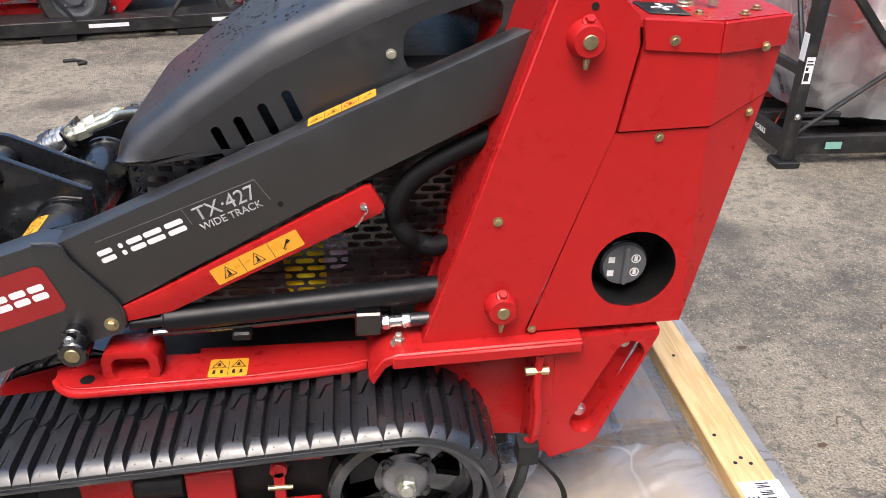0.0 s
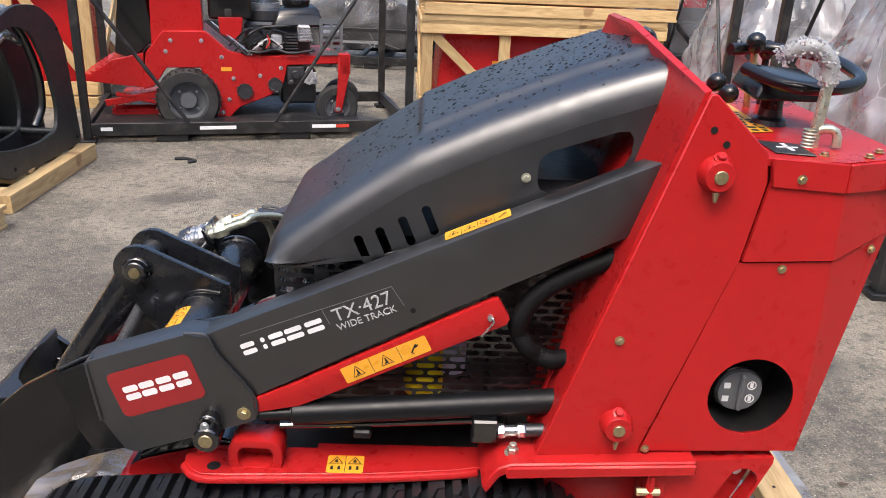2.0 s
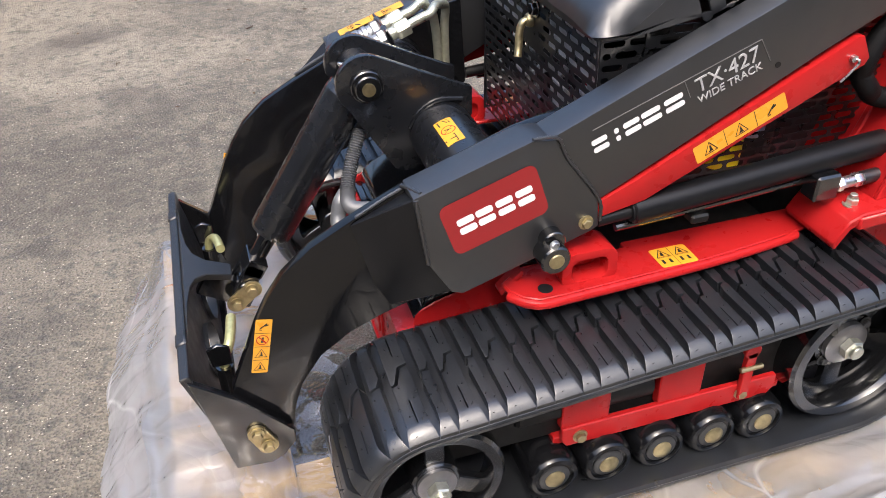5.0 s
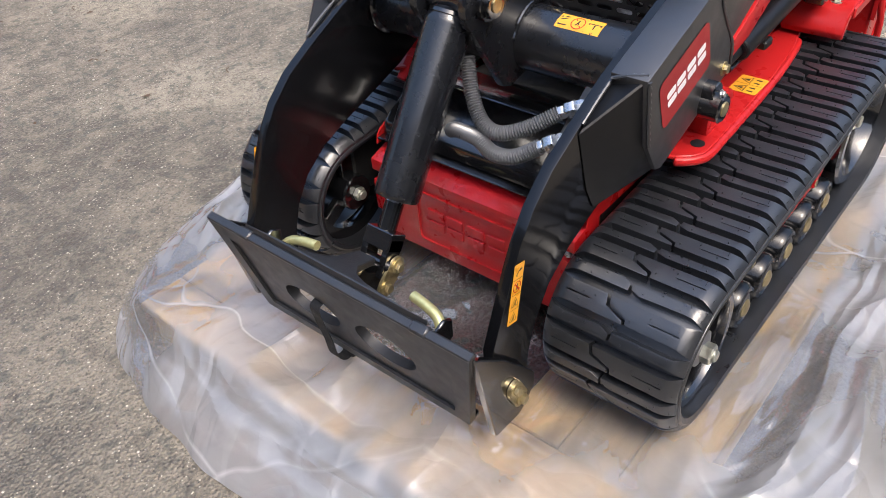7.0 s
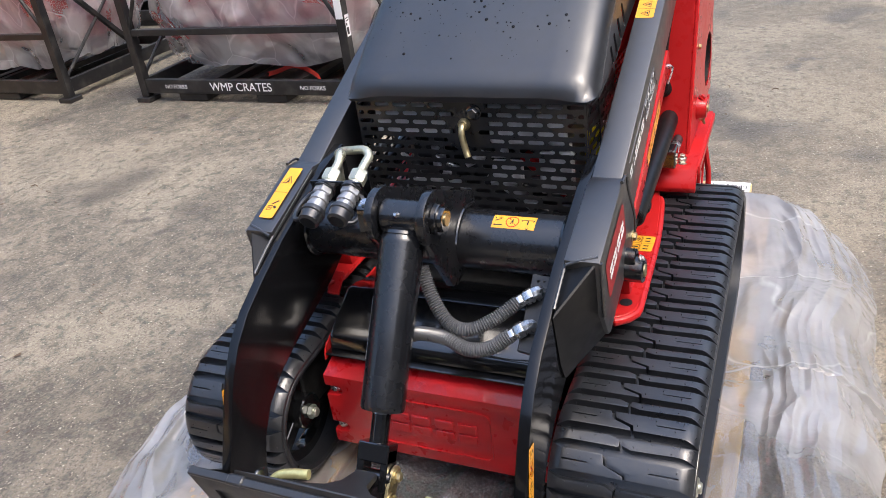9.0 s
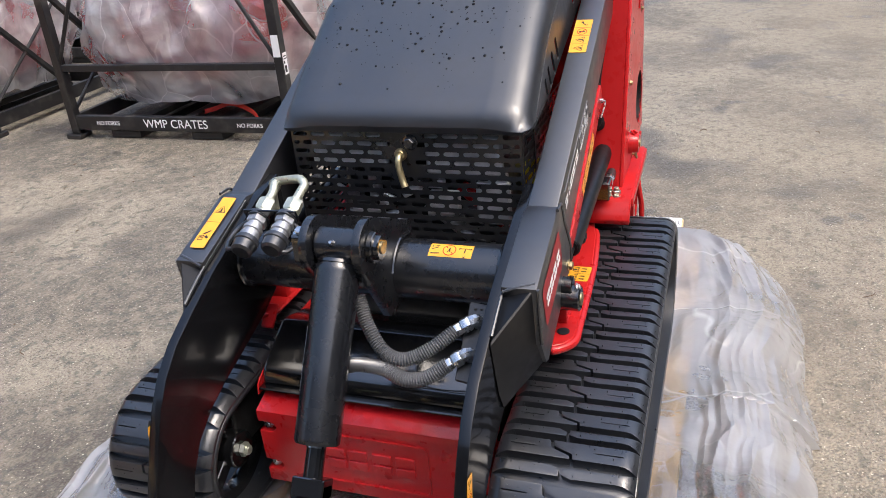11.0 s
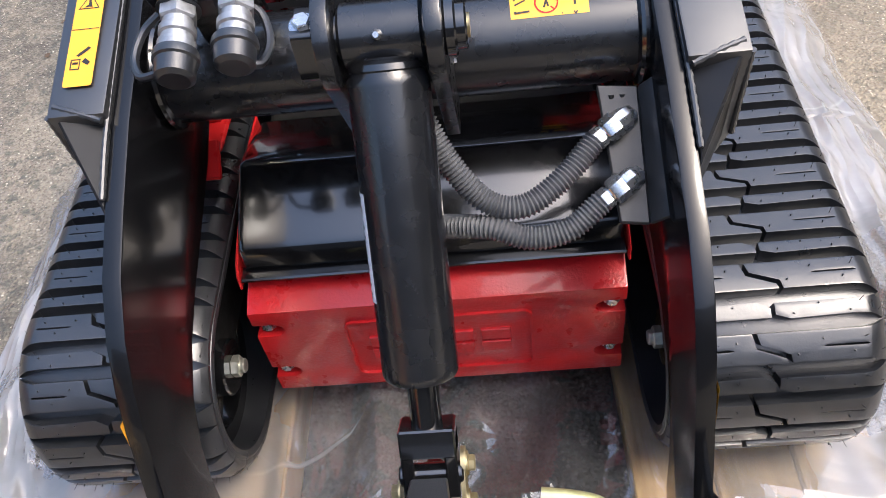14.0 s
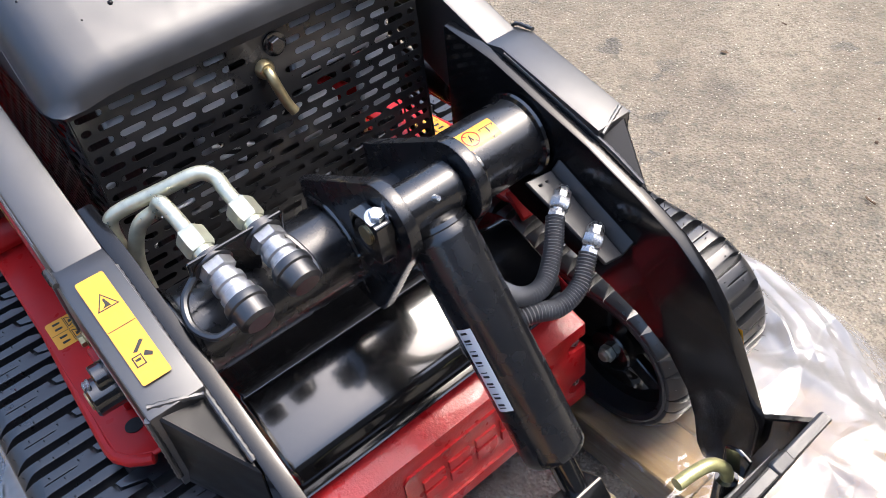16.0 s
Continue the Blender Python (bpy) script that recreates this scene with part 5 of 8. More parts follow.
    # red cylinder lock stowed below the arm
    br = Mesh().prism([(-0.088, 0.624), (-0.086, 0.655), (-0.02, 0.684), (0.350, 0.874), (0.362, 0.875), (0.384, 0.836), (0.378, 0.824), (0.0, 0.642)], s * 0.340, s * 0.3590)
    lock = part("cylinder_lock", br, RED, loader, "red cylinder lock bar with yellow label", bevel=0.003, segments=2)
    dirb = Vector((0.443 * su, 0, 0.2175 * su)).normalized()
    sticker("lock_label", basis((0.160, s * 0.3593, 0.747), dirb, (-0.2, 0, 0.45)), 0.172, 0.034, lock, "ttp")
    part("lock_pin", Mesh().sweep([(0.346, s * 0.360, 0.840), (0.354, s * 0.370, 0.837), (0.342, s * 0.366, 0.815), (0.334, s * 0.362, 0.802)], 0.0022, 8, step=0.004).cyl((0.348, s * 0.354, 0.840), (0.348, s * 0.366, 0.840), 0.006, n=12), ZINC, lock)
    # hydraulic hose in its sleeve behind the lock
    hz = Mesh().sweep([(0.64, s * 0.325, 0.990), (0.56, s * 0.328, 0.948), (0.468, s * 0.330, 0.900), (0.425, s * 0.331, 0.862), (0.404, s * 0.334, 0.822), (0.407, s * 0.328, 0.792), (0.423, s * 0.334, 0.768), (0.444, s * 0.328, 0.750), (0.470, s * 0.334, 0.742), (0.494, s * 0.329, 0.743), (0.53, s * 0.332, 0.742), (0.58, s * 0.325, 0.755)], 0.0185, 16, step=0.0032, ribs=0.0008)
    part("sleeved_hose", hz, SLEEVE, loader, "black hydraulic hose in a fabric sleeve")

    # the far arm stands a little further out
    for ob in loader.children if s > 0 else ():
        if ob.name not in before:
            ob.location.y += 0.012

# cross tube between the arms
TUBE = Vector((-0.255, 0, 0.672))
tb = Mesh().cyl(TUBE + Vector((0, -0.277, 0)), TUBE + Vector((0, 0.289, 0)), 0.060, n=48)
tube = part("cross_tube", tb, BARREL, loader, "satin black cross tube between the lift arms")
for s in (-1, 1):
    ring = Mesh().rev(TUBE + Vector((0, s * 0.269 + 0.006 + s * 0.001, 0)), (0, s, 0), [(0.060, 0), (0.066, 0.003), (0.068, 0.007)], 40, False)
    part("weld_ring", ring, BLACK, tube)


def on_tube(u, v, lift):
    """A place on the tube's label: u along the tube towards the near arm, v up the wrapped label, both from its middle."""
    a = radians(110) - v / 0.060
    return TUBE + Vector((math.cos(a) * (0.0604 + lift), -0.170 - u, math.sin(a) * (0.0604 + lift)))


def tube_sheet(mb, u0, u1, v0, v1, lift, n=8):
    for k in range(n):
        a, b = v0 + (v1 - v0) * k / n, v0 + (v1 - v0) * (k + 1) / n
        mb.add([on_tube(u0, a, lift), on_tube(u1, a, lift), on_tube(u1, b, lift), on_tube(u0, b, lift)], [(0, 1, 2, 3)])


def tube_stroke(mb, p, q, w):
    p, q = Vector(p), Vector(q)
    d = (q - p).normalized() * w / 2
    c = [p + Vector((-d.y, d.x)), q + Vector((-d.y, d.x)), q - Vector((-d.y, d.x)), p - Vector((-d.y, d.x))]
    mb.add([on_tube(x.x, x.y, 0.0005) for x in c], [(0, 1, 2, 3)])


lab = Mesh()
tube_sheet(lab, -0.043, 0.043, -0.0165, 0.0165, 0.0)
tl = part("tube_label", lab, YELLOW, tube, "yellow warning label with pictograms on the tube")
pic = Mesh()
for k in range(3):
    a, b = math.pi / 2 + 2 * math.pi * k / 3, math.pi / 2 + 2 * math.pi * (k + 1) / 3
    tube_stroke(pic, (0.028 + 0.0145 * math.cos(a), -0.002 - 0.0145 * math.sin(a)), (0.028 + 0.0145 * math.cos(b), -0.002 - 0.0145 * math.sin(b)), 0.0016)
tube_stroke(pic, (0.028, 0.004), (0.028, -0.006), 0.0026)
tube_stroke(pic, (0.0135, -0.0155), (0.0135, 0.0155), 0.0009)
for p, q in (((-0.038, -0.011), (-0.038, 0.010)), ((-0.038, 0.0), (-0.026, 0.006)), ((-0.038, -0.010), (-0.022, -0.009)), ((-0.032, 0.009), (-0.024, 0.010)), ((-0.006, -0.006), (-0.002, 0.006)), ((-0.001, -0.005), (-0.003, 0.004))):
    tube_stroke(pic, p, q, 0.0022)
part("label_print", pic, INK, tl, smooth=0)
pic = Mesh()
for k in range(18):
    a, b = 2 * math.pi * k / 18, 2 * math.pi * (k + 1) / 18
    tube_stroke(pic, (-0.003 + 0.0125 * math.cos(a), 0.0125 * math.sin(a)), (-0.003 + 0.0125 * math.cos(b), 0.0125 * math.sin(b)), 0.0018)
tube_stroke(pic, (-0.011, 0.009), (0.005, -0.009), 0.0018)
part("label_ban", pic, RED, tl, smooth=0)

# lugs and tilt cylinder
PIN, ROD_END = Vector((-0.389, 0, 0.783)), Vector((-0.655, 0, 0.388))
for y in (-0.052, 0.052):
    out = circle(PIN.x, PIN.z, 0.053, 18, 60, 225)
    poly = out + [(-0.345, 0.612), (-0.325, 0.604), (-0.225, 0.625), (-0.195, 0.700), (-0.195, 0.752), (-0.212, 0.758)]
    lg = part("cylinder_lug", Mesh().prism(poly, y - 0.008, y + 0.008), BARREL, tube, "black rounded cylinder lug", bevel=0.002, segments=2)
    wb = Mesh().sweep([(-0.315, y + (0.009 if y > 0 else -0.009), 0.690), (-0.296, y + (0.009 if y > 0 else -0.009), 0.718), (-0.262, y + (0.009 if y > 0 else -0.009), 0.736), (-0.215, y + (0.009 if y > 0 else -0.009), 0.732)], 0.005, 8, step=0.006, ribs=0.001)
    part("weld_bead", wb, BLACK, tube)
pp = Mesh().cyl(PIN + Vector((0, -0.082, 0)), PIN + Vector((0, 0.082, 0)), 0.0235, n=28, bev=0.002)
pp.cyl(PIN + Vector((0, -0.072, 0)), PIN + Vector((0, -0.060, 0)), 0.0295, n=28, bev=0.002)
pivot = part("cylinder_pin", pp, BLACK, tube, "black cylinder pin")
part("pin_end", Mesh().cyl(PIN + Vector((0, -0.0845, 0)), PIN + Vector((0, -0.080, 0)), 0.0120, n=20), GOLD, pivot)
part("pin_end", Mesh().cyl(PIN + Vector((0, 0.0845, 0)), PIN + Vector((0, 0.080, 0)), 0.0120, n=20), GOLD, pivot)
part("pin_bolt", Mesh().bolt(PIN + Vector((-0.012, 0.072, 0.0245)), (-0.35, 0, 1), 0.0095), ZINC, pivot)
part("retaining_tab", Mesh().holed(rounded(PIN.x - 0.028, PIN.x + 0.026, PIN.z - 0.030, PIN.z + 0.025, 0.006), [circle(PIN.x, PIN.z, 0.0245, 20)], lambda u, v: (u, 0.064, v), (0, 0.020, 0)), BLACK, pivot)
ax = (ROD_END - PIN).normalized()
hd = Mesh().cyl(PIN + Vector((0, -0.041, 0)), PIN + Vector((0, 0.041, 0)), 0.0325, n=32, bev=0.003)
tilt = part("tilt_cylinder", hd, BARREL, loader, "black tilt cylinder between cross tube and attachment plate")
END = PIN + ax * 0.356
br = Mesh().rev(PIN + ax * 0.022, ax, [(0.028, 0), (0.036, 0.006), (0.0370, 0.012), (0.0412, 0.020), (0.0414, 0.026), (0.0414, 0.324), (0.0412, 0.330), (0.0390, 0.334), (0.020, 0.335)], 40)
part("barrel", br, BARREL, tilt, "satin black cylinder barrel")
part("barrel_weld", Mesh().rev(PIN + ax * 0.024, ax, [(0.032, 0), (0.0385, 0.004), (0.0395, 0.010), (0.036, 0.014)], 32, False), BLACK, tilt)
part("piston_rod", Mesh().cyl(END - ax * 0.01, ROD_END - ax * 0.045, 0.0175, n=24), BLACK, tilt)
part("rod_seal", Mesh().cyl(END, END + ax * 0.006, 0.0195, n=24), CHROME, tilt)
side_w = ax.cross(Vector((0, 1, 0))).normalized()
part("grease_nipple", Mesh().cyl(PIN + Vector((-0.026, 0.002, 0.016)), PIN + Vector((-0.035, 0.002, 0.022)), 0.006, 0.003, 10), ZINC, tilt)
cl = Mesh()
for y in (-0.024, 0.024):
    cl.beam(ROD_END - ax * 0.052 + Vector((0, y, 0)), ROD_END + ax * 0.022 + Vector((0, y, 0)), 0.036, 0.014, up=(0, 1, 0))
cl.beam(ROD_END - ax * 0.062, ROD_END - ax * 0.028, 0.040, 0.062, up=(0, 1, 0))
cl.cyl(ROD_END + Vector((0, -0.036, 0)), ROD_END + Vector((0, 0.036, 0)), 0.013, n=16)
part("clevis", cl, BLACK, tilt, "black rod clevis", bevel=0.002)
sb = Mesh()
fr0 = (END - ax * 0.05) + Vector((0, 0.030, 0)) - side_w * 0.036


def wrap_at(u, t, r):
    """A place on the barrel, u along it and t across the label."""
    ang = radians(56 + 32 * t)
    return PIN + ax * (0.152 + u) + (Vector((0, 1, 0)) * math.sin(ang) + Vector((ax.z, 0, -ax.x)) * math.cos(ang)) * r


for k in range(6):
    sb.add([wrap_at(u, t, 0.0418) for u, t in ((0, k / 6), (0.115, k / 6), (0.115, (k + 1) / 6), (0, (k + 1) / 6))], [(0, 1, 2, 3)], 0)
for k in range(22):
    if k % 3 == 1:
        continue
    u0 = 0.004 + k * 0.005
    u1 = u0 + (0.0015 if k % 2 else 0.003)
    for t in (0.35, 0.5, 0.65):
        sb.add([wrap_at(u, v, 0.0421) for u, v in ((u0, t), (u1, t), (u1, t + 0.15), (u0, t + 0.15))], [(0, 1, 2, 3)], 1)
part("bar_code_label", sb, [WHITE, INK], tilt, "white bar code label", smooth=0)

# quick attachment plate
att = Mesh()
T, B = Vector((-0.776, 0, 0.434)), Vector((-0.728, 0, 0.205))
dn = (B - T)
nrm = Vector((dn.z, 0, -dn.x)).normalized()
if nrm.x > 0:
    nrm = -nrm
def on_plate(y, k, off=0.0):
    return T + dn * k + nrm * off + Vector((0, y, 0))
outl = [(-0.312, 0.0), (0.312, 0.0), (0.262, 1.0), (-0.262, 1.0)]
ov = []
for c in (-0.092, 0.092):
    ov.append([(c + 0.071 * math.cos(t), 0.58 + 0.185 * math.sin(t)) for t in (2 * math.pi * i / 24 for i in range(24))])
att.holed(outl, ov, lambda u, v: on_plate(u, v), -nrm * 0.010)
for hole in ov:
    att.rings([[on_plate(u, v, -0.010) for u, v in hole], [on_plate(u, v, -0.019) for u, v in hole]], cap=False)
plate = part("attachment_plate", att, GREY_PLATE, loader, "grey-black quick-attach plate with two oval openings", smooth=25)
rimo = [(-0.312, 0.0), (0.312, 0.0), (0.262, 1.0), (-0.262, 1.0)]
rimi = [(-0.268, 0.16), (0.268, 0.16), (0.235, 0.90), (-0.235, 0.90)]
part("plate_frame", Mesh().holed(rimo, [rimi], lambda u, v: on_plate(u, v, 0.006), -nrm * 0.0055), GREY_PLATE, plate, smooth=25)
lip = Mesh().loft([on_plate(-0.314, -0.012, 0.007), on_plate(0.314, -0.012, 0.007), on_plate(0.314, -0.020, -0.009), on_plate(-0.314, -0.020, -0.009)],
                  [on_plate(-0.312, 0.020, 0.0065), on_plate(0.312, 0.020, 0.0065), on_plate(0.312, 0.008, -0.012), on_plate(-0.312, 0.008, -0.012)])
part("top_lip", lip, ROUGH_BLACK, plate, bevel=0.002)
for y in (-0.21, 0.21):
    t = Mesh().loft([on_plate(y - 0.017, -0.022, 0.009), on_plate(y + 0.017, -0.022, 0.009), on_plate(y + 0.017, -0.038, -0.010), on_plate(y - 0.017, -0.038, -0.010)],
                    [on_plate(y - 0.017, 0.02, 0.0085), on_plate(y + 0.017, 0.02, 0.0085), on_plate(y + 0.017, 0.0, -0.014), on_plate(y - 0.017, 0.0, -0.014)])
    part("lip_pad", t, ROUGH_BLACK, plate, bevel=0.003)
# curved bracket up to the clevis
yy = [-0.22, -0.13, -0.075, -0.045, -0.026, -0.020, 0.020, 0.026, 0.045, 0.075, 0.13, 0.22]
zz = [0.004, 0.008, 0.014, 0.023, 0.042, 0.085, 0.085, 0.042, 0.023, 0.014, 0.008, 0.004]
def brk(y, h, o):
    base = on_plate(y, -0.04, -0.010)
    return base + Vector((0.85, 0, -0.30)).normalized() * h * 1.15 + Vector((0.3, 0, 0.85)).normalized() * o
poly_u = [brk(y, h, 0.006) for y, h in zip(yy, zz)]
poly_l = [brk(y, h, -0.008) for y, h in zip(yy, zz)]
part("clevis_bracket", Mesh().loft(poly_u, poly_l), ROUGH_BLACK, plate, "black curved bracket", bevel=0.002)
bk = Mesh().beam((-0.735, 0, 0.405), (-0.640, 0, 0.345), 0.020, 0.055)
bk.box(-0.724, -0.706, -0.262, 0.262, 0.205, 0.217)
part("plate_back", bk, BLACK, plate, bevel=0.003)
gl = Mesh()
d2 = (Vector((-0.674, 0, 0.362)) - Vector((-0.641, 0, 0.384))).normalized()
for P in (Vector((-0.643, -0.032, 0.386)), Vector((-0.676, -0.032, 0.360))):
    gl.cyl(P + Vector((0, -0.001, 0)), P + Vector((0, -0.006, 0)), 0.019, n=20)
gl.beam((-0.643, -0.0345, 0.386), (-0.676, -0.0345, 0.360), 0.036, 0.005, up=(0, 1, 0))
link = part("link_plate", gl, GOLD, plate, "yellow zinc link plate with two bolts")
for P in (Vector((-0.643, -0.038, 0.386)), Vector((-0.676, -0.038, 0.360))):
    part("link_bolt", Mesh().bolt(P, (0, -1, 0), 0.0095), GOLD, link)
part("clevis_nut", Mesh().bolt((-0.668, 0.036, 0.372), (0, 1, 0), 0.010), GOLD, plate)
for s in (-1, 1):
    wg = Mesh().prism([(-0.772, 0.428), (-0.728, 0.205), (-0.665, 0.200), (-0.640, 0.212), (-0.618, 0.240), (-0.616, 0.268), (-0.632, 0.288), (-0.700, 0.368)], s * 0.300, s * 0.314)
    wing = part("plate_wing", wg, BLACK, plate, "black side wing of the attachment plate", bevel=0.002)
    lt = Mesh().cyl((-0.682, s * 0.315, 0.286), (-0.682, s * 0.321, 0.286), 0.016, n=20)
    lt.cyl((-0.666, s * 0.315, 0.252), (-0.666, s * 0.321, 0.252), 0.018, n=20)
    lt.beam((-0.682, s * 0.318, 0.286), (-0.666, s * 0.318, 0.252), 0.034, 0.006, up=(0, 1, 0))
    latch = part("latch_plate", lt, GOLD, wing, "yellow zinc latch plate")
    for P in ((-0.682, s * 0.321, 0.286), (-0.666, s * 0.321, 0.252)):
        part("latch_bolt", Mesh().bolt(P, (0, s, 0), 0.0095), GOLD, wing)
    hy = s * 0.165
    hl = Mesh().sweep([(-0.690, s * 0.118, 0.393), (-0.694, s * 0.150, 0.391), (-0.700, s * 0.180, 0.384), (-0.712, s * 0.196, 0.368), (-0.716, s * 0.198, 0.345)], 0.0095, 14)
    part("latch_handle", hl, LATCH, plate, "pale yellow zinc latch handle")
    part("handle_tab", Mesh().prism([(-0.735, 0.36), (-0.70, 0.36), (-0.70, 0.40), (-0.72, 0.41), (-0.74, 0.40)], s * 0.205, s * 0.212), BLACK, plate, bevel=0.002)
    part("latch_barrel", Mesh().cyl((-0.715, s * 0.198, 0.25), (-0.715, s * 0.198, 0.35), 0.016, n=18), BLACK, plate)
st = Mesh()
band = [on_plate(0.064, 0.46, -0.012), on_plate(0.064, 0.47, 0.010), on_plate(0.064, 0.62, 0.014), on_plate(0.062, 0.86, 0.016), on_plate(0.060, 1.06, 0.020), on_plate(0.054, 1.13, 0.006), on_plate(0.048, 1.06, -0.016)]
line = smooth_line(band, 0.006)
st.rings([[p + Vector((0, w, 0)) + nrm * o for w, o in ((-0.0125, 0), (0.0125, 0), (0.0125, 0.0014), (-0.0125, 0.0014))] for p in line])
st.sweep([on_plate(0.052, 1.06, -0.012), on_plate(0.040, 1.13, 0.0), on_plate(0.034, 1.0, -0.016), on_plate(0.04, 0.92, -0.02)], 0.006, 6)
tagged(part("tie_strap", st, STRAP), "black webbing strap through the attachment plate", "strap")

# auxiliary hoses at the near arm
hp = Mesh().loft([(-0.326, -0.217, 0.650), (-0.470, -0.226, 0.574), (-0.474, -0.258, 0.572), (-0.334, -0.262, 0.650)],
                 [(-0.323, -0.217, 0.644), (-0.467, -0.226, 0.568), (-0.471, -0.258, 0.566), (-0.331, -0.262, 0.644)])
hp.loft([(-0.334, -0.262, 0.650), (-0.474, -0.258, 0.572), (-0.478, -0.278, 0.586), (-0.336, -0.278, 0.664)],
        [(-0.331, -0.262, 0.644), (-0.471, -0.258, 0.566), (-0.474, -0.278, 0.580), (-0.333, -0.278, 0.658)])
bracket = part("hose_bracket", hp, GREY_PLATE, loader, "grey-black hose bracket plate", bevel=0.002)
for y in (-0.232, -0.244):
    part("bracket_hole", Mesh().cyl((-0.342, y, 0.6415), (-0.3405, y, 0.6445), 0.003, n=10), DARK, bracket)
for (fx, fz), pts in (((-0.378, 0.634), [(-0.393, -0.208, 0.626), (-0.425, -0.168, 0.602), (-0.447, -0.125, 0.588), (-0.444, -0.085, 0.597), (-0.425, -0.050, 0.637), (-0.400, -0.025, 0.685)]),
                      ((-0.440, 0.602), [(-0.452, -0.210, 0.592), (-0.470, -0.172, 0.570), (-0.473, -0.130, 0.564), (-0.462, -0.090, 0.573), (-0.448, -0.050, 0.566), (-0.436, -0.018, 0.556), (-0.428, 0.0, 0.545)])):
    hs = part("corrugated_hose", Mesh().sweep(pts, 0.0142, 16, step=0.0024, ribs=0.0032), HOSE, loader, "black corrugated hydraulic hose with zinc end fitting")
    p0 = Vector((fx, -0.240, fz + 0.008))
    d = (Vector(pts[0]) - p0).normalized()
    nut = part("hose_fitting", Mesh().hexnut(p0 + d * 0.008, d, 0.0150, 0.018), ZINC, hs)
    part("fitting_collar", Mesh().cyl(p0 + d * 0.026, p0 + d * 0.034, 0.0105, n=16).hexnut(p0 + d * 0.028, d, 0.0125, 0.012), ZINC, nut)
    part("fitting_elbow", Mesh().sweep([p0 + d * 0.012, p0 + d * 0.001, p0 - d * 0.005 + Vector((0.004, -0.001, -0.006)), p0 - d * 0.006 + Vector((0.008, -0.001, -0.016))], 0.0120, 8, step=0.006), ZINC, nut)

# quick couplers at the far arm
cb = Mesh()
axc = Vector((-0.90, -0.02, -0.36)).normalized()
C = [Vector((-0.292, 0.228, 0.780)), Vector((-0.294, 0.163, 0.783))]
side_c = axc.cross(Vector((0, 1, 0))).normalized()
cb.beam(C[0] + Vector((0, 0.028, 0)), C[1] - Vector((0, 0.028, 0)), 0.046, 0.006, up=axc)
bracket = part("coupler_bracket", cb, BLACK, loader, "black coupler bracket on the cross tube", bevel=0.002)
part("bracket_stem", Mesh().beam((-0.288, 0.195, 0.775), (-0.272, 0.195, 0.725), 0.05, 0.008), BLACK, bracket)
for k, c in enumerate(C):
    long = 1.0 if k == 0 else 0.82
    q = Mesh().hexnut(c + axc * 0.004, axc, 0.021, 0.016)
    q.rev(c + axc * 0.020, axc, [(0.0165, 0), (0.0165, 0.008), (0.020, 0.010), (0.020, 0.018), (0.0175, 0.020), (0.0175, 0.026), (0.0205, 0.028), (0.0205, 0.042 * long)], 24)
    cp = part("quick_coupler", q, COUPLER, loader, "zinc hydraulic quick coupler with a black dust cap")
    q = Mesh().rev(c + axc * (0.020 + 0.040 * long), axc, [(0.024, 0), (0.025, 0.004), (0.025, 0.010), (0.0225, 0.012), (0.0215, 0.030), (0.016, 0.034)], 24)
    part("dust_cap", q, RUBBER, cp, "black rubber dust cap")
    part("bracket_nut", Mesh().rev(c - axc * 0.005, axc, [(0.024, 0), (0.024, 0.010)], 20), RUBBER, cp)
    q = Mesh().hexnut(c - axc * 0.048, axc, 0.0185, 0.030)
    q.cyl(c - axc * 0.018, c, 0.0135, n=16)
    part("tube_nut", q, OLIVE, cp, "olive zinc tube nut")
    e = c - axc * 0.048
    if k == 0:
        pts = [e, e - axc * 0.025, e - axc * 0.05 + Vector((0, 0.004, 0.004)), Vector((-0.190, 0.240, 0.806)), Vector((-0.172, 0.262, 0.785)), Vector((-0.160, 0.278, 0.735)), Vector((-0.155, 0.280, 0.66))]
    else:
        pts = [e, e - axc * 0.028, Vector((-0.205, 0.164, 0.818)), Vector((-0.192, 0.178, 0.826)), Vector((-0.172, 0.220, 0.816)), Vector((-0.142, 0.272, 0.797)), Vector((-0.136, 0.285, 0.780)), Vector((-0.138, 0.286, 0.745)), Vector((-0.138, 0.285, 0.66))]
    part("steel_tube", Mesh().sweep(pts, 0.0095, 14, step=0.005), OLIVE, cp, "olive zinc bent hydraulic tube")
    o = 1 if k == 0 else -0.55
    lp = Mesh().sweep([c + axc * 0.078 + Vector((0, 0.020 * o, -0.004)), c + axc * 0.070 + Vector((0, 0.044 * o, -0.014)), c + axc * 0.038 + Vector((0.0, 0.056 * o, -0.022)), c + axc * 0.008 + Vector((0, 0.046 * o, -0.018)), c - axc * 0.002 + Vector((0, 0.022 * o, -0.006))], 0.0048, 8, step=0.005)
    part("cap_tether", lp, RUBBER, cp)

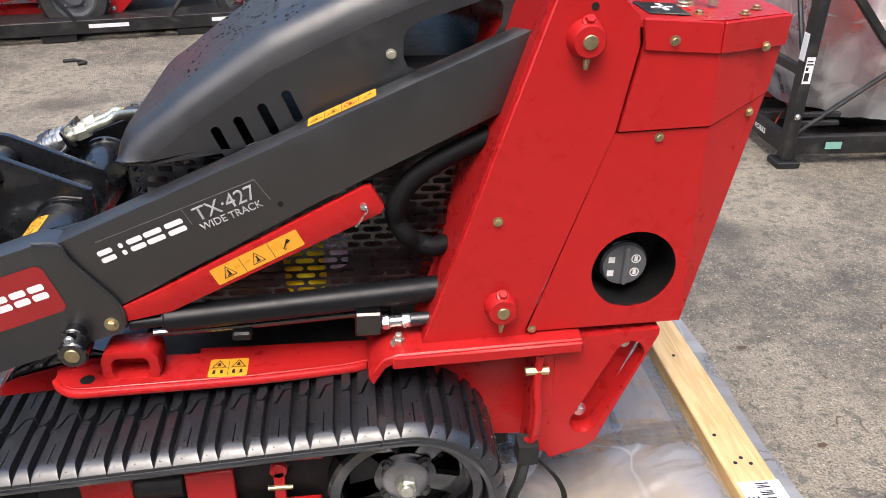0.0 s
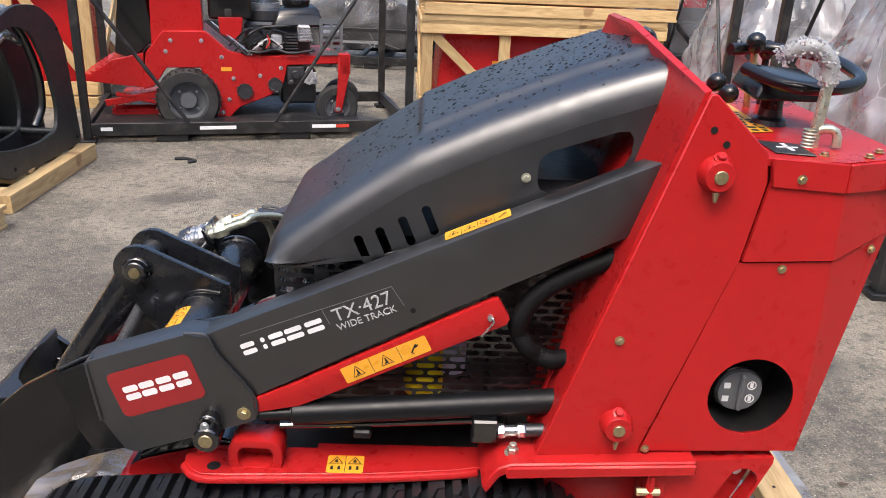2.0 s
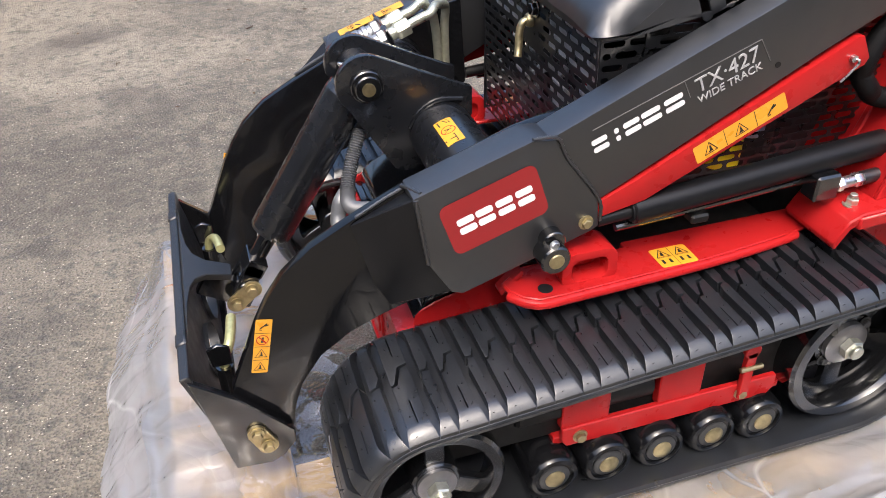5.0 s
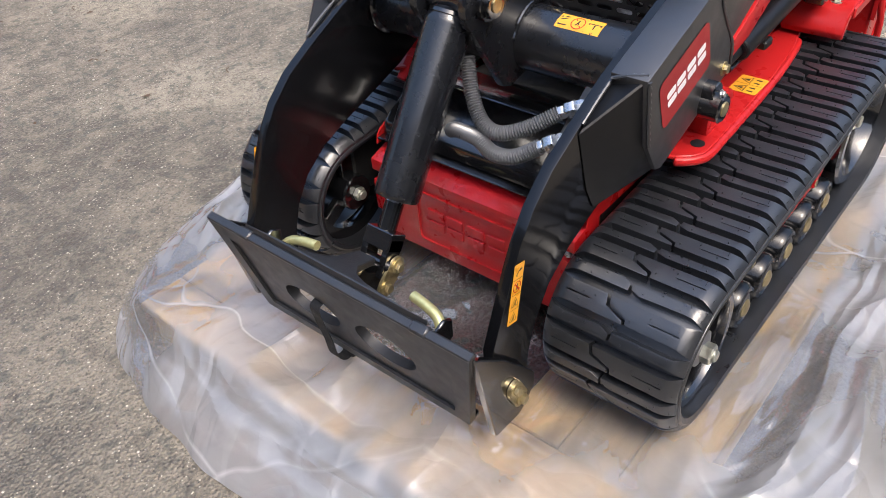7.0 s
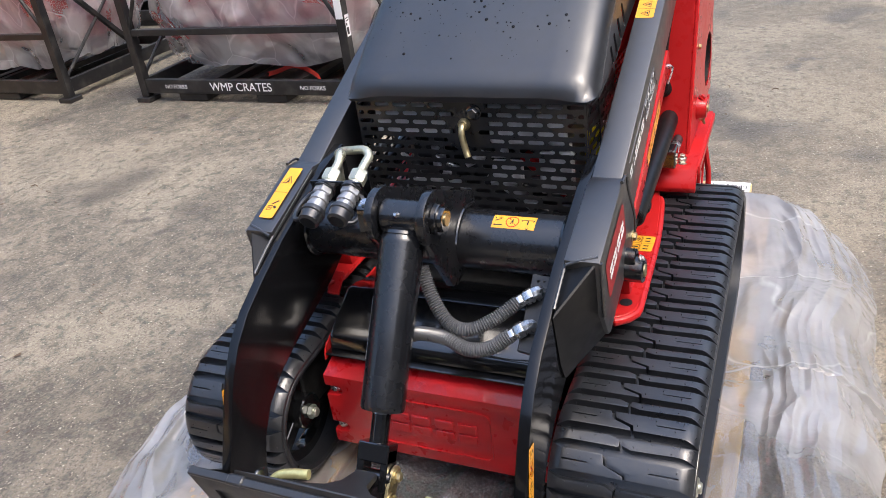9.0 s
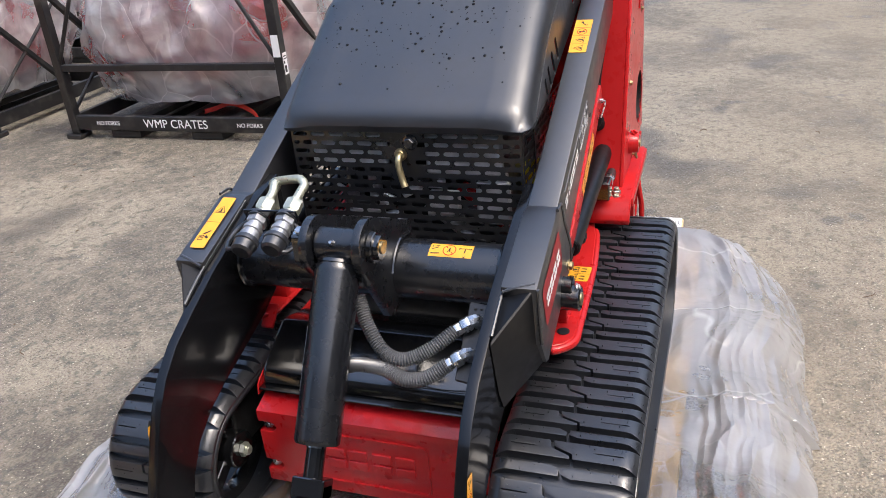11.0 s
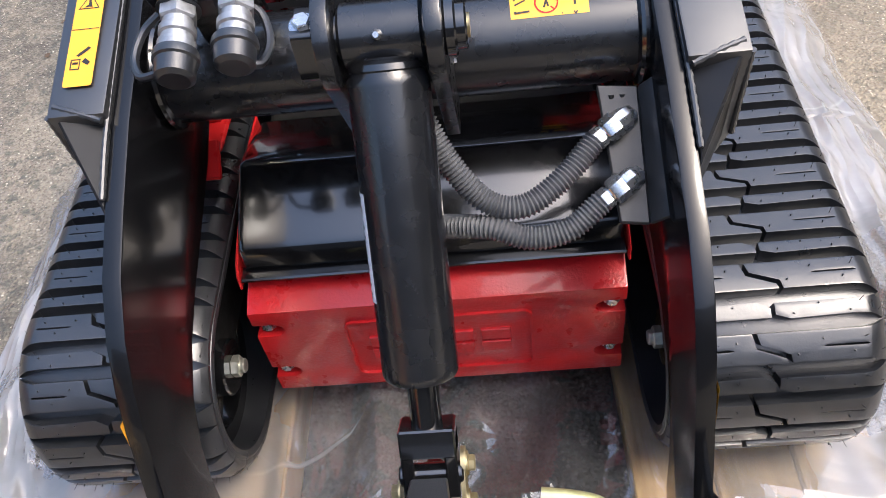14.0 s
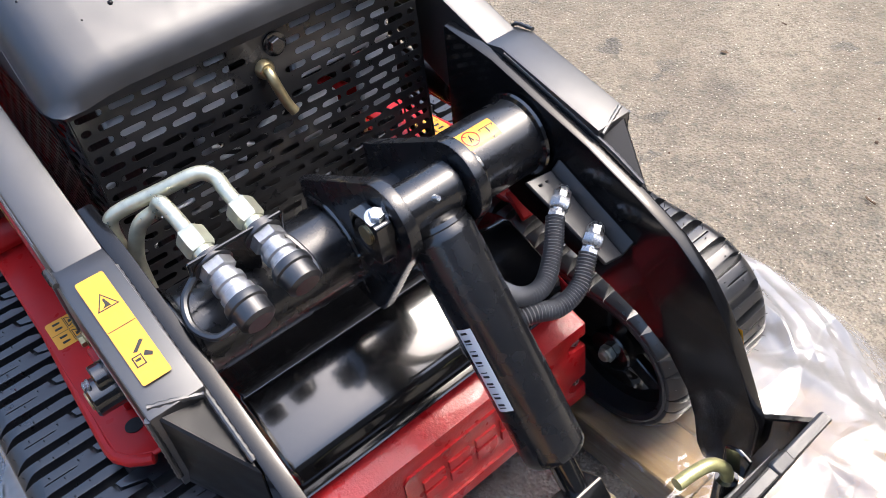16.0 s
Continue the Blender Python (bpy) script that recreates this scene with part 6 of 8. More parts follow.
# hood
HX = [-0.074, -0.071, -0.062, -0.045, -0.02, 0.02, 0.06, 0.10, 0.14, 0.18, 0.198, 0.205, 0.210, 0.215, 0.220, 0.226, 0.245, 0.28, 0.34, 0.42, 0.50, 0.58, 0.640]
def hood_top(x):
    return float(np.interp(x, (-0.074, -0.071, -0.062, -0.045, -0.02, 0.05, 0.20, 0.34, 0.50, 0.64), (0.904, 0.922, 0.938, 0.952, 0.968, 1.022, 1.122, 1.187, 1.250, 1.297)))
def hood_low(x):
    return float(np.interp(x, (-0.074, 0.0, 0.24, 0.64), (0.893, 0.898, 0.985, 1.110)))
def bump(x, y):
    a = min(1, max(0, (x - 0.203) / 0.013))
    b = min(1, max(0, (0.197 - abs(y)) / 0.040))
    return 0.018 * a * a * (3 - 2 * a) * b * b * (3 - 2 * b)
YS = [0.272, 0.268, 0.258, 0.244, 0.228, 0.212, 0.198, 0.188, 0.183, 0.179, 0.175, 0.171, 0.166, 0.155, 0.10, 0.05]
DROP = [0.075, 0.045, 0.022, 0.010, 0.0045, 0.002, 0.001, 0, 0, 0, 0, 0, 0, 0, 0, 0]
hd = Mesh()
cols = [(-y, d) for y, d in zip(YS, DROP)] + [(0.0, 0.0)] + [(y, d) for y, d in reversed(list(zip(YS, DROP)))]
vs = []
for x in HX:
    k = float(np.interp(x, (-0.074, -0.055, 0.0, 0.16), (0.985, 1.035, 1.035, 1.01)))
    lim = max(0.0, hood_top(x) - hood_low(x) - 0.004)
    vs += [(x, y * k, hood_top(x) - min(d, lim) + bump(x, y)) for y, d in cols]
nc = len(cols)
hd.add(vs, [(i * nc + j, i * nc + j + 1, (i + 1) * nc + j + 1, (i + 1) * nc + j) for i in range(len(HX) - 1) for j in range(nc - 1)])
# rounded nose
nose = []
for j, (y, d) in enumerate(cols):
    nose.append((-0.070, y * 0.975, 0.890))
hd.add(vs[:nc] + nose, [(j, j + 1, nc + j + 1, nc + j) for j in range(nc - 1)])
hood = part("hood", hd, HOOD, loader, "black moulded hood with a raised centre panel and rain drops", smooth=50)
for s in (-1, 1):
    hx = [x for x in HX if x > -0.07]
    top = [(x, hood_top(x) - 0.070 if hood_top(x) - 0.075 > hood_low(x) else hood_low(x) + 0.002) for x in hx]
    low = [(x, hood_low(x) - (0.03 if x > 0.1 else 0.005)) for x in hx]
    outer = [(-0.069, 0.8925)] + low[::2] + [low[-1]] + list(reversed(top))
    holes = []
    for x0, z0 in ((0.095, 0.944), (0.134, 0.961), (0.176, 0.983), (0.218, 1.005)):
        sl = [(x0 + 0.008 + 0.009 * math.cos(t), z0 + 0.006 + 0.009 * math.sin(t)) for t in (math.pi * i / 6 for i in range(7))]
        sl += [(x0 + 0.024 + 0.009 * math.cos(t), z0 - 0.032 + 0.009 * math.sin(t)) for t in (math.pi + math.pi * i / 6 for i in range(7))]
        holes.append(sl)
    holes.append([(0.424, 1.103), (0.430, 1.118), (0.445, 1.129), (0.560, 1.168), (0.580, 1.170), (0.589, 1.158), (0.588, 1.130), (0.576, 1.106), (0.55, 1.090), (0.445, 1.052), (0.430, 1.058), (0.424, 1.072)])

    def side_at(u, v, s=s):
        k = float(np.interp(u, (-0.074, -0.055, 0.0, 0.16), (0.985, 1.035, 1.035, 1.01)))
        return (u, s * (0.272 * k + 0.05 * max(0, (hood_top(u) - 0.07 - v))), v)
    part("hood_side", Mesh().holed(outer, holes, side_at, (0, -s * 0.004, 0)), HOOD, hood, "black hood side with slots and a large opening", smooth=40)
    for x, z in ((0.403, 1.080), (0.606, 1.117)):
        part("hood_bolt", Mesh().bolt((x, s * 0.279, z), (0, s, 0), 0.0060), OLIVE, hood)
# engine and grille under the hood
eng = Mesh().box(0.02, 0.40, -0.19, 0.19, 0.50, 0.80)
eng.cyl((0.16, 0, 0.80), (0.16, 0, 0.90), 0.14, n=28)
part("engine", eng, BAY, loader, "black engine behind the grille", bevel=0.02)
part("engine_cover", Mesh().box(0.35, 0.60, -0.2, 0.2, 0.50, 1.05), BAY, loader, bevel=0.02)
for x, y0, y1, z0, z1 in ((-0.044, -0.215, -0.045, 0.790, 0.880), (-0.044, 0.045, 0.225, 0.800, 0.880), (-0.036, -0.225, -0.150, 0.672, 0.770), (-0.034, -0.110, -0.040, 0.690, 0.745)):
    part("shroud_plate", Mesh().box(x, x + 0.018, y0, y1, z0, z1), SHROUD, loader, "pale shroud behind the grille", bevel=0.004)
rng = random.Random(31)
for k in range(44):
    y, z = rng.uniform(-0.23, 0.23), rng.uniform(0.60, 0.81)
    mt = (ENGINE, ENGINE, ALLOY, STEEL, BAY, ZINC, ENGINE, SHROUD)[k % 8]
    L = rng.uniform(0.02, 0.07)
    if k % 3:
        a = rng.uniform(-0.6, 0.6)
        part("engine_pipe", Mesh().cyl((-0.02, y, z), (-0.02 + rng.uniform(-0.01, 0.02), y + L * math.cos(a), z + L * math.sin(a)), rng.uniform(0.004, 0.011), n=10), mt, loader)
    else:
        part("engine_bracket", Mesh().box(-0.028, -0.012, y, y + L, z, z + rng.uniform(0.008, 0.03)), mt, loader, bevel=0.002)
part("oil_filter", Mesh().rev((0.232, -0.222, 0.662), (0, 0, 1), [(0.02, -0.060), (0.040, -0.055), (0.043, 0.045), (0.03, 0.058)], 24), YELLOW_FILTER, loader, "yellow oil filter")
part("fuel_filter", Mesh().rev((0.290, -0.225, 0.686), (0, 0, 1), [(0.012, -0.035), (0.026, -0.03), (0.028, 0.025), (0.018, 0.033)], 20), LILAC, loader, "pale lilac filter")
for p, q, mt in (((0.0, 0.10, 0.62), (0.0, 0.10, 0.78), ALLOY), ((0.01, -0.12, 0.62), (0.01, -0.02, 0.70), ALLOY), ((0.0, -0.2, 0.66), (0.02, -0.1, 0.74), RED), ((0.0, 0.18, 0.60), (0.0, 0.16, 0.72), STEEL)):
    part("engine_pipe", Mesh().cyl(p, q, 0.016, n=12), mt, loader)


def grille(name, place, w, h, label, nx, nz, slot_h, bridge, solid=None):
    """A punched sheet: staggered rows of round-ended slots."""
    pz, px = h / nz, w / nx
    r = slot_h / 2
    holes = []
    for j in range(nz):
        v = (j + 0.5) * pz
        for i in range(-1, nx + 1):
            u = (i + (1.0 if j % 2 else 0.5)) * px
            a, b = max(0.004, u - px / 2 + bridge / 2), min(w - 0.004, u + px / 2 - bridge / 2)
            if b - a < slot_h * 1.3 or (solid and solid(u, v)):
                continue
            holes.append([(b - r + r * math.cos(t), v + r * math.sin(t)) for t in (-math.pi / 2 + math.pi * k / 4 for k in range(5))] + [(a + r + r * math.cos(t), v + r * math.sin(t)) for t in (math.pi / 2 + math.pi * k / 4 for k in range(5))])
    d = Vector(place(0, 0, 0.0016)) - Vector(place(0, 0, 0))
    return part(name, Mesh().holed([(0, 0), (w, 0), (w, h), (0, h)], holes, lambda u, v: place(u, v, 0), d), GRILLE, loader, label, smooth=0)


grille("front_grille", lambda u, v, t: (-0.058 + 0.03 * (0.885 - (0.550 + v)) + t, 0.262 - u, 0.550 + v), 0.524, 0.340, "black punched sheet grille with staggered slots", 12, 17, 0.0100, 0.0082, lambda u, v: abs(u - 0.265) < 0.030 and v > 0.23)
for s in (-1, 1):
    grille("corner_grille", lambda u, v, t, s=s: (-0.054 + u, s * (0.264 + u * 0.05) - s * t, 0.550 + v), 0.09, 0.340, "black punched corner grille", 2, 17, 0.0112, 0.007)
    grille("side_grille", lambda u, v, t, s=s: (0.02 + u, s * 0.272 - s * t, 0.60 + v), 0.56, 0.30, "black punched side grille", 13, 19, 0.0112, 0.0065)
    part("side_frame", Mesh().prism([(0.44, 0.58), (0.54, 0.58), (0.66, 0.98), (0.58, 0.98)], s * 0.285, s * 0.300), RED, loader, "red slanting frame member", bevel=0.003)
part("grille_bolt", Mesh().bolt((-0.058, -0.020, 0.866), (-1, 0, 0), 0.012), BLACK, loader)
hk = Mesh().sweep([(-0.056, 0.004, 0.838), (-0.072, 0.004, 0.836), (-0.080, 0.003, 0.820), (-0.084, -0.004, 0.790), (-0.088, -0.010, 0.775)], 0.0075, 12, step=0.004)
hk.rev((-0.056, 0.004, 0.838), (-1, 0, 0), [(0.014, 0), (0.014, 0.006), (0.010, 0.012)], 18)
part("hood_latch", hk, GOLD, loader, "brass-coloured hood latch hook")

# controls on the console
def console_z(x):
    return 1.162
decal = Mesh().add([(x, y, 1.1620) for x, y in ((0.808, 0.08), (0.803, -0.215), (0.872, -0.195), (0.882, 0.09))], [(0, 1, 2, 3)])
lbl = part("console_label", decal, YELLOW, loader, "large yellow instruction label", smooth=0)
for k in range(11):
    y = 0.06 - k * 0.024
    for x0, x1 in ((0.812, 0.828), (0.833, 0.850), (0.855, 0.868)):
        part("label_print", Mesh().box(x0, x1 - 0.004 * (k % 3), y - 0.014, y, 1.1622, 1.1625), INK, lbl, smooth=0)
dk = Mesh().slab([(0.808, -0.276), (0.873, -0.296), (0.870, -0.378), (0.807, -0.362)], 1.1605, 1.1635)
part("lever_plate", dk, GREY_PLATE, loader, "dark plate with a white lever symbol", bevel=0.001)
part("lever_symbol", Mesh().box(0.822, 0.858, -0.330, -0.324, 1.1637, 1.1647).box(0.838, 0.845, -0.350, -0.300, 1.1637, 1.1647), WHITE, loader)
def lever(x0, y0, x1, y1, z1, rod_mat, ball, name="control_lever"):
    z0 = 1.160
    lv = part(name, Mesh().cyl((x0, y0, z0), (x1, y1, z1), 0.0075, n=12), rod_mat, loader, "control lever with a black ball knob")
    part("knob", Mesh().rev((x1, y1, z1), (Vector((x1, y1, z1)) - Vector((x0, y0, z0))), [(ball * 0.5, -0.022), (ball * 0.86, -0.013), (ball, 0), (ball * 0.86, ball * 0.55), (ball * 0.5, ball * 0.88), (0.003, ball)], 24), SMALL_BLACK, lv)
    return lv
lever(0.765, -0.02, 0.806, -0.115, 1.216, SMALL_BLACK, 0.0185)
lever(0.760, 0.04, 0.797, -0.065, 1.230, SMALL_BLACK, 0.0185)
lever(0.915, 0.06, 0.908, 0.05, 1.298, GOLD, 0.0205)
lever(0.96, 0.10, 0.955, 0.10, 1.280, SMALL_BLACK, 0.0185)
hb = Mesh().sweep([(0.828, -0.12, 1.266), (0.855, -0.20, 1.255), (0.90, -0.23, 1.25), (0.98, -0.215, 1.252), (1.03, -0.16, 1.262), (1.04, -0.05, 1.275), (1.02, 0.04, 1.280), (0.95, 0.09, 1.282), (0.86, 0.06, 1.280)], 0.0125, 14)
hbar = part("handle_loop", hb, SMALL_BLACK, loader, "glossy black traction control loop")
part("handle_pod", Mesh().loft([(0.83, -0.18, 1.215), (0.98, -0.18, 1.215), (0.98, -0.04, 1.225), (0.83, -0.04, 1.225)], [(0.845, -0.17, 1.255), (0.965, -0.17, 1.250), (0.965, -0.05, 1.262), (0.845, -0.05, 1.268)]), SMALL_BLACK, hbar, bevel=0.01, segments=3)
part("handle_post", Mesh().cyl((0.895, -0.11, 1.150), (0.895, -0.11, 1.22), 0.022, n=16), SMALL_BLACK, hbar)
part("post_boot", Mesh().rev((0.895, -0.11, 1.160), (0, 0, 1), [(0.034, 0), (0.032, 0.010), (0.024, 0.016), (0.022, 0.03)], 20), RUBBER, hbar)
pk = Mesh().sweep([(0.898, -0.297, 1.160), (0.900, -0.296, 1.20), (0.906, -0.290, 1.25), (0.908, -0.286, 1.300)], 0.0100, 14)
pk.sweep([(0.902, -0.300, 1.190), (0.918, -0.304, 1.194), (0.932, -0.308, 1.186), (0.934, -0.310, 1.163)], 0.008, 12)
brake = part("brake_lever", pk, OLIVE, loader, "olive zinc parking brake lever wrapped in bubble film")
part("spring", Mesh().sweep([(0.890, -0.297, 1.160), (0.890, -0.297, 1.19)], 0.013, 12, step=0.003, ribs=0.003), OLIVE, brake)
rng = random.Random(5)
wr = Mesh().sweep([(0.908, -0.286, 1.272), (0.905, -0.284, 1.305), (0.886, -0.276, 1.325), (0.858, -0.266, 1.324), (0.838, -0.258, 1.312)], 0.0150, 14, step=0.008)
core = smooth_line([(0.908, -0.286, 1.268), (0.905, -0.284, 1.305), (0.886, -0.276, 1.325), (0.858, -0.266, 1.324), (0.836, -0.257, 1.310)], 0.002)
for i in range(620):
    c = core[rng.randrange(len(core))]
    d = Vector((rng.gauss(0, 1), rng.gauss(0, 1), rng.gauss(0, 1))).normalized()
    p = c + d * (0.013 + 0.006 * rng.random())
    wr.rev(p - d * 0.003, d, [(0.0030, 0), (0.0022, 0.003), (0.0006, 0.0050)], 5)
part("bubble_wrap", wr, WRAP, brake, "clear bubble wrap round the lever end")
for x, y in ((1.002, -0.327), (0.965, -0.365), (0.889, -0.364)):
    part("console_screw", Mesh().bolt((x, y, 1.160), (0, 0, 1), 0.006), GOLD, loader)
part("console_gauge", Mesh().loft([(0.665, -0.02, 1.27), (0.70, -0.02, 1.262), (0.70, 0.05, 1.262), (0.665, 0.05, 1.27)], [(0.66, -0.015, 1.325), (0.675, -0.015, 1.318), (0.675, 0.045, 1.318), (0.66, 0.045, 1.325)]), SMALL_BLACK, loader, bevel=0.006)

# rain drops on the hood
rng = random.Random(21)
dr = Mesh()
for i in range(1150):
    x = -0.02 + 0.64 * rng.random() ** (0.55 if i % 5 else 1.0)
    y = rng.uniform(-0.262, 0.262)
    r = 0.0010 + 0.0034 * rng.random() ** 3.2
    drop = float(np.interp(abs(y), YS[::-1], DROP[::-1]))
    z = hood_top(x) - drop + bump(x, y)
    n0 = Vector((-(hood_top(x + 0.01) - hood_top(x - 0.01)) / 0.02, -(float(np.interp(abs(y) - 0.004, YS[::-1], DROP[::-1])) - float(np.interp(abs(y) + 0.004, YS[::-1], DROP[::-1]))) / 0.008 * (1 if y > 0 else -1) * -1, 1)).normalized()
    if n0.z < 0.55:
        continue
    dr.rev(Vector((x, y, z)) - n0 * r * 0.1, n0, [(r, 0), (r * 0.92, r * 0.3), (r * 0.6, r * 0.55), (r * 0.1, r * 0.65)], 7)
tagged(part("rain_drops", dr, WATER, smooth=60), "clear rain drops on the black hood", "water drops", kind="stuff")

# ---- pallet and polythene under the loader ----
pallet = thing("wooden_pallet", (0.18, 0, 0), "pale pine shipping pallet under crumpled polythene", "pallet")


def plank(name, x0, x1, y0, y1, z0, z1, parent, mat=WOOD, label=""):
    """A board with its grain along its longer side."""
    mb = Mesh()
    along = (x1 - x0) >= (y1 - y0)
    L, W = (x1 - x0, y1 - y0) if along else (y1 - y0, x1 - x0)
    mb.box(-L / 2, L / 2, -W / 2, W / 2, -(z1 - z0) / 2, (z1 - z0) / 2)
    ob = new(name, mesh_data(name, mb, mat, 0.003))
    ob.parent = parent
    ob.matrix_parent_inverse = Matrix.Translation(-origin_of(parent))
    ob.matrix_basis = pose((x0 + x1) / 2, (y0 + y1) / 2, (z0 + z1) / 2, 0, 0, 0 if along else 90)
    return tagged(ob, label)


for x0, x1 in ((-0.855, -0.743), (-0.740, -0.630), (0.80, 0.94), (0.96, 1.10)):
    plank("cross_board", x0, x1, -0.60, 0.60, 0.094, 0.114, pallet, WOOD_WET)
for y in (-0.60, -0.484, -0.368, 0.258, 0.374, 0.490):
    plank("runner_board", -0.627, 0.797, y, y + 0.113, 0.094, 0.114, pallet, WOOD_WET)
for y in (-0.55, -0.31, 0.31, 0.55):
    plank("stringer", -0.84, 1.26, y - 0.045, y + 0.045, 0.0, 0.093, pallet, WOOD_WET)
beam = plank("rear_beam", 1.148, 1.252, -0.53, 0.62, 0.092, 0.134, pallet, WOOD, "pale pine rear beam with knots and a shipping label")
sl = Mesh().box(1.156, 1.252, -0.525, -0.375, 0.1345, 0.1352)
sl.box(1.2525, 1.2532, -0.525, -0.375, 0.095, 0.1352)
shl = part("shipping_label", sl, WHITE, pallet, "white shipping label with bar code")
bars = Mesh()
for k in range(26):
    if k % 4 != 2:
        y = -0.520 + k * 0.0054
        bars.box(1.195, 1.225, y, y + (0.0035 if k % 3 else 0.0018), 0.1354, 0.1358)
for k in range(3):
    bars.box(1.160 + k * 0.011, 1.165 + k * 0.011, -0.51, -0.42, 0.1354, 0.1358)
part("label_print", bars, INK, pallet, smooth=0)
for x, y in ((1.20, -0.30), (1.18, -0.315), (1.215, -0.32), (1.19, 0.10), (1.17, -0.22)):
    part("nail_hole", Mesh().cyl((x, y, 0.1342), (x, y, 0.1352), 0.005, n=10), DARK, pallet)


CREASES = [(a, f, 0.37 * k) for k, (a, f) in enumerate(((0.2, 5.0), (1.0, 7.5), (1.75, 6.0), (2.5, 9.0), (0.7, 13.0), (1.4, 16.0), (2.9, 11.0), (2.1, 21.0)))]


def crumple(p, stretch=0.0):
    """Flat facets between sharp creases that start and end: the sum of a few zigzags."""
    h = 0.0
    for k, (a, f, ph) in enumerate(CREASES):
        w = noise.noise(p * 1.9 + Vector((k * 3.7, 0, 0)))
        live = min(1.0, max(0.0, 0.35 + 1.6 * noise.noise(p * 1.5 + Vector((0, k * 5.1, 3)))))
        u = (p.x * math.cos(a + stretch) + p.y * math.sin(a + stretch)) * f + ph + 0.9 * w
        h += live * abs(u % 2 - 1) * 0.24 / f
    return h


def ease(v, a, b):
    v = min(1.0, max(0.0, (v - a) / (b - a)))
    return v * v * (3 - 2 * v)


def off_boards(x, y):
    """How far a place lies past the edge of the boards."""
    dx = max(0.0, -0.84 - x, x - 1.08)
    return math.hypot(dx, max(0.0, abs(y) - 0.60))


def film_edge(a):
    """How far the sheet reaches from its middle, by angle."""
    c, s = math.cos(a), math.sin(a)
    rx, ry = (1.18, 0.90) if c < 0 else (1.20, 0.92)
    r = (abs(c / rx) ** 4.2 + abs(s / ry) ** 4.2) ** (-1 / 4.2)
    return r * (1 + 0.035 * noise.noise(Vector((c * 2.3, s * 2.3, 4.0))) + 0.012 * noise.noise(Vector((c * 9, s * 9, 1.0))))


def film_height(x, y):
    """The sheet clings to the boards and rises into a soft roll round them, with long folds that follow its edge."""
    d = off_boards(x, y)
    p = Vector((x, y, 0.0))
    tt = min(1.0, math.hypot(x - 0.18, y) / film_edge(math.atan2(y, x - 0.18)))
    cr, wave = crumple(p), noise.noise(p * 2.1)
    mid = ease(0.32 - abs(y), 0.0, 0.10) * ease(0.9 - abs(x), 0.0, 0.3)
    cr = cr * (1 - mid) + 0.10 * mid * (1 - abs(noise.noise(Vector((x * 3.1 + y * 2.0, y * 5.0 - x, 2.0)))) * 2.2)
    pressed = ease(0.165 - abs(abs(y) - 0.415), 0.0, 0.045) * ease(0.66 - abs(x), 0.0, 0.06)
    top = 0.1175 + max(0.0, 0.42 * cr + 0.006 * wave - 0.009) * (1 - pressed) + 0.002 * pressed
    heap = ease(x, 0.72, 1.02) * (1 - ease(x, 1.07, 1.15)) * ease(-y, 0.12, 0.34) * (1 - ease(-y, 0.66, 0.84))
    if x > 1.04:
        top = min(top, 0.119 + 0.05 * heap) - 0.5 * max(0, x - 1.10)
    # folds that follow the edge, run together and part again
    a = math.atan2(y, x - 0.18)
    folds = 0.0
    for k, (n, amp, drift) in enumerate(((21.0, 0.020, 2.0), (37.0, 0.012, 3.0), (64.0, 0.006, 4.0))):
        w = noise.noise(Vector((math.cos(a) * 1.7, math.sin(a) * 1.7, k * 7.0))) * drift + noise.noise(p * 2.4 + Vector((0, 0, k * 3.0))) * 0.9
        live = min(1.0, max(0.0, 0.45 + 1.5 * noise.noise(Vector((x * 1.3, y * 1.3, 9.0 + k * 5)))))
        folds += amp * live * (1 - abs((tt * n + w) % 2 - 1)) ** 1.6
    skirt = 0.006 + (0.090 + 0.012 * wave + 0.36 * cr + 1.3 * folds) * (1 - tt ** 13) + 0.022 * ease(d, 0.02, 0.10) * (1 - ease(tt, 0.86, 1.0))
    k = ease(d, 0.0, 0.07)
    h = max(0.006, top * (1 - k) + skirt * k) + heap * (0.060 + 0.25 * cr) * (1 - tt ** 10)
    # it passes under the rear beam and lies flat behind it
    under = 0.20 - 0.105 * ease(x, 1.09, 1.14) - 0.08 * ease(x, 1.24, 1.30)
    return min(h, under + 0.2 * ease(abs(y), 0.62, 0.74))


fm = Mesh()
NA, NR = 760, 190
vs = []
for j in range(NR + 1):
    t = (j / NR) ** 0.62
    for i in range(NA):
        a = 2 * math.pi * i / NA
        r = film_edge(a) * t
        x, y = 0.18 + r * math.cos(a), r * math.sin(a)
        vs.append((x, y, film_height(x, y) if j < NR else 0.004))
fm.add(vs, [(j * NA + i, j * NA + (i + 1) % NA, (j + 1) * NA + (i + 1) % NA, (j + 1) * NA + i) for j in range(1, NR) for i in range(NA)] + [(0 + NA + i, NA + (i + 1) % NA, 0) for i in range(NA)])
sheet = part("polythene_sheet", fm, FILM, smooth=14)
lifted = sheet.data.attributes.new("lifted", "FLOAT", "POINT")
lifted.data.foreach_set("value", [0.45 * ease(off_boards(v.co.x, v.co.y), 0.02, 0.12) - 0.75 * ease(0.30 - abs(v.co.y), 0.0, 0.06) * ease(v.co.x, -0.72, -0.60) for v in sheet.data.vertices])
tagged(sheet, "crumpled milky polythene sheet draped over the pallet", "plastic sheet")

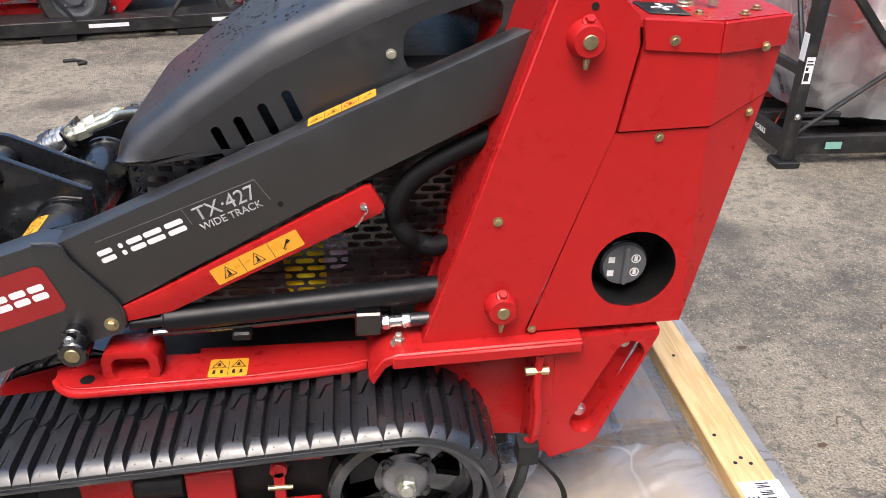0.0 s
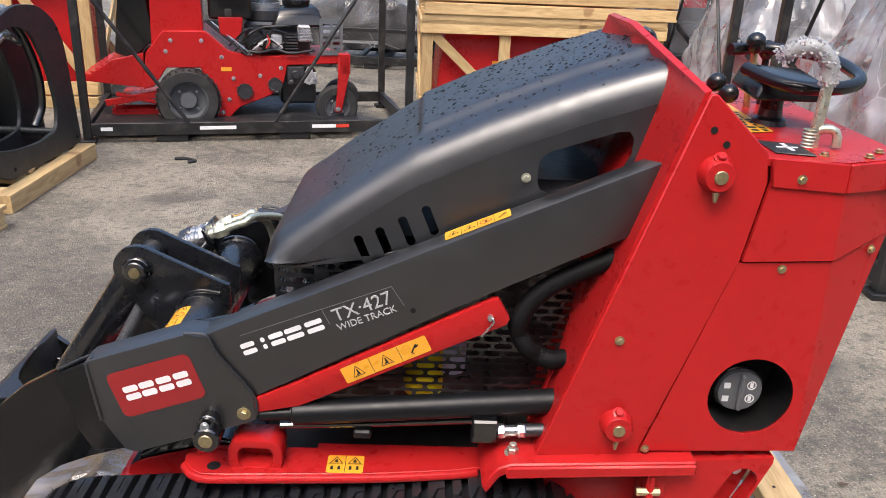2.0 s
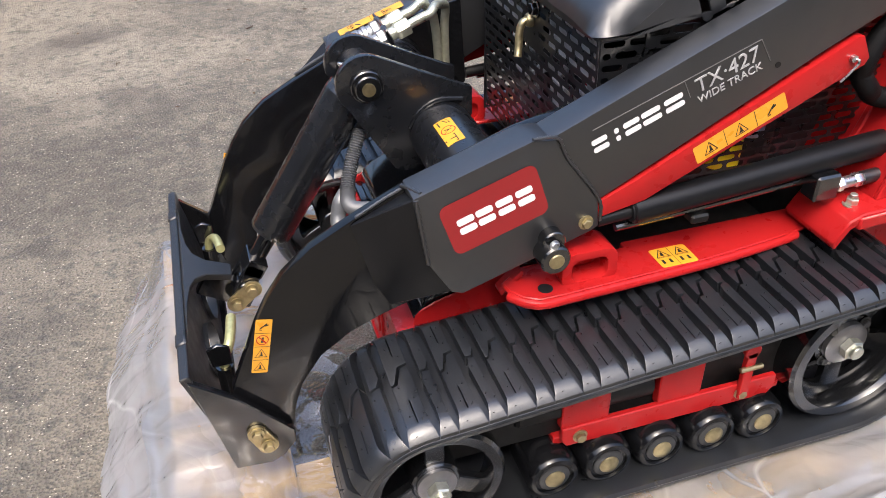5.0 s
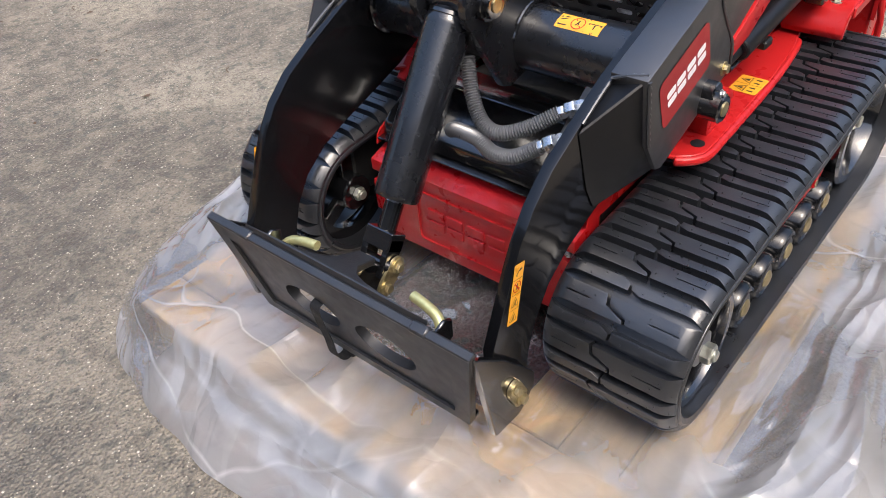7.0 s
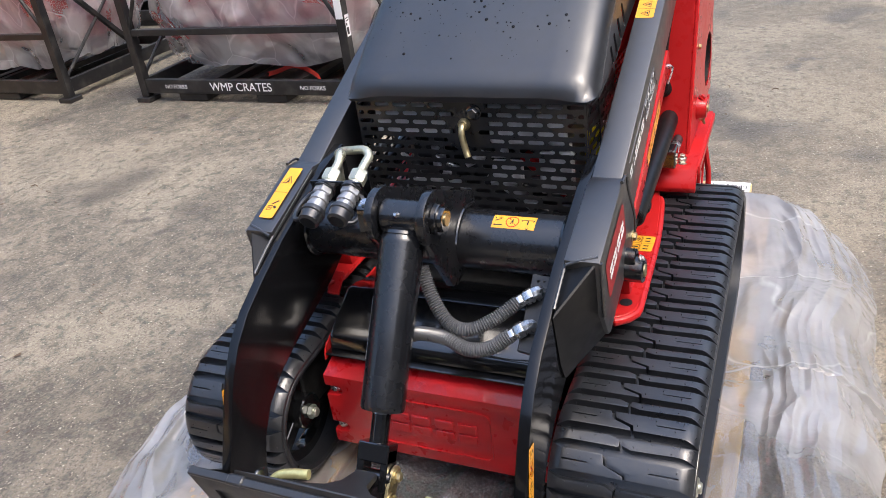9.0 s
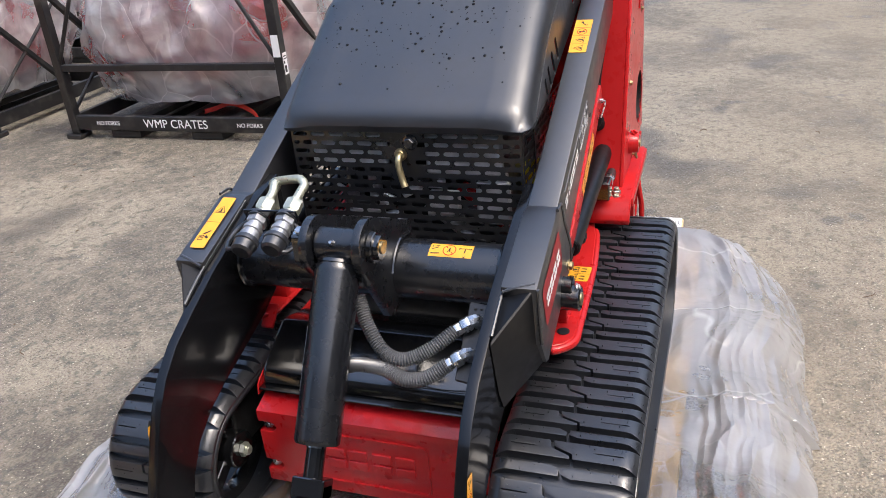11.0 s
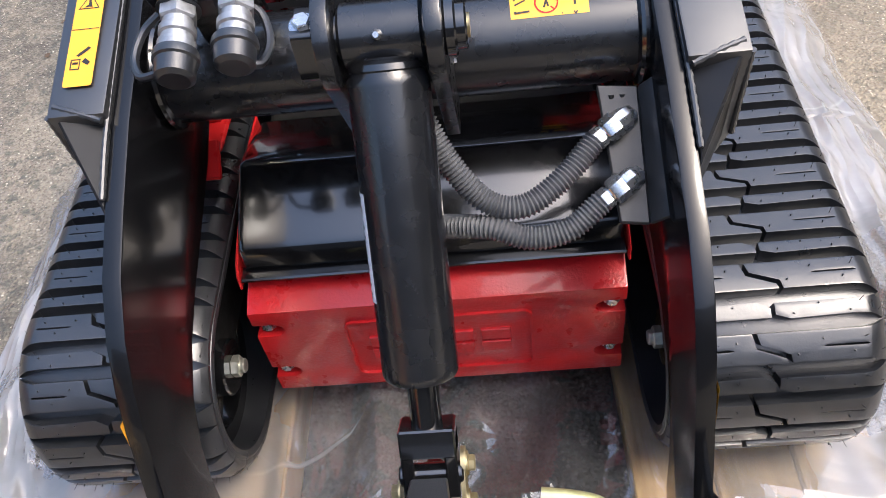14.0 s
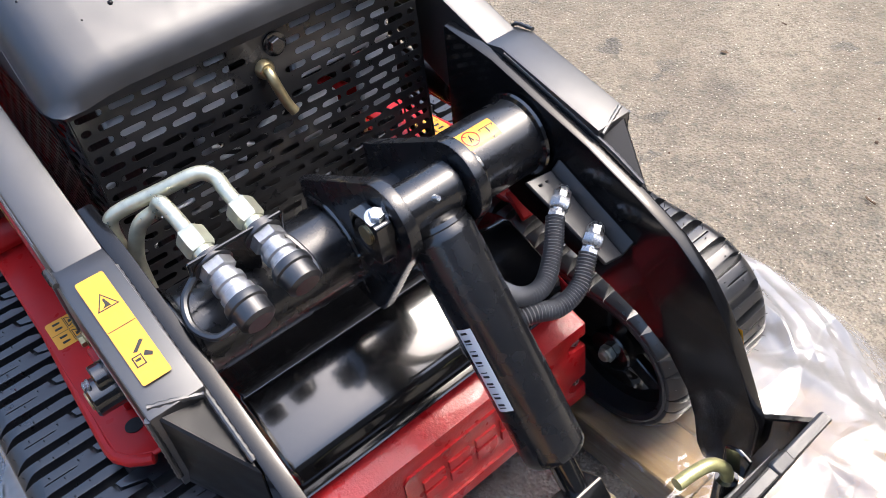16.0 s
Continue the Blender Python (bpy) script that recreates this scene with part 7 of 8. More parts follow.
sp = Mesh()
loop = smooth_line([(0.650, -0.425, 0.325), (0.685, -0.435, 0.295), (0.722, -0.445, 0.250), (0.735, -0.455, 0.205), (0.705, -0.47, 0.180), (0.66, -0.475, 0.185), (0.63, -0.47, 0.20)], 0.010)
wv = Vector((0.25, -0.75, 0.6)).normalized() * 0.010
rings = []
for i, p in enumerate(loop):
    d = (loop[min(i + 1, len(loop) - 1)] - loop[max(0, i - 1)]).normalized()
    nn2 = d.cross(wv).normalized() * 0.0012
    rings.append([p + wv + nn2, p - wv + nn2, p - wv - nn2, p + wv - nn2])
sp.rings(rings)
sp.box(0.635, 0.675, -0.445, -0.405, 0.30, 0.345)
sp.sweep([(0.655, -0.42, 0.30), (0.64, -0.45, 0.27), (0.625, -0.46, 0.235), (0.62, -0.47, 0.20)], 0.012, 6)
tagged(part("tie_strap", sp, STRAP), "black tie-down webbing strap hanging from the rear frame", "strap")

# hook-shaped scrap of bar on the asphalt
scr = Mesh().sweep([(-1.46, 3.64, 0.012), (-1.40, 3.66, 0.012), (-1.34, 3.63, 0.012), (-1.31, 3.60, 0.012), (-1.35, 3.57, 0.012)], 0.011, 8)
tagged(part("scrap_hook", scr, RACK), "rusty black bent steel scrap on the asphalt", "scrap metal")


# ---- steel shipping racks ----
def place(root, m):
    root.matrix_basis = m
    return root


def steel_rack(m, L, D, H, label, brace=True, mid=True, back=True):
    """A shipping rack of black square tube; its front runs along x from 0 to L, its depth along y."""
    root = thing("steel_rack", (0, 0, 0), label, "rack", "steel shipping racks")
    w = 0.055
    for x in (w / 2, L - w / 2):
        for y in (w / 2, D - w / 2):
            post = part("post", Mesh().box(x - w / 2, x + w / 2, y - w / 2, y + w / 2, 0.03, H), RACK, root, bevel=0.003)
            part("foot", Mesh().box(x - 0.055, x + 0.055, y - 0.055, y + 0.055, 0.0, 0.03), RACK, post, bevel=0.003)
    for y in (w / 2, D - w / 2):
        part("base_rail", Mesh().box(w, L - w, y - 0.02, y + 0.02, 0.055, 0.145), RACK, root, bevel=0.003)
        part("top_rail", Mesh().box(w, L - w, y - 0.02, y + 0.02, H - 0.05, H), RACK, root, bevel=0.003)
    for x in (w / 2, L - w / 2):
        part("side_rail", Mesh().box(x - 0.02, x + 0.02, w, D - w, 0.055, 0.145), RACK, root, bevel=0.003)
        part("top_rail", Mesh().box(x - 0.02, x + 0.02, w, D - w, H - 0.05, H), RACK, root, bevel=0.003)
    for x in (L * 0.3, L * 0.5, L * 0.7):
        part("floor_bar", Mesh().box(x - 0.03, x + 0.03, w, D - w, 0.07, 0.11), RACK, root, bevel=0.003)
    for x in (L * 0.25, L * 0.62):
        part("fork_pocket", Mesh().box(x - 0.11, x + 0.11, 0.02, D - 0.02, 0.005, 0.052), RACK, root, bevel=0.003)
    if mid:
        part("mid_rail", Mesh().box(w, L - w, 0.008, 0.045, 0.425, 0.465), RACK, root, bevel=0.003)
    if brace:
        for p, q in (((0.04, 0.0, 0.47 if mid else 0.15), (L * 0.5, 0.0, H - 0.1)), ((L - 0.04, 0.0, 0.47 if mid else 0.15), (L * 0.5, 0.0, H - 0.1))):
            part("brace", Mesh().cyl((p[0], 0.02, p[2]), (q[0], 0.02, q[2]), 0.012, n=8), RACK, root)
        for x in (0.02, L - 0.02):
            part("brace", Mesh().cyl((x, 0.05, 0.16), (x, D - 0.05, 1.05), 0.012, n=8), RACK, root)
            strut = part("strut", Mesh().beam((x, 0.050, 0.92), (x, 0.78, 0.15), 0.034, 0.034, up=(1, 0, 0)), RACK, root, "black square-tube strut", bevel=0.003)
            part("strut_bolt", Mesh().bolt((x + (0.018 if x > 1 else -0.018), 0.066, 0.905), (1 if x > 1 else -1, 0, 0), 0.009), ZINC, strut)
    return place(root, m)


def cover(name, m, L, D, H, seed, label, body=RED, NA=120, NZ=40, film=FILM_COVER):
    """A machine shrouded in cloudy film: a red body with a console and wheels under a draped, gathered sheet."""
    root = thing(name, (0, 0, 0), label, "machine", "film-wrapped machines")
    b = Mesh().prism([(-L * 0.40, 0.26), (L * 0.40, 0.26), (L * 0.41, H * 0.50), (L * 0.16, H * 0.56), (-L * 0.20, H * 0.56), (-L * 0.40, H * 0.46)], -D * 0.30, D * 0.30)
    part("body", b, body, root, "red machine body seen through film", bevel=0.03, segments=2)
    b = Mesh().prism([(-L * 0.26, H * 0.55), (L * 0.30, H * 0.52), (L * 0.22, H * 0.80), (L * 0.08, H * 0.93), (-L * 0.12, H * 0.93), (-L * 0.20, H * 0.74)], -D * 0.22, D * 0.22)
    part("hood", b, HOOD, root, "black hood seen through film", bevel=0.03, segments=2)
    part("badge", Mesh().box(-L * 0.08, L * 0.08, -D * 0.222 - 0.002, -D * 0.222, H * 0.66, H * 0.74), RED, root, smooth=0)
    part("console", Mesh().box(-L * 0.1, L * 0.06, -D * 0.2, D * 0.2, H * 0.9, H * 0.96), ENGINE, root, bevel=0.01)
    for x in (-L * 0.3, L * 0.28):
        for s in (-1, 1):
            part("wheel", Mesh().rev((x, s * D * 0.28, 0.28), (0, s, 0), [(0.10, -0.06), (0.135, -0.05), (0.135, 0.05), (0.10, 0.06)], 24), TYRE, root)
    rs = random.Random(seed)
    mb, vs = Mesh(), []
    ways = [(rs.uniform(-1.2, 1.2), rs.uniform(2.0, 7.0), rs.uniform(0, 2)) for _ in range(9)]
    off = Vector((seed * 3.1, seed * 1.7, 0))
    for j in range(NZ + 1):
        t = j / NZ
        z = H * 1.03 * (1 - t) + 0.16 * t
        for i in range(NA):
            a = 2 * math.pi * i / NA
            c, s = math.cos(a), math.sin(a)
            k = (abs(c) ** 4 + abs(s) ** 4) ** (-0.25)
            spread = 0.30 + 0.25 * min(1, t * 1.7) ** 0.7 - 0.10 * max(0, t - 0.75) * 3
            if t < 0.05:
                spread *= 0.55 + 9 * t
            n1 = noise.noise(Vector((c * 3, s * 3, t * 1.6)) + off)
            n2 = noise.ridged_multi_fractal(Vector((c * 3.4, s * 3.4, t * 2.2)) + off, 0.9, 2.1, 3, 1.0, 2.0, noise_basis="BLENDER")
            pleat = 0.0
            for q, (slant, freq, ph) in enumerate(ways):
                live = max(0.0, noise.noise(Vector((c * 1.6, s * 1.6, t * 2.0 + q * 4.0)) + off) + 0.15)
                pleat += live * abs(((a + slant * t * 2.0) * freq / 1.57 * 1.0 + ph + 0.5 * n1) % 2 - 1) / freq
            r = spread * k * (1 + 0.10 * n1 + 0.04 * (n2 - 1) + 0.34 * (pleat - 0.12))
            vs.append((c * r * L, s * r * D, z + 0.03 * n2 * (1 if t < 0.2 else 0.6) + 0.05 * n1 * t))
    mb.add(vs, [(j * NA + i, j * NA + (i + 1) % NA, (j + 1) * NA + (i + 1) % NA, (j + 1) * NA + i) for j in range(NZ) for i in range(NA)] + [tuple(range(NA))])
    part("cover_film", mb, film, root, "cloudy polythene cover in gathered folds", smooth=16)
    return place(root, m)


# the lettered rack beside the loader; its front faces the machine
wmp = steel_rack(pose(2.33, 3.29, 0, 0, 0, -90), 1.615, 1.30, 1.95, "black steel shipping rack with white lettering")
for text, u, size in (("NO FORKS", 0.30, 0.036), ("WMP CRATES", 0.80, 0.075), ("NO FORKS", 1.32, 0.036)):
    lettering("rail_letters", text, size, basis((u, 0.0065, 0.100), (1, 0, 0), (0, 0, 1)), WHITE, wmp, "white painted letters")
lab = Mesh().box(1.615 - 0.050, 1.615 - 0.006, -0.002, 0.0, 0.50, 0.62)
part("post_label", lab, WHITE, wmp, "white bar code label on the post")
for z0, z1 in ((0.40, 0.52), (1.02, 1.27), (1.285, 1.52)):
    lab = part("post_label", Mesh().box(1.6152, 1.6165, 0.008, 0.048, z0, z1), WHITE, wmp, "white bar code label on the post")
    for k in range(14 if z0 > 1 else 0):
        if k % 3 != 1:
            part("label_print", Mesh().box(1.6166, 1.6172, 0.012, 0.026, z1 - 0.03 - k * 0.006, z1 - 0.0275 - k * 0.006), INK, lab, smooth=0)
    for y0, y1, h0, h1 in ((0.030, 0.036, 0.03, 0.12), (0.040, 0.044, 0.02, 0.05)) if z0 > 1 else ((0.012, 0.034, 0.012, 0.050), (0.012, 0.024, 0.060, 0.075), (0.012, 0.044, 0.084, 0.090), (0.012, 0.040, 0.098, 0.104)):
        part("label_print", Mesh().box(1.6166, 1.6172, y0, y1, z0 + h0, z0 + h1), INK, lab, smooth=0)
for z in (0.195, 0.235):
    part("stacking_bar", Mesh().box(1.615 - 0.040, 1.615 - 0.015, 0.055, 0.25, z, z + 0.022), RACK, wmp, bevel=0.003)
part("bracket_bolt", Mesh().bolt((1.6152, 0.028, 0.245), (1, 0, 0), 0.010), ZINC, wmp)
part("green_label", Mesh().box(1.6152, 1.617, 0.20, 0.28, 0.085, 0.120), material("green_label", (0.22, 0.45, 0.38), 0.5), wmp, "green and white rack label")
cover("wrapped_machine", pose(2.98, 2.46, 0.02, 0, 0, 90), 1.36, 1.04, 1.46, 2, "red machine wrapped in cloudy film inside a rack", RED, 260, 90)
loop = smooth_line([(2.42, 1.955, 0.11), (2.46, 2.00, 0.135), (2.55, 2.11, 0.14), (2.60, 2.185, 0.142), (2.60, 2.264, 0.155), (2.60, 2.37, 0.122), (2.60, 2.46, 0.10)], 0.02)
ob = Mesh()
ob.rings([[p + Vector((w * 0.6, w * 0.2, w * 0.75 + o)) for w, o in ((-0.015, 0), (0.015, 0), (0.015, 0.003), (-0.015, 0.003))] for p in loop])
tagged(part("ratchet_strap", ob, ORANGE), "orange-red ratchet strap hanging in the rack", "strap")
steel_rack(pose(2.28, 5.50, 0, 0, 0, -90), 1.615, 1.30, 1.95, "black steel shipping rack with a covered machine")
cover("wrapped_machine", pose(2.95, 4.66, 0.02, 0, 0, 90), 1.30, 1.02, 1.35, 5, "grey-looking machine wrapped in cloudy film inside a rack", RED, 260, 90)
steel_rack(pose(4.30, 3.30, 0, 0, 0, -90), 1.615, 1.30, 1.95, "black steel shipping rack with a covered machine")
cover("wrapped_machine", pose(5.0, 2.5, 0.02, 0, 0, 90), 1.5, 1.05, 1.45, 8, "red machine wrapped in cloudy film inside a rack")
steel_rack(pose(4.35, 5.4, 0, 0, 0, -90), 1.615, 1.30, 1.95, "black steel shipping rack with a covered machine")
cover("wrapped_machine", pose(5.0, 4.6, 0.02, 0, 0, 90), 1.5, 1.05, 1.45, 9, "red machine wrapped in cloudy film inside a rack")
for k, (x, y, sd) in enumerate(((3.0, 6.6, 11), (1.2, 8.6, 12), (-0.6, 8.0, 13), (-2.6, 8.2, 14), (5.2, 7.4, 15), (3.2, 9.2, 16), (-4.8, 7.4, 17), (6.8, 4.0, 18))):
    steel_rack(pose(x - 0.85, y, 0, 0, 0, 4 * math.sin(k * 2.2)), 1.7, 1.25, 1.95, "black steel shipping rack in the rows behind")
    cover("wrapped_machine", pose(x, y + 0.6, 0.02, 0, 0, 8 * math.sin(k)), 1.5, 1.05, 1.35, sd, "machine wrapped in cloudy film in the rows behind", (ENGINE, RED, ENGINE)[k % 3], film=FILM_SHADED)

# ---- the rack with the stand-on mower ----
rackL = steel_rack(pose(-2.20, 3.98, 0, 0, 0, 13.5), 2.40, 1.25, 1.95, "black steel shipping rack carrying a stand-on mower", brace=False, mid=False)
for p, q in (((0.05, 0.01, 1.15), (0.72, 0.01, 0.15)), ((1.35, 0.01, 0.15), (2.10, 0.01, 1.25))):
    part("tie_rod", Mesh().cyl(p, q, 0.014, n=10), RACK, rackL)
# black plate over the rack floor, added for the shadow under the mower
part("floor_plate", Mesh().box(0.06, 2.0, 0.10, 1.19, 0.112, 0.120), RACK, rackL, "black floor plate that also stands for the shadow under the mower")
for x0, x1, mt in ((0.12, 0.20, WHITE), (0.80, 1.06, WHITE), (1.62, 1.80, WHITE), (1.80, 1.90, ORANGE)):
    part("rail_sticker", Mesh().box(x0, x1, 0.0045, 0.0065, 0.092, 0.118), mt, rackL, smooth=0)

mower = thing("stand_on_mower", (0, 0, 0), "red stand-on mower with black engine and grey wheels on a rack", "mower")
MY = 0.34
def side(poly, y0, y1, mat, name, label="", bevel=0.006):
    return part(name, Mesh().prism(poly, y0, y1), mat, mower, label, bevel=bevel)
side([(0.40, 0.44), (0.44, 0.71), (0.57, 0.87), (0.87, 0.87), (1.03, 0.73), (1.20, 0.685), (1.88, 0.70), (1.88, 0.635), (1.47, 0.620), (1.44, 0.49), (1.34, 0.39), (1.10, 0.30), (1.00, 0.20), (0.88, 0.22), (0.93, 0.42), (0.82, 0.60), (0.58, 0.60), (0.48, 0.46)], MY, MY + 0.62, RED, "chassis", "red folded steel chassis")
side([(0.48, 0.76), (0.60, 0.86), (0.86, 0.86), (0.84, 1.30), (0.50, 1.30)], MY + 0.04, MY + 0.58, RED, "operator_panel", "tall red operator panel")
side([(0.22, 0.70), (0.34, 0.66), (0.50, 0.80), (0.44, 1.30), (0.30, 1.30)], MY + 0.05, MY + 0.52, SMALL_BLACK, "knee_pad")
side([(1.86, 0.70), (1.94, 0.70), (1.94, 0.55), (1.88, 0.26), (1.83, 0.26), (1.85, 0.50)], MY - 0.075, MY - 0.055, RED, "caster_fork", "red caster fork")
side([(1.86, 0.72), (1.95, 0.72), (1.95, 0.56), (1.86, 0.56)], MY - 0.075, MY + 0.10, RED, "caster_fork", "red caster head")
part("fork_bolt", Mesh().bolt((1.852, MY - 0.076, 0.29), (0, -1, 0), 0.014), ZINC, mower)
def small_wheel(x, y, z, r, w, hub_r, name):
    wh = part(name, Mesh().rev((x, y, z), (0, -1, 0), [(hub_r, -w / 2), (r * 0.92, -w / 2), (r, -w * 0.3), (r, w * 0.3), (r * 0.92, w / 2), (hub_r, w / 2)], 32, False, 0, True), TYRE, mower, "black tyre with knobbly tread")
    part("rim", Mesh().rev((x, y, z), (0, -1, 0), [(hub_r, -w * 0.4), (hub_r, w * 0.4), (hub_r * 0.9, w * 0.42), (hub_r * 0.8, w * 0.15), (hub_r * 0.45, w * 0.1), (hub_r * 0.4, w * 0.3), (0.004, w * 0.3)], 28), RIM_GREY, wh)
    for k in range(int(r * 130)):
        a = 2 * math.pi * k / int(r * 130)
        c = Vector((x + math.cos(a) * r, y, z + math.sin(a) * r))
        part("tread_block", Mesh().beam(c + Vector((0, -w * 0.45, 0)), c + Vector((math.cos(a + 1.57) * 0.02, -w * 0.05, math.sin(a + 1.57) * 0.02)), 0.014, 0.012, up=(math.cos(a), 0, math.sin(a))), TYRE, wh) if r > 0.2 else None
    for k in range(4):
        a = math.pi / 4 + k * math.pi / 2
        part("wheel_nut", Mesh().hexnut((x + hub_r * 0.6 * math.cos(a), y - w * 0.13, z + hub_r * 0.6 * math.sin(a)), (0, -1, 0), 0.012, 0.012), ZINC, wh)
small_wheel(0.72, MY + 0.02, 0.36 - 0.0, 0.235, 0.20, 0.150, "drive_wheel")
small_wheel(1.85, MY + 0.0, 0.30, 0.165, 0.10, 0.10, "caster_wheel")
small_wheel(1.95, MY + 0.50, 0.285, 0.15, 0.09, 0.09, "caster_wheel")
e = Mesh().box(1.16, 1.66, MY + 0.12, MY + 0.52, 0.68, 0.93)
e.cyl((1.32, MY + 0.3, 0.92), (1.32, MY + 0.3, 1.03), 0.16, n=28)
part("engine", e, ENGINE, mower, "black petrol engine", bevel=0.02)
part("engine_cowl", Mesh().loft([(1.36, MY + 0.06, 0.90), (1.78, MY + 0.06, 0.90), (1.78, MY + 0.5, 0.90), (1.36, MY + 0.5, 0.90)], [(1.42, MY + 0.12, 1.03), (1.72, MY + 0.12, 1.05), (1.72, MY + 0.46, 1.05), (1.42, MY + 0.46, 1.03)]), SMALL_BLACK, mower, bevel=0.02)
part("intake_screen", Mesh().rev((1.32, MY + 0.3, 1.03), (0, 0, 1), [(0.13, 0), (0.12, 0.03), (0.05, 0.045), (0.004, 0.045)], 24), RIM_GREY, mower)
part("fuel_tank", Mesh().box(0.90, 1.22, MY + 0.04, MY + 0.5, 0.95, 1.26), SMALL_BLACK, mower, bevel=0.04, segments=3)
part("muffler_guard", Mesh().holed(rounded(1.72, 1.90, 0.70, 0.98, 0.02), [rounded(1.745, 1.805, z, z + 0.022, 0.009) for z in (0.735, 0.78, 0.825, 0.87, 0.915)] + [rounded(1.82, 1.88, z, z + 0.022, 0.009) for z in (0.735, 0.78, 0.825, 0.87, 0.915)], lambda u, v: (u, MY - 0.01, v), (0, 0.004, 0)), RIM_GREY, mower, "grey slotted muffler guard")
part("muffler", Mesh().cyl((1.73, MY + 0.09, 0.84), (1.89, MY + 0.09, 0.84), 0.075, n=24, bev=0.01), STEEL, mower)
part("cylinder_head", Mesh().box(1.56, 1.65, MY - 0.02, MY + 0.12, 0.80, 0.92), ALLOY, mower, "bright finned cylinder head", bevel=0.008)
for k in range(5):
    part("head_fin", Mesh().box(1.555, 1.655, MY - 0.030, MY - 0.018, 0.812 + k * 0.022, 0.818 + k * 0.022), ZINC, mower)
part("tank_bracket", Mesh().prism([(0.97, 0.97), (1.15, 0.97), (1.14, 0.88), (1.10, 0.80), (0.98, 0.85)], MY + 0.0, MY + 0.05), RED, mower, "red folded tank bracket", bevel=0.004)
part("tank_strap", Mesh().box(1.02, 1.07, MY + 0.02, MY + 0.05, 0.97, 1.03), RACK, mower, bevel=0.004)
for dx in (0.0, 0.035):
    part("control_rod", Mesh().cyl((0.88 + dx, MY + 0.02, 0.94), (1.17 + dx, MY - 0.012, 0.70), 0.008, n=10), ZINC if dx else RACK, mower)
part("hydraulic_pump", Mesh().box(1.47, 1.60, MY + 0.0, MY + 0.12, 0.47, 0.61).cyl((1.53, MY - 0.03, 0.55), (1.53, MY + 0.02, 0.55), 0.032, n=18).cyl((1.50, MY - 0.02, 0.49), (1.50, MY + 0.02, 0.49), 0.020, n=14), ENGINE, mower, "black hydraulic pump", bevel=0.006)
hp2 = [(1.595, 0.49), (1.64, 0.47), (1.675, 0.53), (1.66, 0.60), (1.625, 0.615), (1.60, 0.57)]
part("pump_plate", Mesh().holed(hp2, [circle(1.63, 0.51, 0.012, 12), circle(1.64, 0.55, 0.012, 12), circle(1.625, 0.585, 0.010, 12)], lambda u, v: (u, MY - 0.02, v), (0, 0.006, 0)), ALLOY, mower, "pale plate with round holes")
for pts in ([(1.14, MY + 0.0, 0.78), (1.20, MY - 0.02, 0.86), (1.30, MY + 0.02, 0.90), (1.44, MY + 0.03, 0.91), (1.54, MY + 0.05, 0.92)], [(1.16, MY, 0.73), (1.26, MY - 0.02, 0.72), (1.38, MY, 0.74), (1.50, MY - 0.02, 0.715), (1.68, MY - 0.01, 0.74)], [(1.28, MY + 0.02, 0.90), (1.31, MY, 0.82), (1.29, MY, 0.73)]):
    part("engine_hose", Mesh().sweep(pts, 0.012, 8), SMALL_BLACK, mower)
part("spark_lead", Mesh().sweep([(1.32, MY - 0.01, 0.85), (1.34, MY - 0.03, 0.80), (1.31, MY - 0.02, 0.75)], 0.007, 6), ORANGE, mower)
part("carburettor", Mesh().box(1.36, 1.44, MY + 0.04, MY + 0.12, 0.73, 0.84).cyl((1.22, MY + 0.06, 0.74), (1.34, MY + 0.06, 0.78), 0.035), ALLOY, mower, bevel=0.008)
part("gearbox", Mesh().box(1.42, 1.70, MY + 0.12, MY + 0.5, 0.30, 0.58), ENGINE, mower, bevel=0.02)
for pts in ([(1.14, MY + 0.02, 0.70), (1.24, MY + 0.02, 0.77), (1.34, MY + 0.04, 0.73), (1.46, MY + 0.04, 0.79)], [(1.0, MY + 0.06, 0.90), (1.10, MY + 0.03, 0.79), (1.24, MY + 0.04, 0.77)], [(1.14, MY + 0.05, 0.88), (1.34, MY + 0.04, 0.89), (1.54, MY + 0.05, 0.84)]):
    part("cable", Mesh().sweep(pts, 0.008, 8), SMALL_BLACK, mower)
part("warning_label", Mesh().box(0.97, 1.05, MY - 0.002, MY - 0.001, 0.575, 0.605), YELLOW, mower, smooth=0)
part("foot_plate", Mesh().prism([(-0.03, 0.505), (0.20, 0.655), (0.42, 0.705), (0.41, 0.45), (0.20, 0.475)], MY + 0.01, MY + 0.60), RED, mower, "red ribbed foot plate", bevel=0.004)
part("deck", Mesh().box(0.15, 0.9, MY + 0.1, MY + 0.9, 0.20, 0.30), RED, mower, bevel=0.03)
for x, z in ((0.62, 0.80), (0.84, 0.80), (0.58, 0.72), (0.98, 0.68), (1.06, 0.52), (1.26, 0.54), (1.42, 0.60), (1.02, 0.36), (0.97, 0.26)):
    part("frame_bolt", Mesh().bolt((x, MY - 0.001, z), (0, -1, 0), 0.011), ZINC, mower)
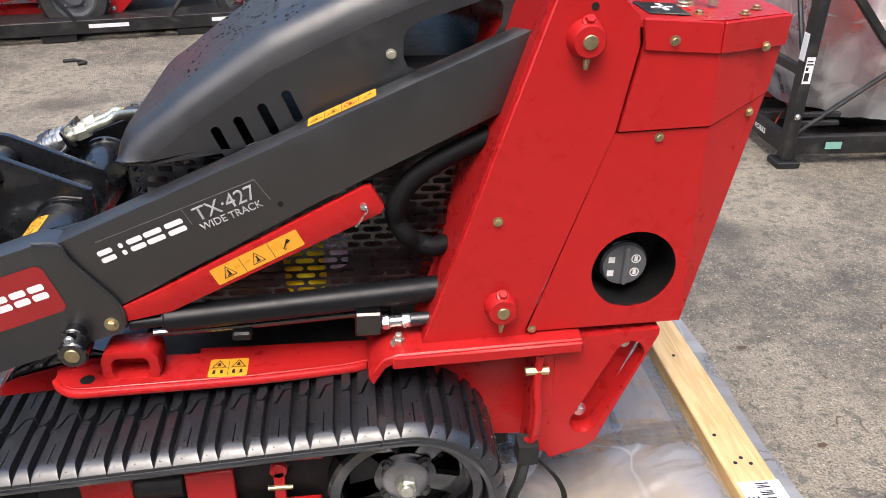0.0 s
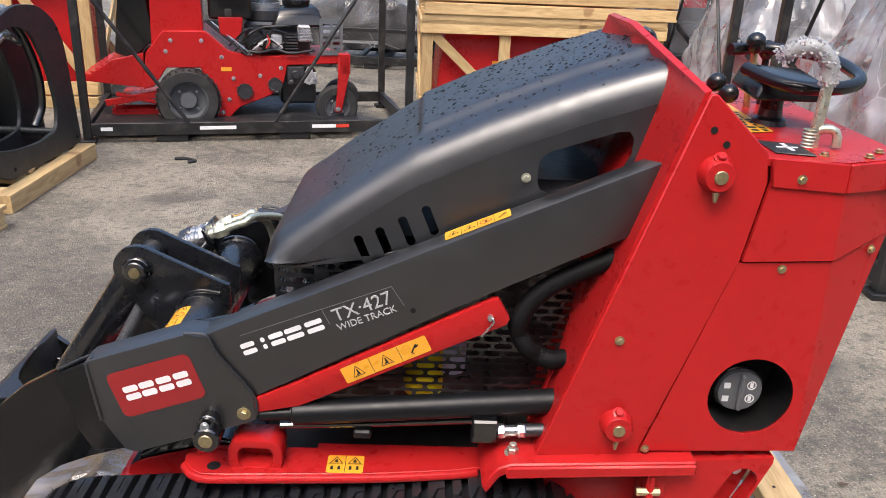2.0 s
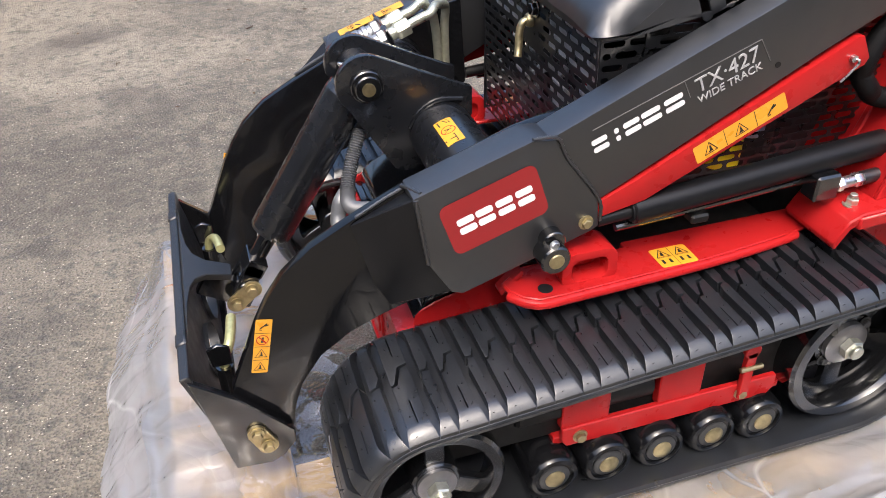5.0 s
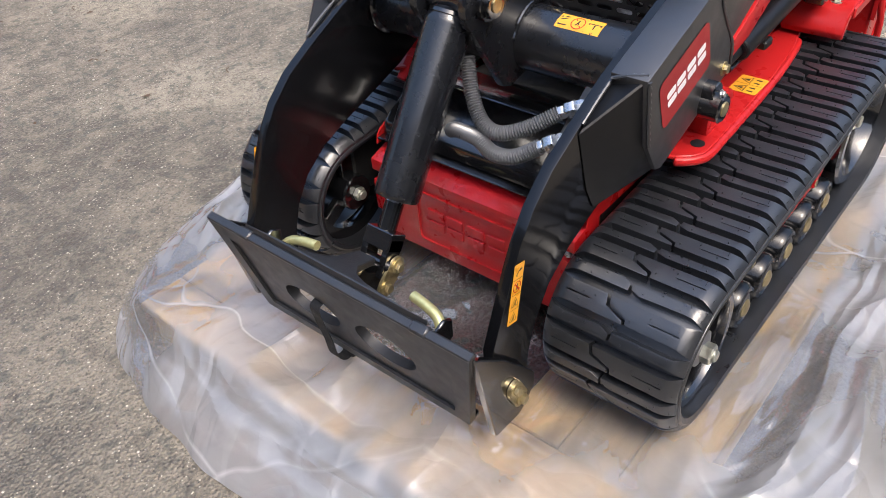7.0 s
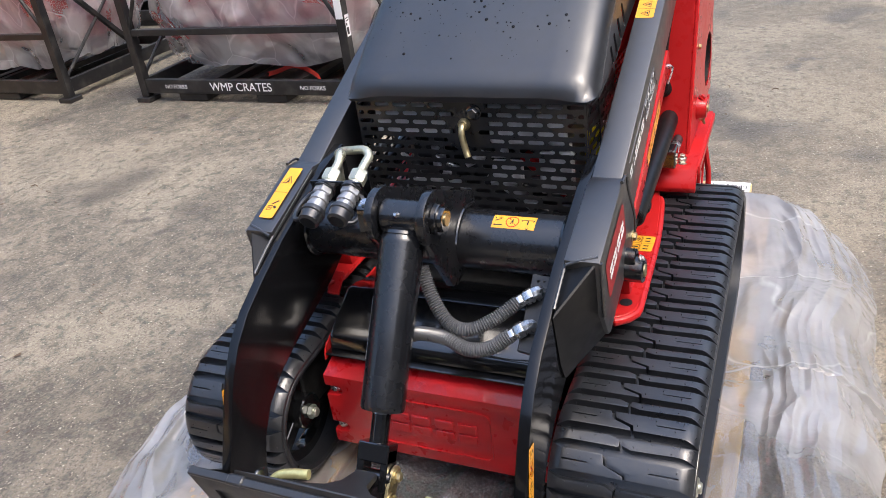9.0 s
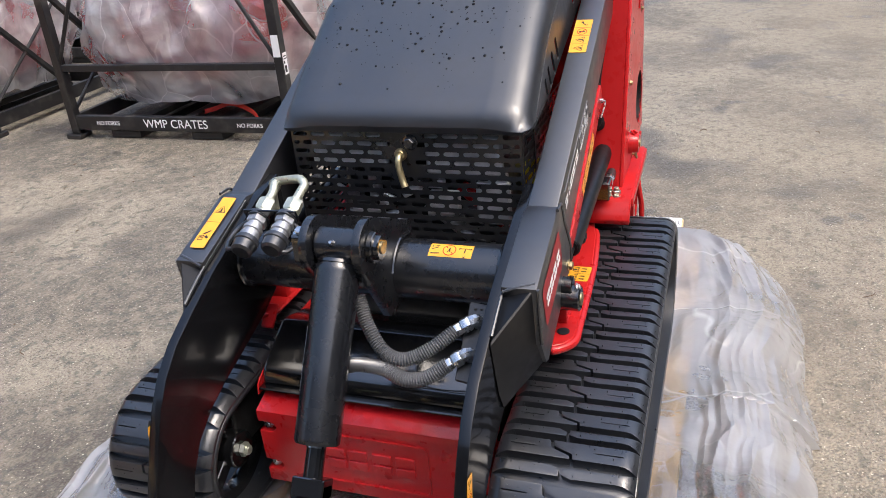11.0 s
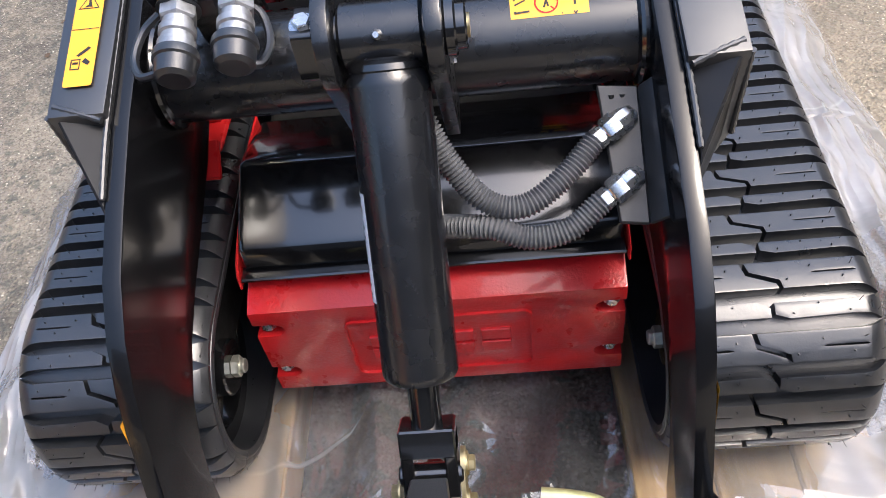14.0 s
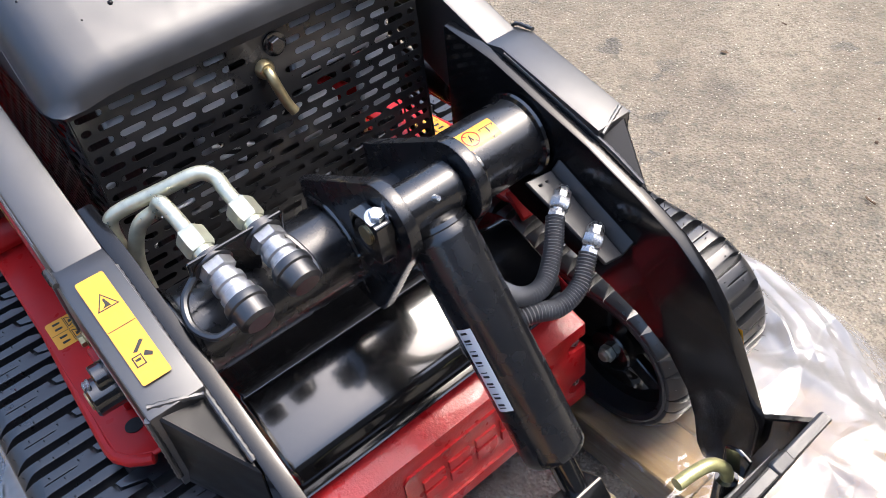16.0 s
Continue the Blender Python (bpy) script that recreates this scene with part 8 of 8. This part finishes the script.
for x, z, r in ((1.14, 0.425, 0.058), (1.37, 0.475, 0.052)):
    sp2 = part("sprocket", Mesh().rev((x, MY - 0.012, z), (0, -1, 0), [(r, 0), (r, 0.006), (r, 0.0062), (r * 0.84, 0.0062), (r * 0.80, 0.002), (r * 0.34, 0.002), (r * 0.32, 0.016), (0.006, 0.016)], 26), ENGINE, mower, "grey steel sprocket")
    for k in range(12):
        a = 2 * math.pi * k / 12
        part("tooth", Mesh().box(x + math.cos(a) * r - 0.006, x + math.cos(a) * r + 0.006, MY - 0.026, MY - 0.014, z + math.sin(a) * r - 0.006, z + math.sin(a) * r + 0.006), ENGINE, sp2)
for k in range(7):
    part("cooling_fin", Mesh().box(1.46, 1.56, MY + 0.04, MY + 0.13, 0.715 + k * 0.022, 0.723 + k * 0.022), STEEL if k % 2 else ENGINE, mower)
for k, (c, mt) in enumerate((((1.16, 0.88), SMALL_BLACK), ((1.20, 0.84), RACK), ((1.28, 0.80), WHITE), ((1.32, 0.86), SMALL_BLACK), ((1.24, 0.82), SMALL_BLACK))):
    part("wire", Mesh().sweep([(c[0] - 0.12, MY + 0.03, c[1] - 0.12), (c[0] - 0.03, MY - 0.01 - 0.008 * k, c[1] - 0.03), (c[0] + 0.06, MY + 0.0, c[1] + 0.02), (c[0] + 0.16, MY + 0.04, c[1] - 0.05)], 0.006, 6), mt, mower)
part("air_filter", Mesh().rev((1.57, MY + 0.28, 1.09), (0, 0, 1), [(0.10, -0.05), (0.11, 0.0), (0.085, 0.02), (0.03, 0.03)], 24), SMALL_BLACK, mower)
for k in range(9):
    a = k * math.pi / 9
    part("screen_rib", Mesh().beam((1.32 - 0.12 * math.cos(a), MY + 0.3 - 0.12 * math.sin(a), 1.072), (1.32 + 0.12 * math.cos(a), MY + 0.3 + 0.12 * math.sin(a), 1.072), 0.006, 0.008), ENGINE, mower)
for k in range(6):
    t = 0.06 + k * 0.155
    part("tread_bar", Mesh().box(-0.03 + 0.23 * t - 0.012, -0.03 + 0.23 * t + 0.012, MY + 0.012, MY + 0.59, 0.505 + 0.15 * t, 0.517 + 0.15 * t), RED, mower)
part("lift_arm", Mesh().beam((0.12, MY + 0.05, 0.33), (0.52, MY + 0.05, 0.40), 0.03, 0.05), RED, mower, bevel=0.004)
part("lift_arm", Mesh().beam((0.20, MY + 0.05, 0.40), (0.50, MY + 0.05, 0.33), 0.03, 0.03), RED, mower, bevel=0.004)
part("valve_block", Mesh().box(1.62, 1.70, MY + 0.02, MY + 0.06, 0.47, 0.56).cyl((1.68, MY, 0.52), (1.68, MY + 0.04, 0.52), 0.02), ALLOY, mower, "pale cast valve block", bevel=0.004)
place(mower, pose(-2.20, 3.98, -0.11, 0, 0, 13.5))


# ---- timber crates ----
def crate(m, L, D, H, label, load=True):
    root = thing("timber_crate", (0, 0, 0), label, "crate", "timber crates")
    t, w = 0.025, 0.11

    def stick(name, p, q, a, b):
        """A board from p to q, a wide and b thick, its grain along it."""
        p, q = Vector(p), Vector(q)
        d = q - p
        mb = Mesh().box(-d.length / 2, d.length / 2, -b / 2, b / 2, -a / 2, a / 2)
        ob = new(name, mesh_data(name, mb, WOOD, 0.002))
        ob.parent = root
        ob.matrix_basis = Matrix.Translation((p + q) / 2) @ d.to_track_quat("X", "Z").to_matrix().to_4x4()
    for y in (0, D):
        for z in (0.16, H - 0.06):
            stick("rail", (0, y, z), (L, y, z), w, t)
        stick("rail", (0, y, 0.045), (L, y, 0.045), 0.09, 0.09)
        for k in range(4):
            x = 0.05 + (L - 0.1) * k / 3
            stick("upright", (x, y + (t if y == 0 else -t), 0.10), (x, y + (t if y == 0 else -t), H), w * 0.85, t)
        for k in range(3):
            x0, x1 = 0.07 + (L - 0.1) * k / 3, 0.05 + (L - 0.1) * (k + 1) / 3
            stick("diagonal", (x0, y + (t if y == 0 else -t) * 1.0, H - 0.1 if k != 1 else 0.18), (x1, y + (t if y == 0 else -t) * 1.0, 0.18 if k != 1 else H - 0.1), w * 0.7, t * 0.8)
    for x in (0.0, L):
        for z in (0.16, H - 0.06):
            stick("rail", (x, 0, z), (x, D, z), w, t)
        stick("diagonal", (x, 0.05, 0.2), (x, D - 0.05, H - 0.1), w * 0.7, t * 0.8)
    for k in range(5):
        stick("top_board", (0, D * k / 4, H + t / 2), (L, D * k / 4, H + t / 2), w, t)
    if load:
        part("load", Mesh().loft([(0.12, 0.1, 0.12), (L - 0.12, 0.1, 0.12), (L - 0.12, D - 0.1, 0.12), (0.12, D - 0.1, 0.12)], [(0.2, 0.16, H - 0.12), (L - 0.2, 0.16, H - 0.12), (L - 0.2, D - 0.16, H - 0.12), (0.2, D - 0.16, H - 0.12)]), RED, root, "red machine packed inside the crate", bevel=0.03, segments=2)
        part("load_label", Mesh().box(L * 0.3, L * 0.36, 0.125, 0.129, H * 0.5, H * 0.6), YELLOW, root, smooth=0)
    return place(root, m)


crate(pose(0.18, 5.15, 0.0, 0, 0, 2), 2.05, 1.3, 0.86, "pale pine crate with a red machine inside")
crate(pose(0.20, 5.17, 0.90, 0, 0, 2), 2.10, 1.3, 0.86, "pale pine crate stacked on another crate")
crate(pose(-4.45, 5.0, 0.0, 0, 0, 8), 1.9, 1.3, 1.15, "pale pine crate with a red machine inside")
crate(pose(-4.7, 2.6, 0.0, 0, 0, 5), 1.7, 1.2, 1.2, "pale pine crate with a red machine inside")

# ---- grapple attachment on its pallet ----
gp = thing("wooden_pallet", (-2.5, 3.0, 0), "pale pine pallet under a grapple attachment", "pallet")
for x in (-2.06, -2.62, -3.18):
    plank("stringer", x, x + 0.09, 2.45, 3.62, 0.0, 0.104, gp)
for k in range(5):
    y = 2.50 + k * 0.255
    plank("board", -3.18, -2.062, y, y + 0.11, 0.074, 0.100, gp)
plank("nailer", -2.14, -2.055, 2.86, 2.93, 0.104, 0.125, gp)
plank("block", -2.20, -2.03, 2.34, 2.46, 0.0, 0.115, gp)
np2 = thing("wooden_pallet", (-2.4, 2.0, 0), "pale pine pallet with rough boards on the asphalt", "pallet")
for x in (-2.00, -2.52, -3.05):
    plank("stringer", x, x + 0.085, 1.20, 2.26, 0.018, 0.095, np2)
    plank("runner_board", x - 0.01, x + 0.095, 1.20, 2.26, 0.0, 0.018, np2)
for k in range(5):
    y = 1.20 + k * 0.24
    plank("board", -3.05, -1.90, y, y + 0.11, 0.095, 0.118, np2)
gr = thing("grapple_bucket", (-2.4, 3.0, 0.104), "dark slate steel grapple bucket on a pallet", "grapple")


def bow(*pts):
    """A smooth outline through the given corners, each rounded off."""
    out, n = [], len(pts)
    for i in range(n):
        a, b, c = Vector(pts[i - 1]), Vector(pts[i]), Vector(pts[(i + 1) % n])
        p, q = b.lerp(a, 0.3), b.lerp(c, 0.3)
        for t in (0, 0.33, 0.67, 1):
            u = p.lerp(b, t).lerp(b.lerp(q, t), t)
            out.append((u.x, u.y))
    return out


tine = bow((2.30, 0.31), (2.46, 0.23), (2.66, 0.115), (3.10, 0.112), (3.62, 0.112), (3.625, 0.14), (3.585, 0.46), (3.54, 0.77), (3.44, 0.92), (3.25, 1.02), (2.96, 1.04), (2.70, 0.96), (2.66, 0.90), (2.95, 0.93), (3.12, 0.88), (3.27, 0.66), (3.335, 0.42), (3.30, 0.27), (3.08, 0.245), (2.80, 0.265), (2.56, 0.31), (2.36, 0.37))
for x in (-2.085, -2.31, -2.56, -2.80):
    ch = part("cheek_plate", Mesh().loft([(x, y, z) for y, z in tine], [(x + 0.024, y, z) for y, z in tine]), GRAPPLE, gr, "dark slate hooked cheek plate", bevel=0.003)
    for y, z in ((3.56, 0.16), (2.72, 0.17), (3.46, 0.86)):
        part("rivet", Mesh().bolt((x + 0.0245, y, z), (1, 0, 0), 0.008), SMALL_BLACK, ch)
part("cross_pipe", Mesh().cyl((-2.83, 3.30, 0.255), (-2.06, 3.30, 0.255), 0.022, n=16), GRAPPLE, gr)
part("cross_pipe", Mesh().cyl((-2.83, 3.10, 0.955), (-2.06, 3.10, 0.955), 0.030, n=16), GRAPPLE, gr)
part("floor_sheet", Mesh().box(-2.80, -2.09, 2.70, 3.55, 0.125, 0.135), GRAPPLE, gr)
part("back_sheet", Mesh().loft([(-2.80, 3.52, 0.13), (-2.31, 3.52, 0.13), (-2.31, 3.54, 0.13), (-2.80, 3.54, 0.13)], [(-2.80, 3.40, 0.92), (-2.31, 3.40, 0.92), (-2.31, 3.42, 0.92), (-2.80, 3.42, 0.92)]), GRAPPLE, gr)
part("cylinder_barrel", Mesh().cyl((-2.44, 2.75, 0.70), (-2.44, 3.25, 0.98), 0.045, n=20, bev=0.004), GRAPPLE, gr)
part("grapple_hose", Mesh().sweep([(-2.20, 3.05, 0.98), (-2.18, 3.22, 0.88), (-2.17, 3.36, 0.62), (-2.18, 3.38, 0.40), (-2.20, 3.30, 0.28)], 0.026, 12), RUBBER, gr, "black hose hanging between the plates")
for p in ([(-2.24, 3.02, 0.99), (-2.22, 3.14, 0.97), (-2.22, 3.25, 0.93)], [(-2.30, 2.86, 1.03), (-2.26, 2.98, 1.05), (-2.24, 3.06, 1.03)]):
    part("foam_wrap", Mesh().sweep(p, 0.055, 12, step=0.02, ribs=0.006), WRAP, gr, "white foam wrap on the fittings")
for p in ([(-2.20, 3.10, 0.87), (-2.19, 3.16, 0.84), (-2.19, 3.24, 0.80)], [(-2.20, 3.00, 0.83), (-2.19, 3.06, 0.86), (-2.19, 3.12, 0.85)]):
    part("hose_elbow", Mesh().sweep(p, 0.022, 12), ZINC, gr, "bright zinc hose elbow")


# twigs, leaf scraps and pebbles on the asphalt
rng = random.Random(77)
lit = Mesh()
for i in range(330):
    x, y = rng.uniform(-3.6, 3.0), rng.uniform(-2.2, 4.2)
    if -1.15 < x < 1.5 and abs(y) < 1.05:
        continue
    a = rng.uniform(0, 6.28)
    if i % 4 == 0:
        L = rng.uniform(0.015, 0.06)
        p = Vector((x, y, 0.004))
        d = Vector((math.cos(a), math.sin(a), 0)) * L
        lit.sweep([p, p + d * 0.5 + Vector((-d.y, d.x, 0.02)) * 0.2, p + d], rng.uniform(0.0012, 0.0028), 5, step=0.01, mi=1)
    elif i % 4 == 1:
        r = rng.uniform(0.006, 0.018)
        lit.add([(x + r * math.cos(a + t) * k, y + r * math.sin(a + t) * 0.6, 0.004 + 0.004 * rng.random()) for t, k in ((0, 1), (1.3, 0.8), (2.6, 1.2), (4.0, 0.9), (5.2, 1.0))], [(0, 1, 2, 3, 4)], 1)
    else:
        r = rng.uniform(0.002, 0.006)
        lit.rev((x, y, 0.0), (rng.gauss(0, 0.2), rng.gauss(0, 0.2), 1), [(r * 0.8, 0), (r, r * 0.5), (r * 0.6, r * 1.0), (r * 0.1, r * 1.1)], 6, mi=i % 2)
LEAF = material("dry_leaf_brown", (0.10, 0.062, 0.035), 0.7, vary=0.3)
STONE = material("pale_pebble", (0.36, 0.33, 0.28), 0.7, vary=0.3)
tagged(part("loose_litter", lit, [STONE, LEAF], smooth=0), "loose twigs, leaf scraps and pebbles on the asphalt", "litter", kind="stuff")
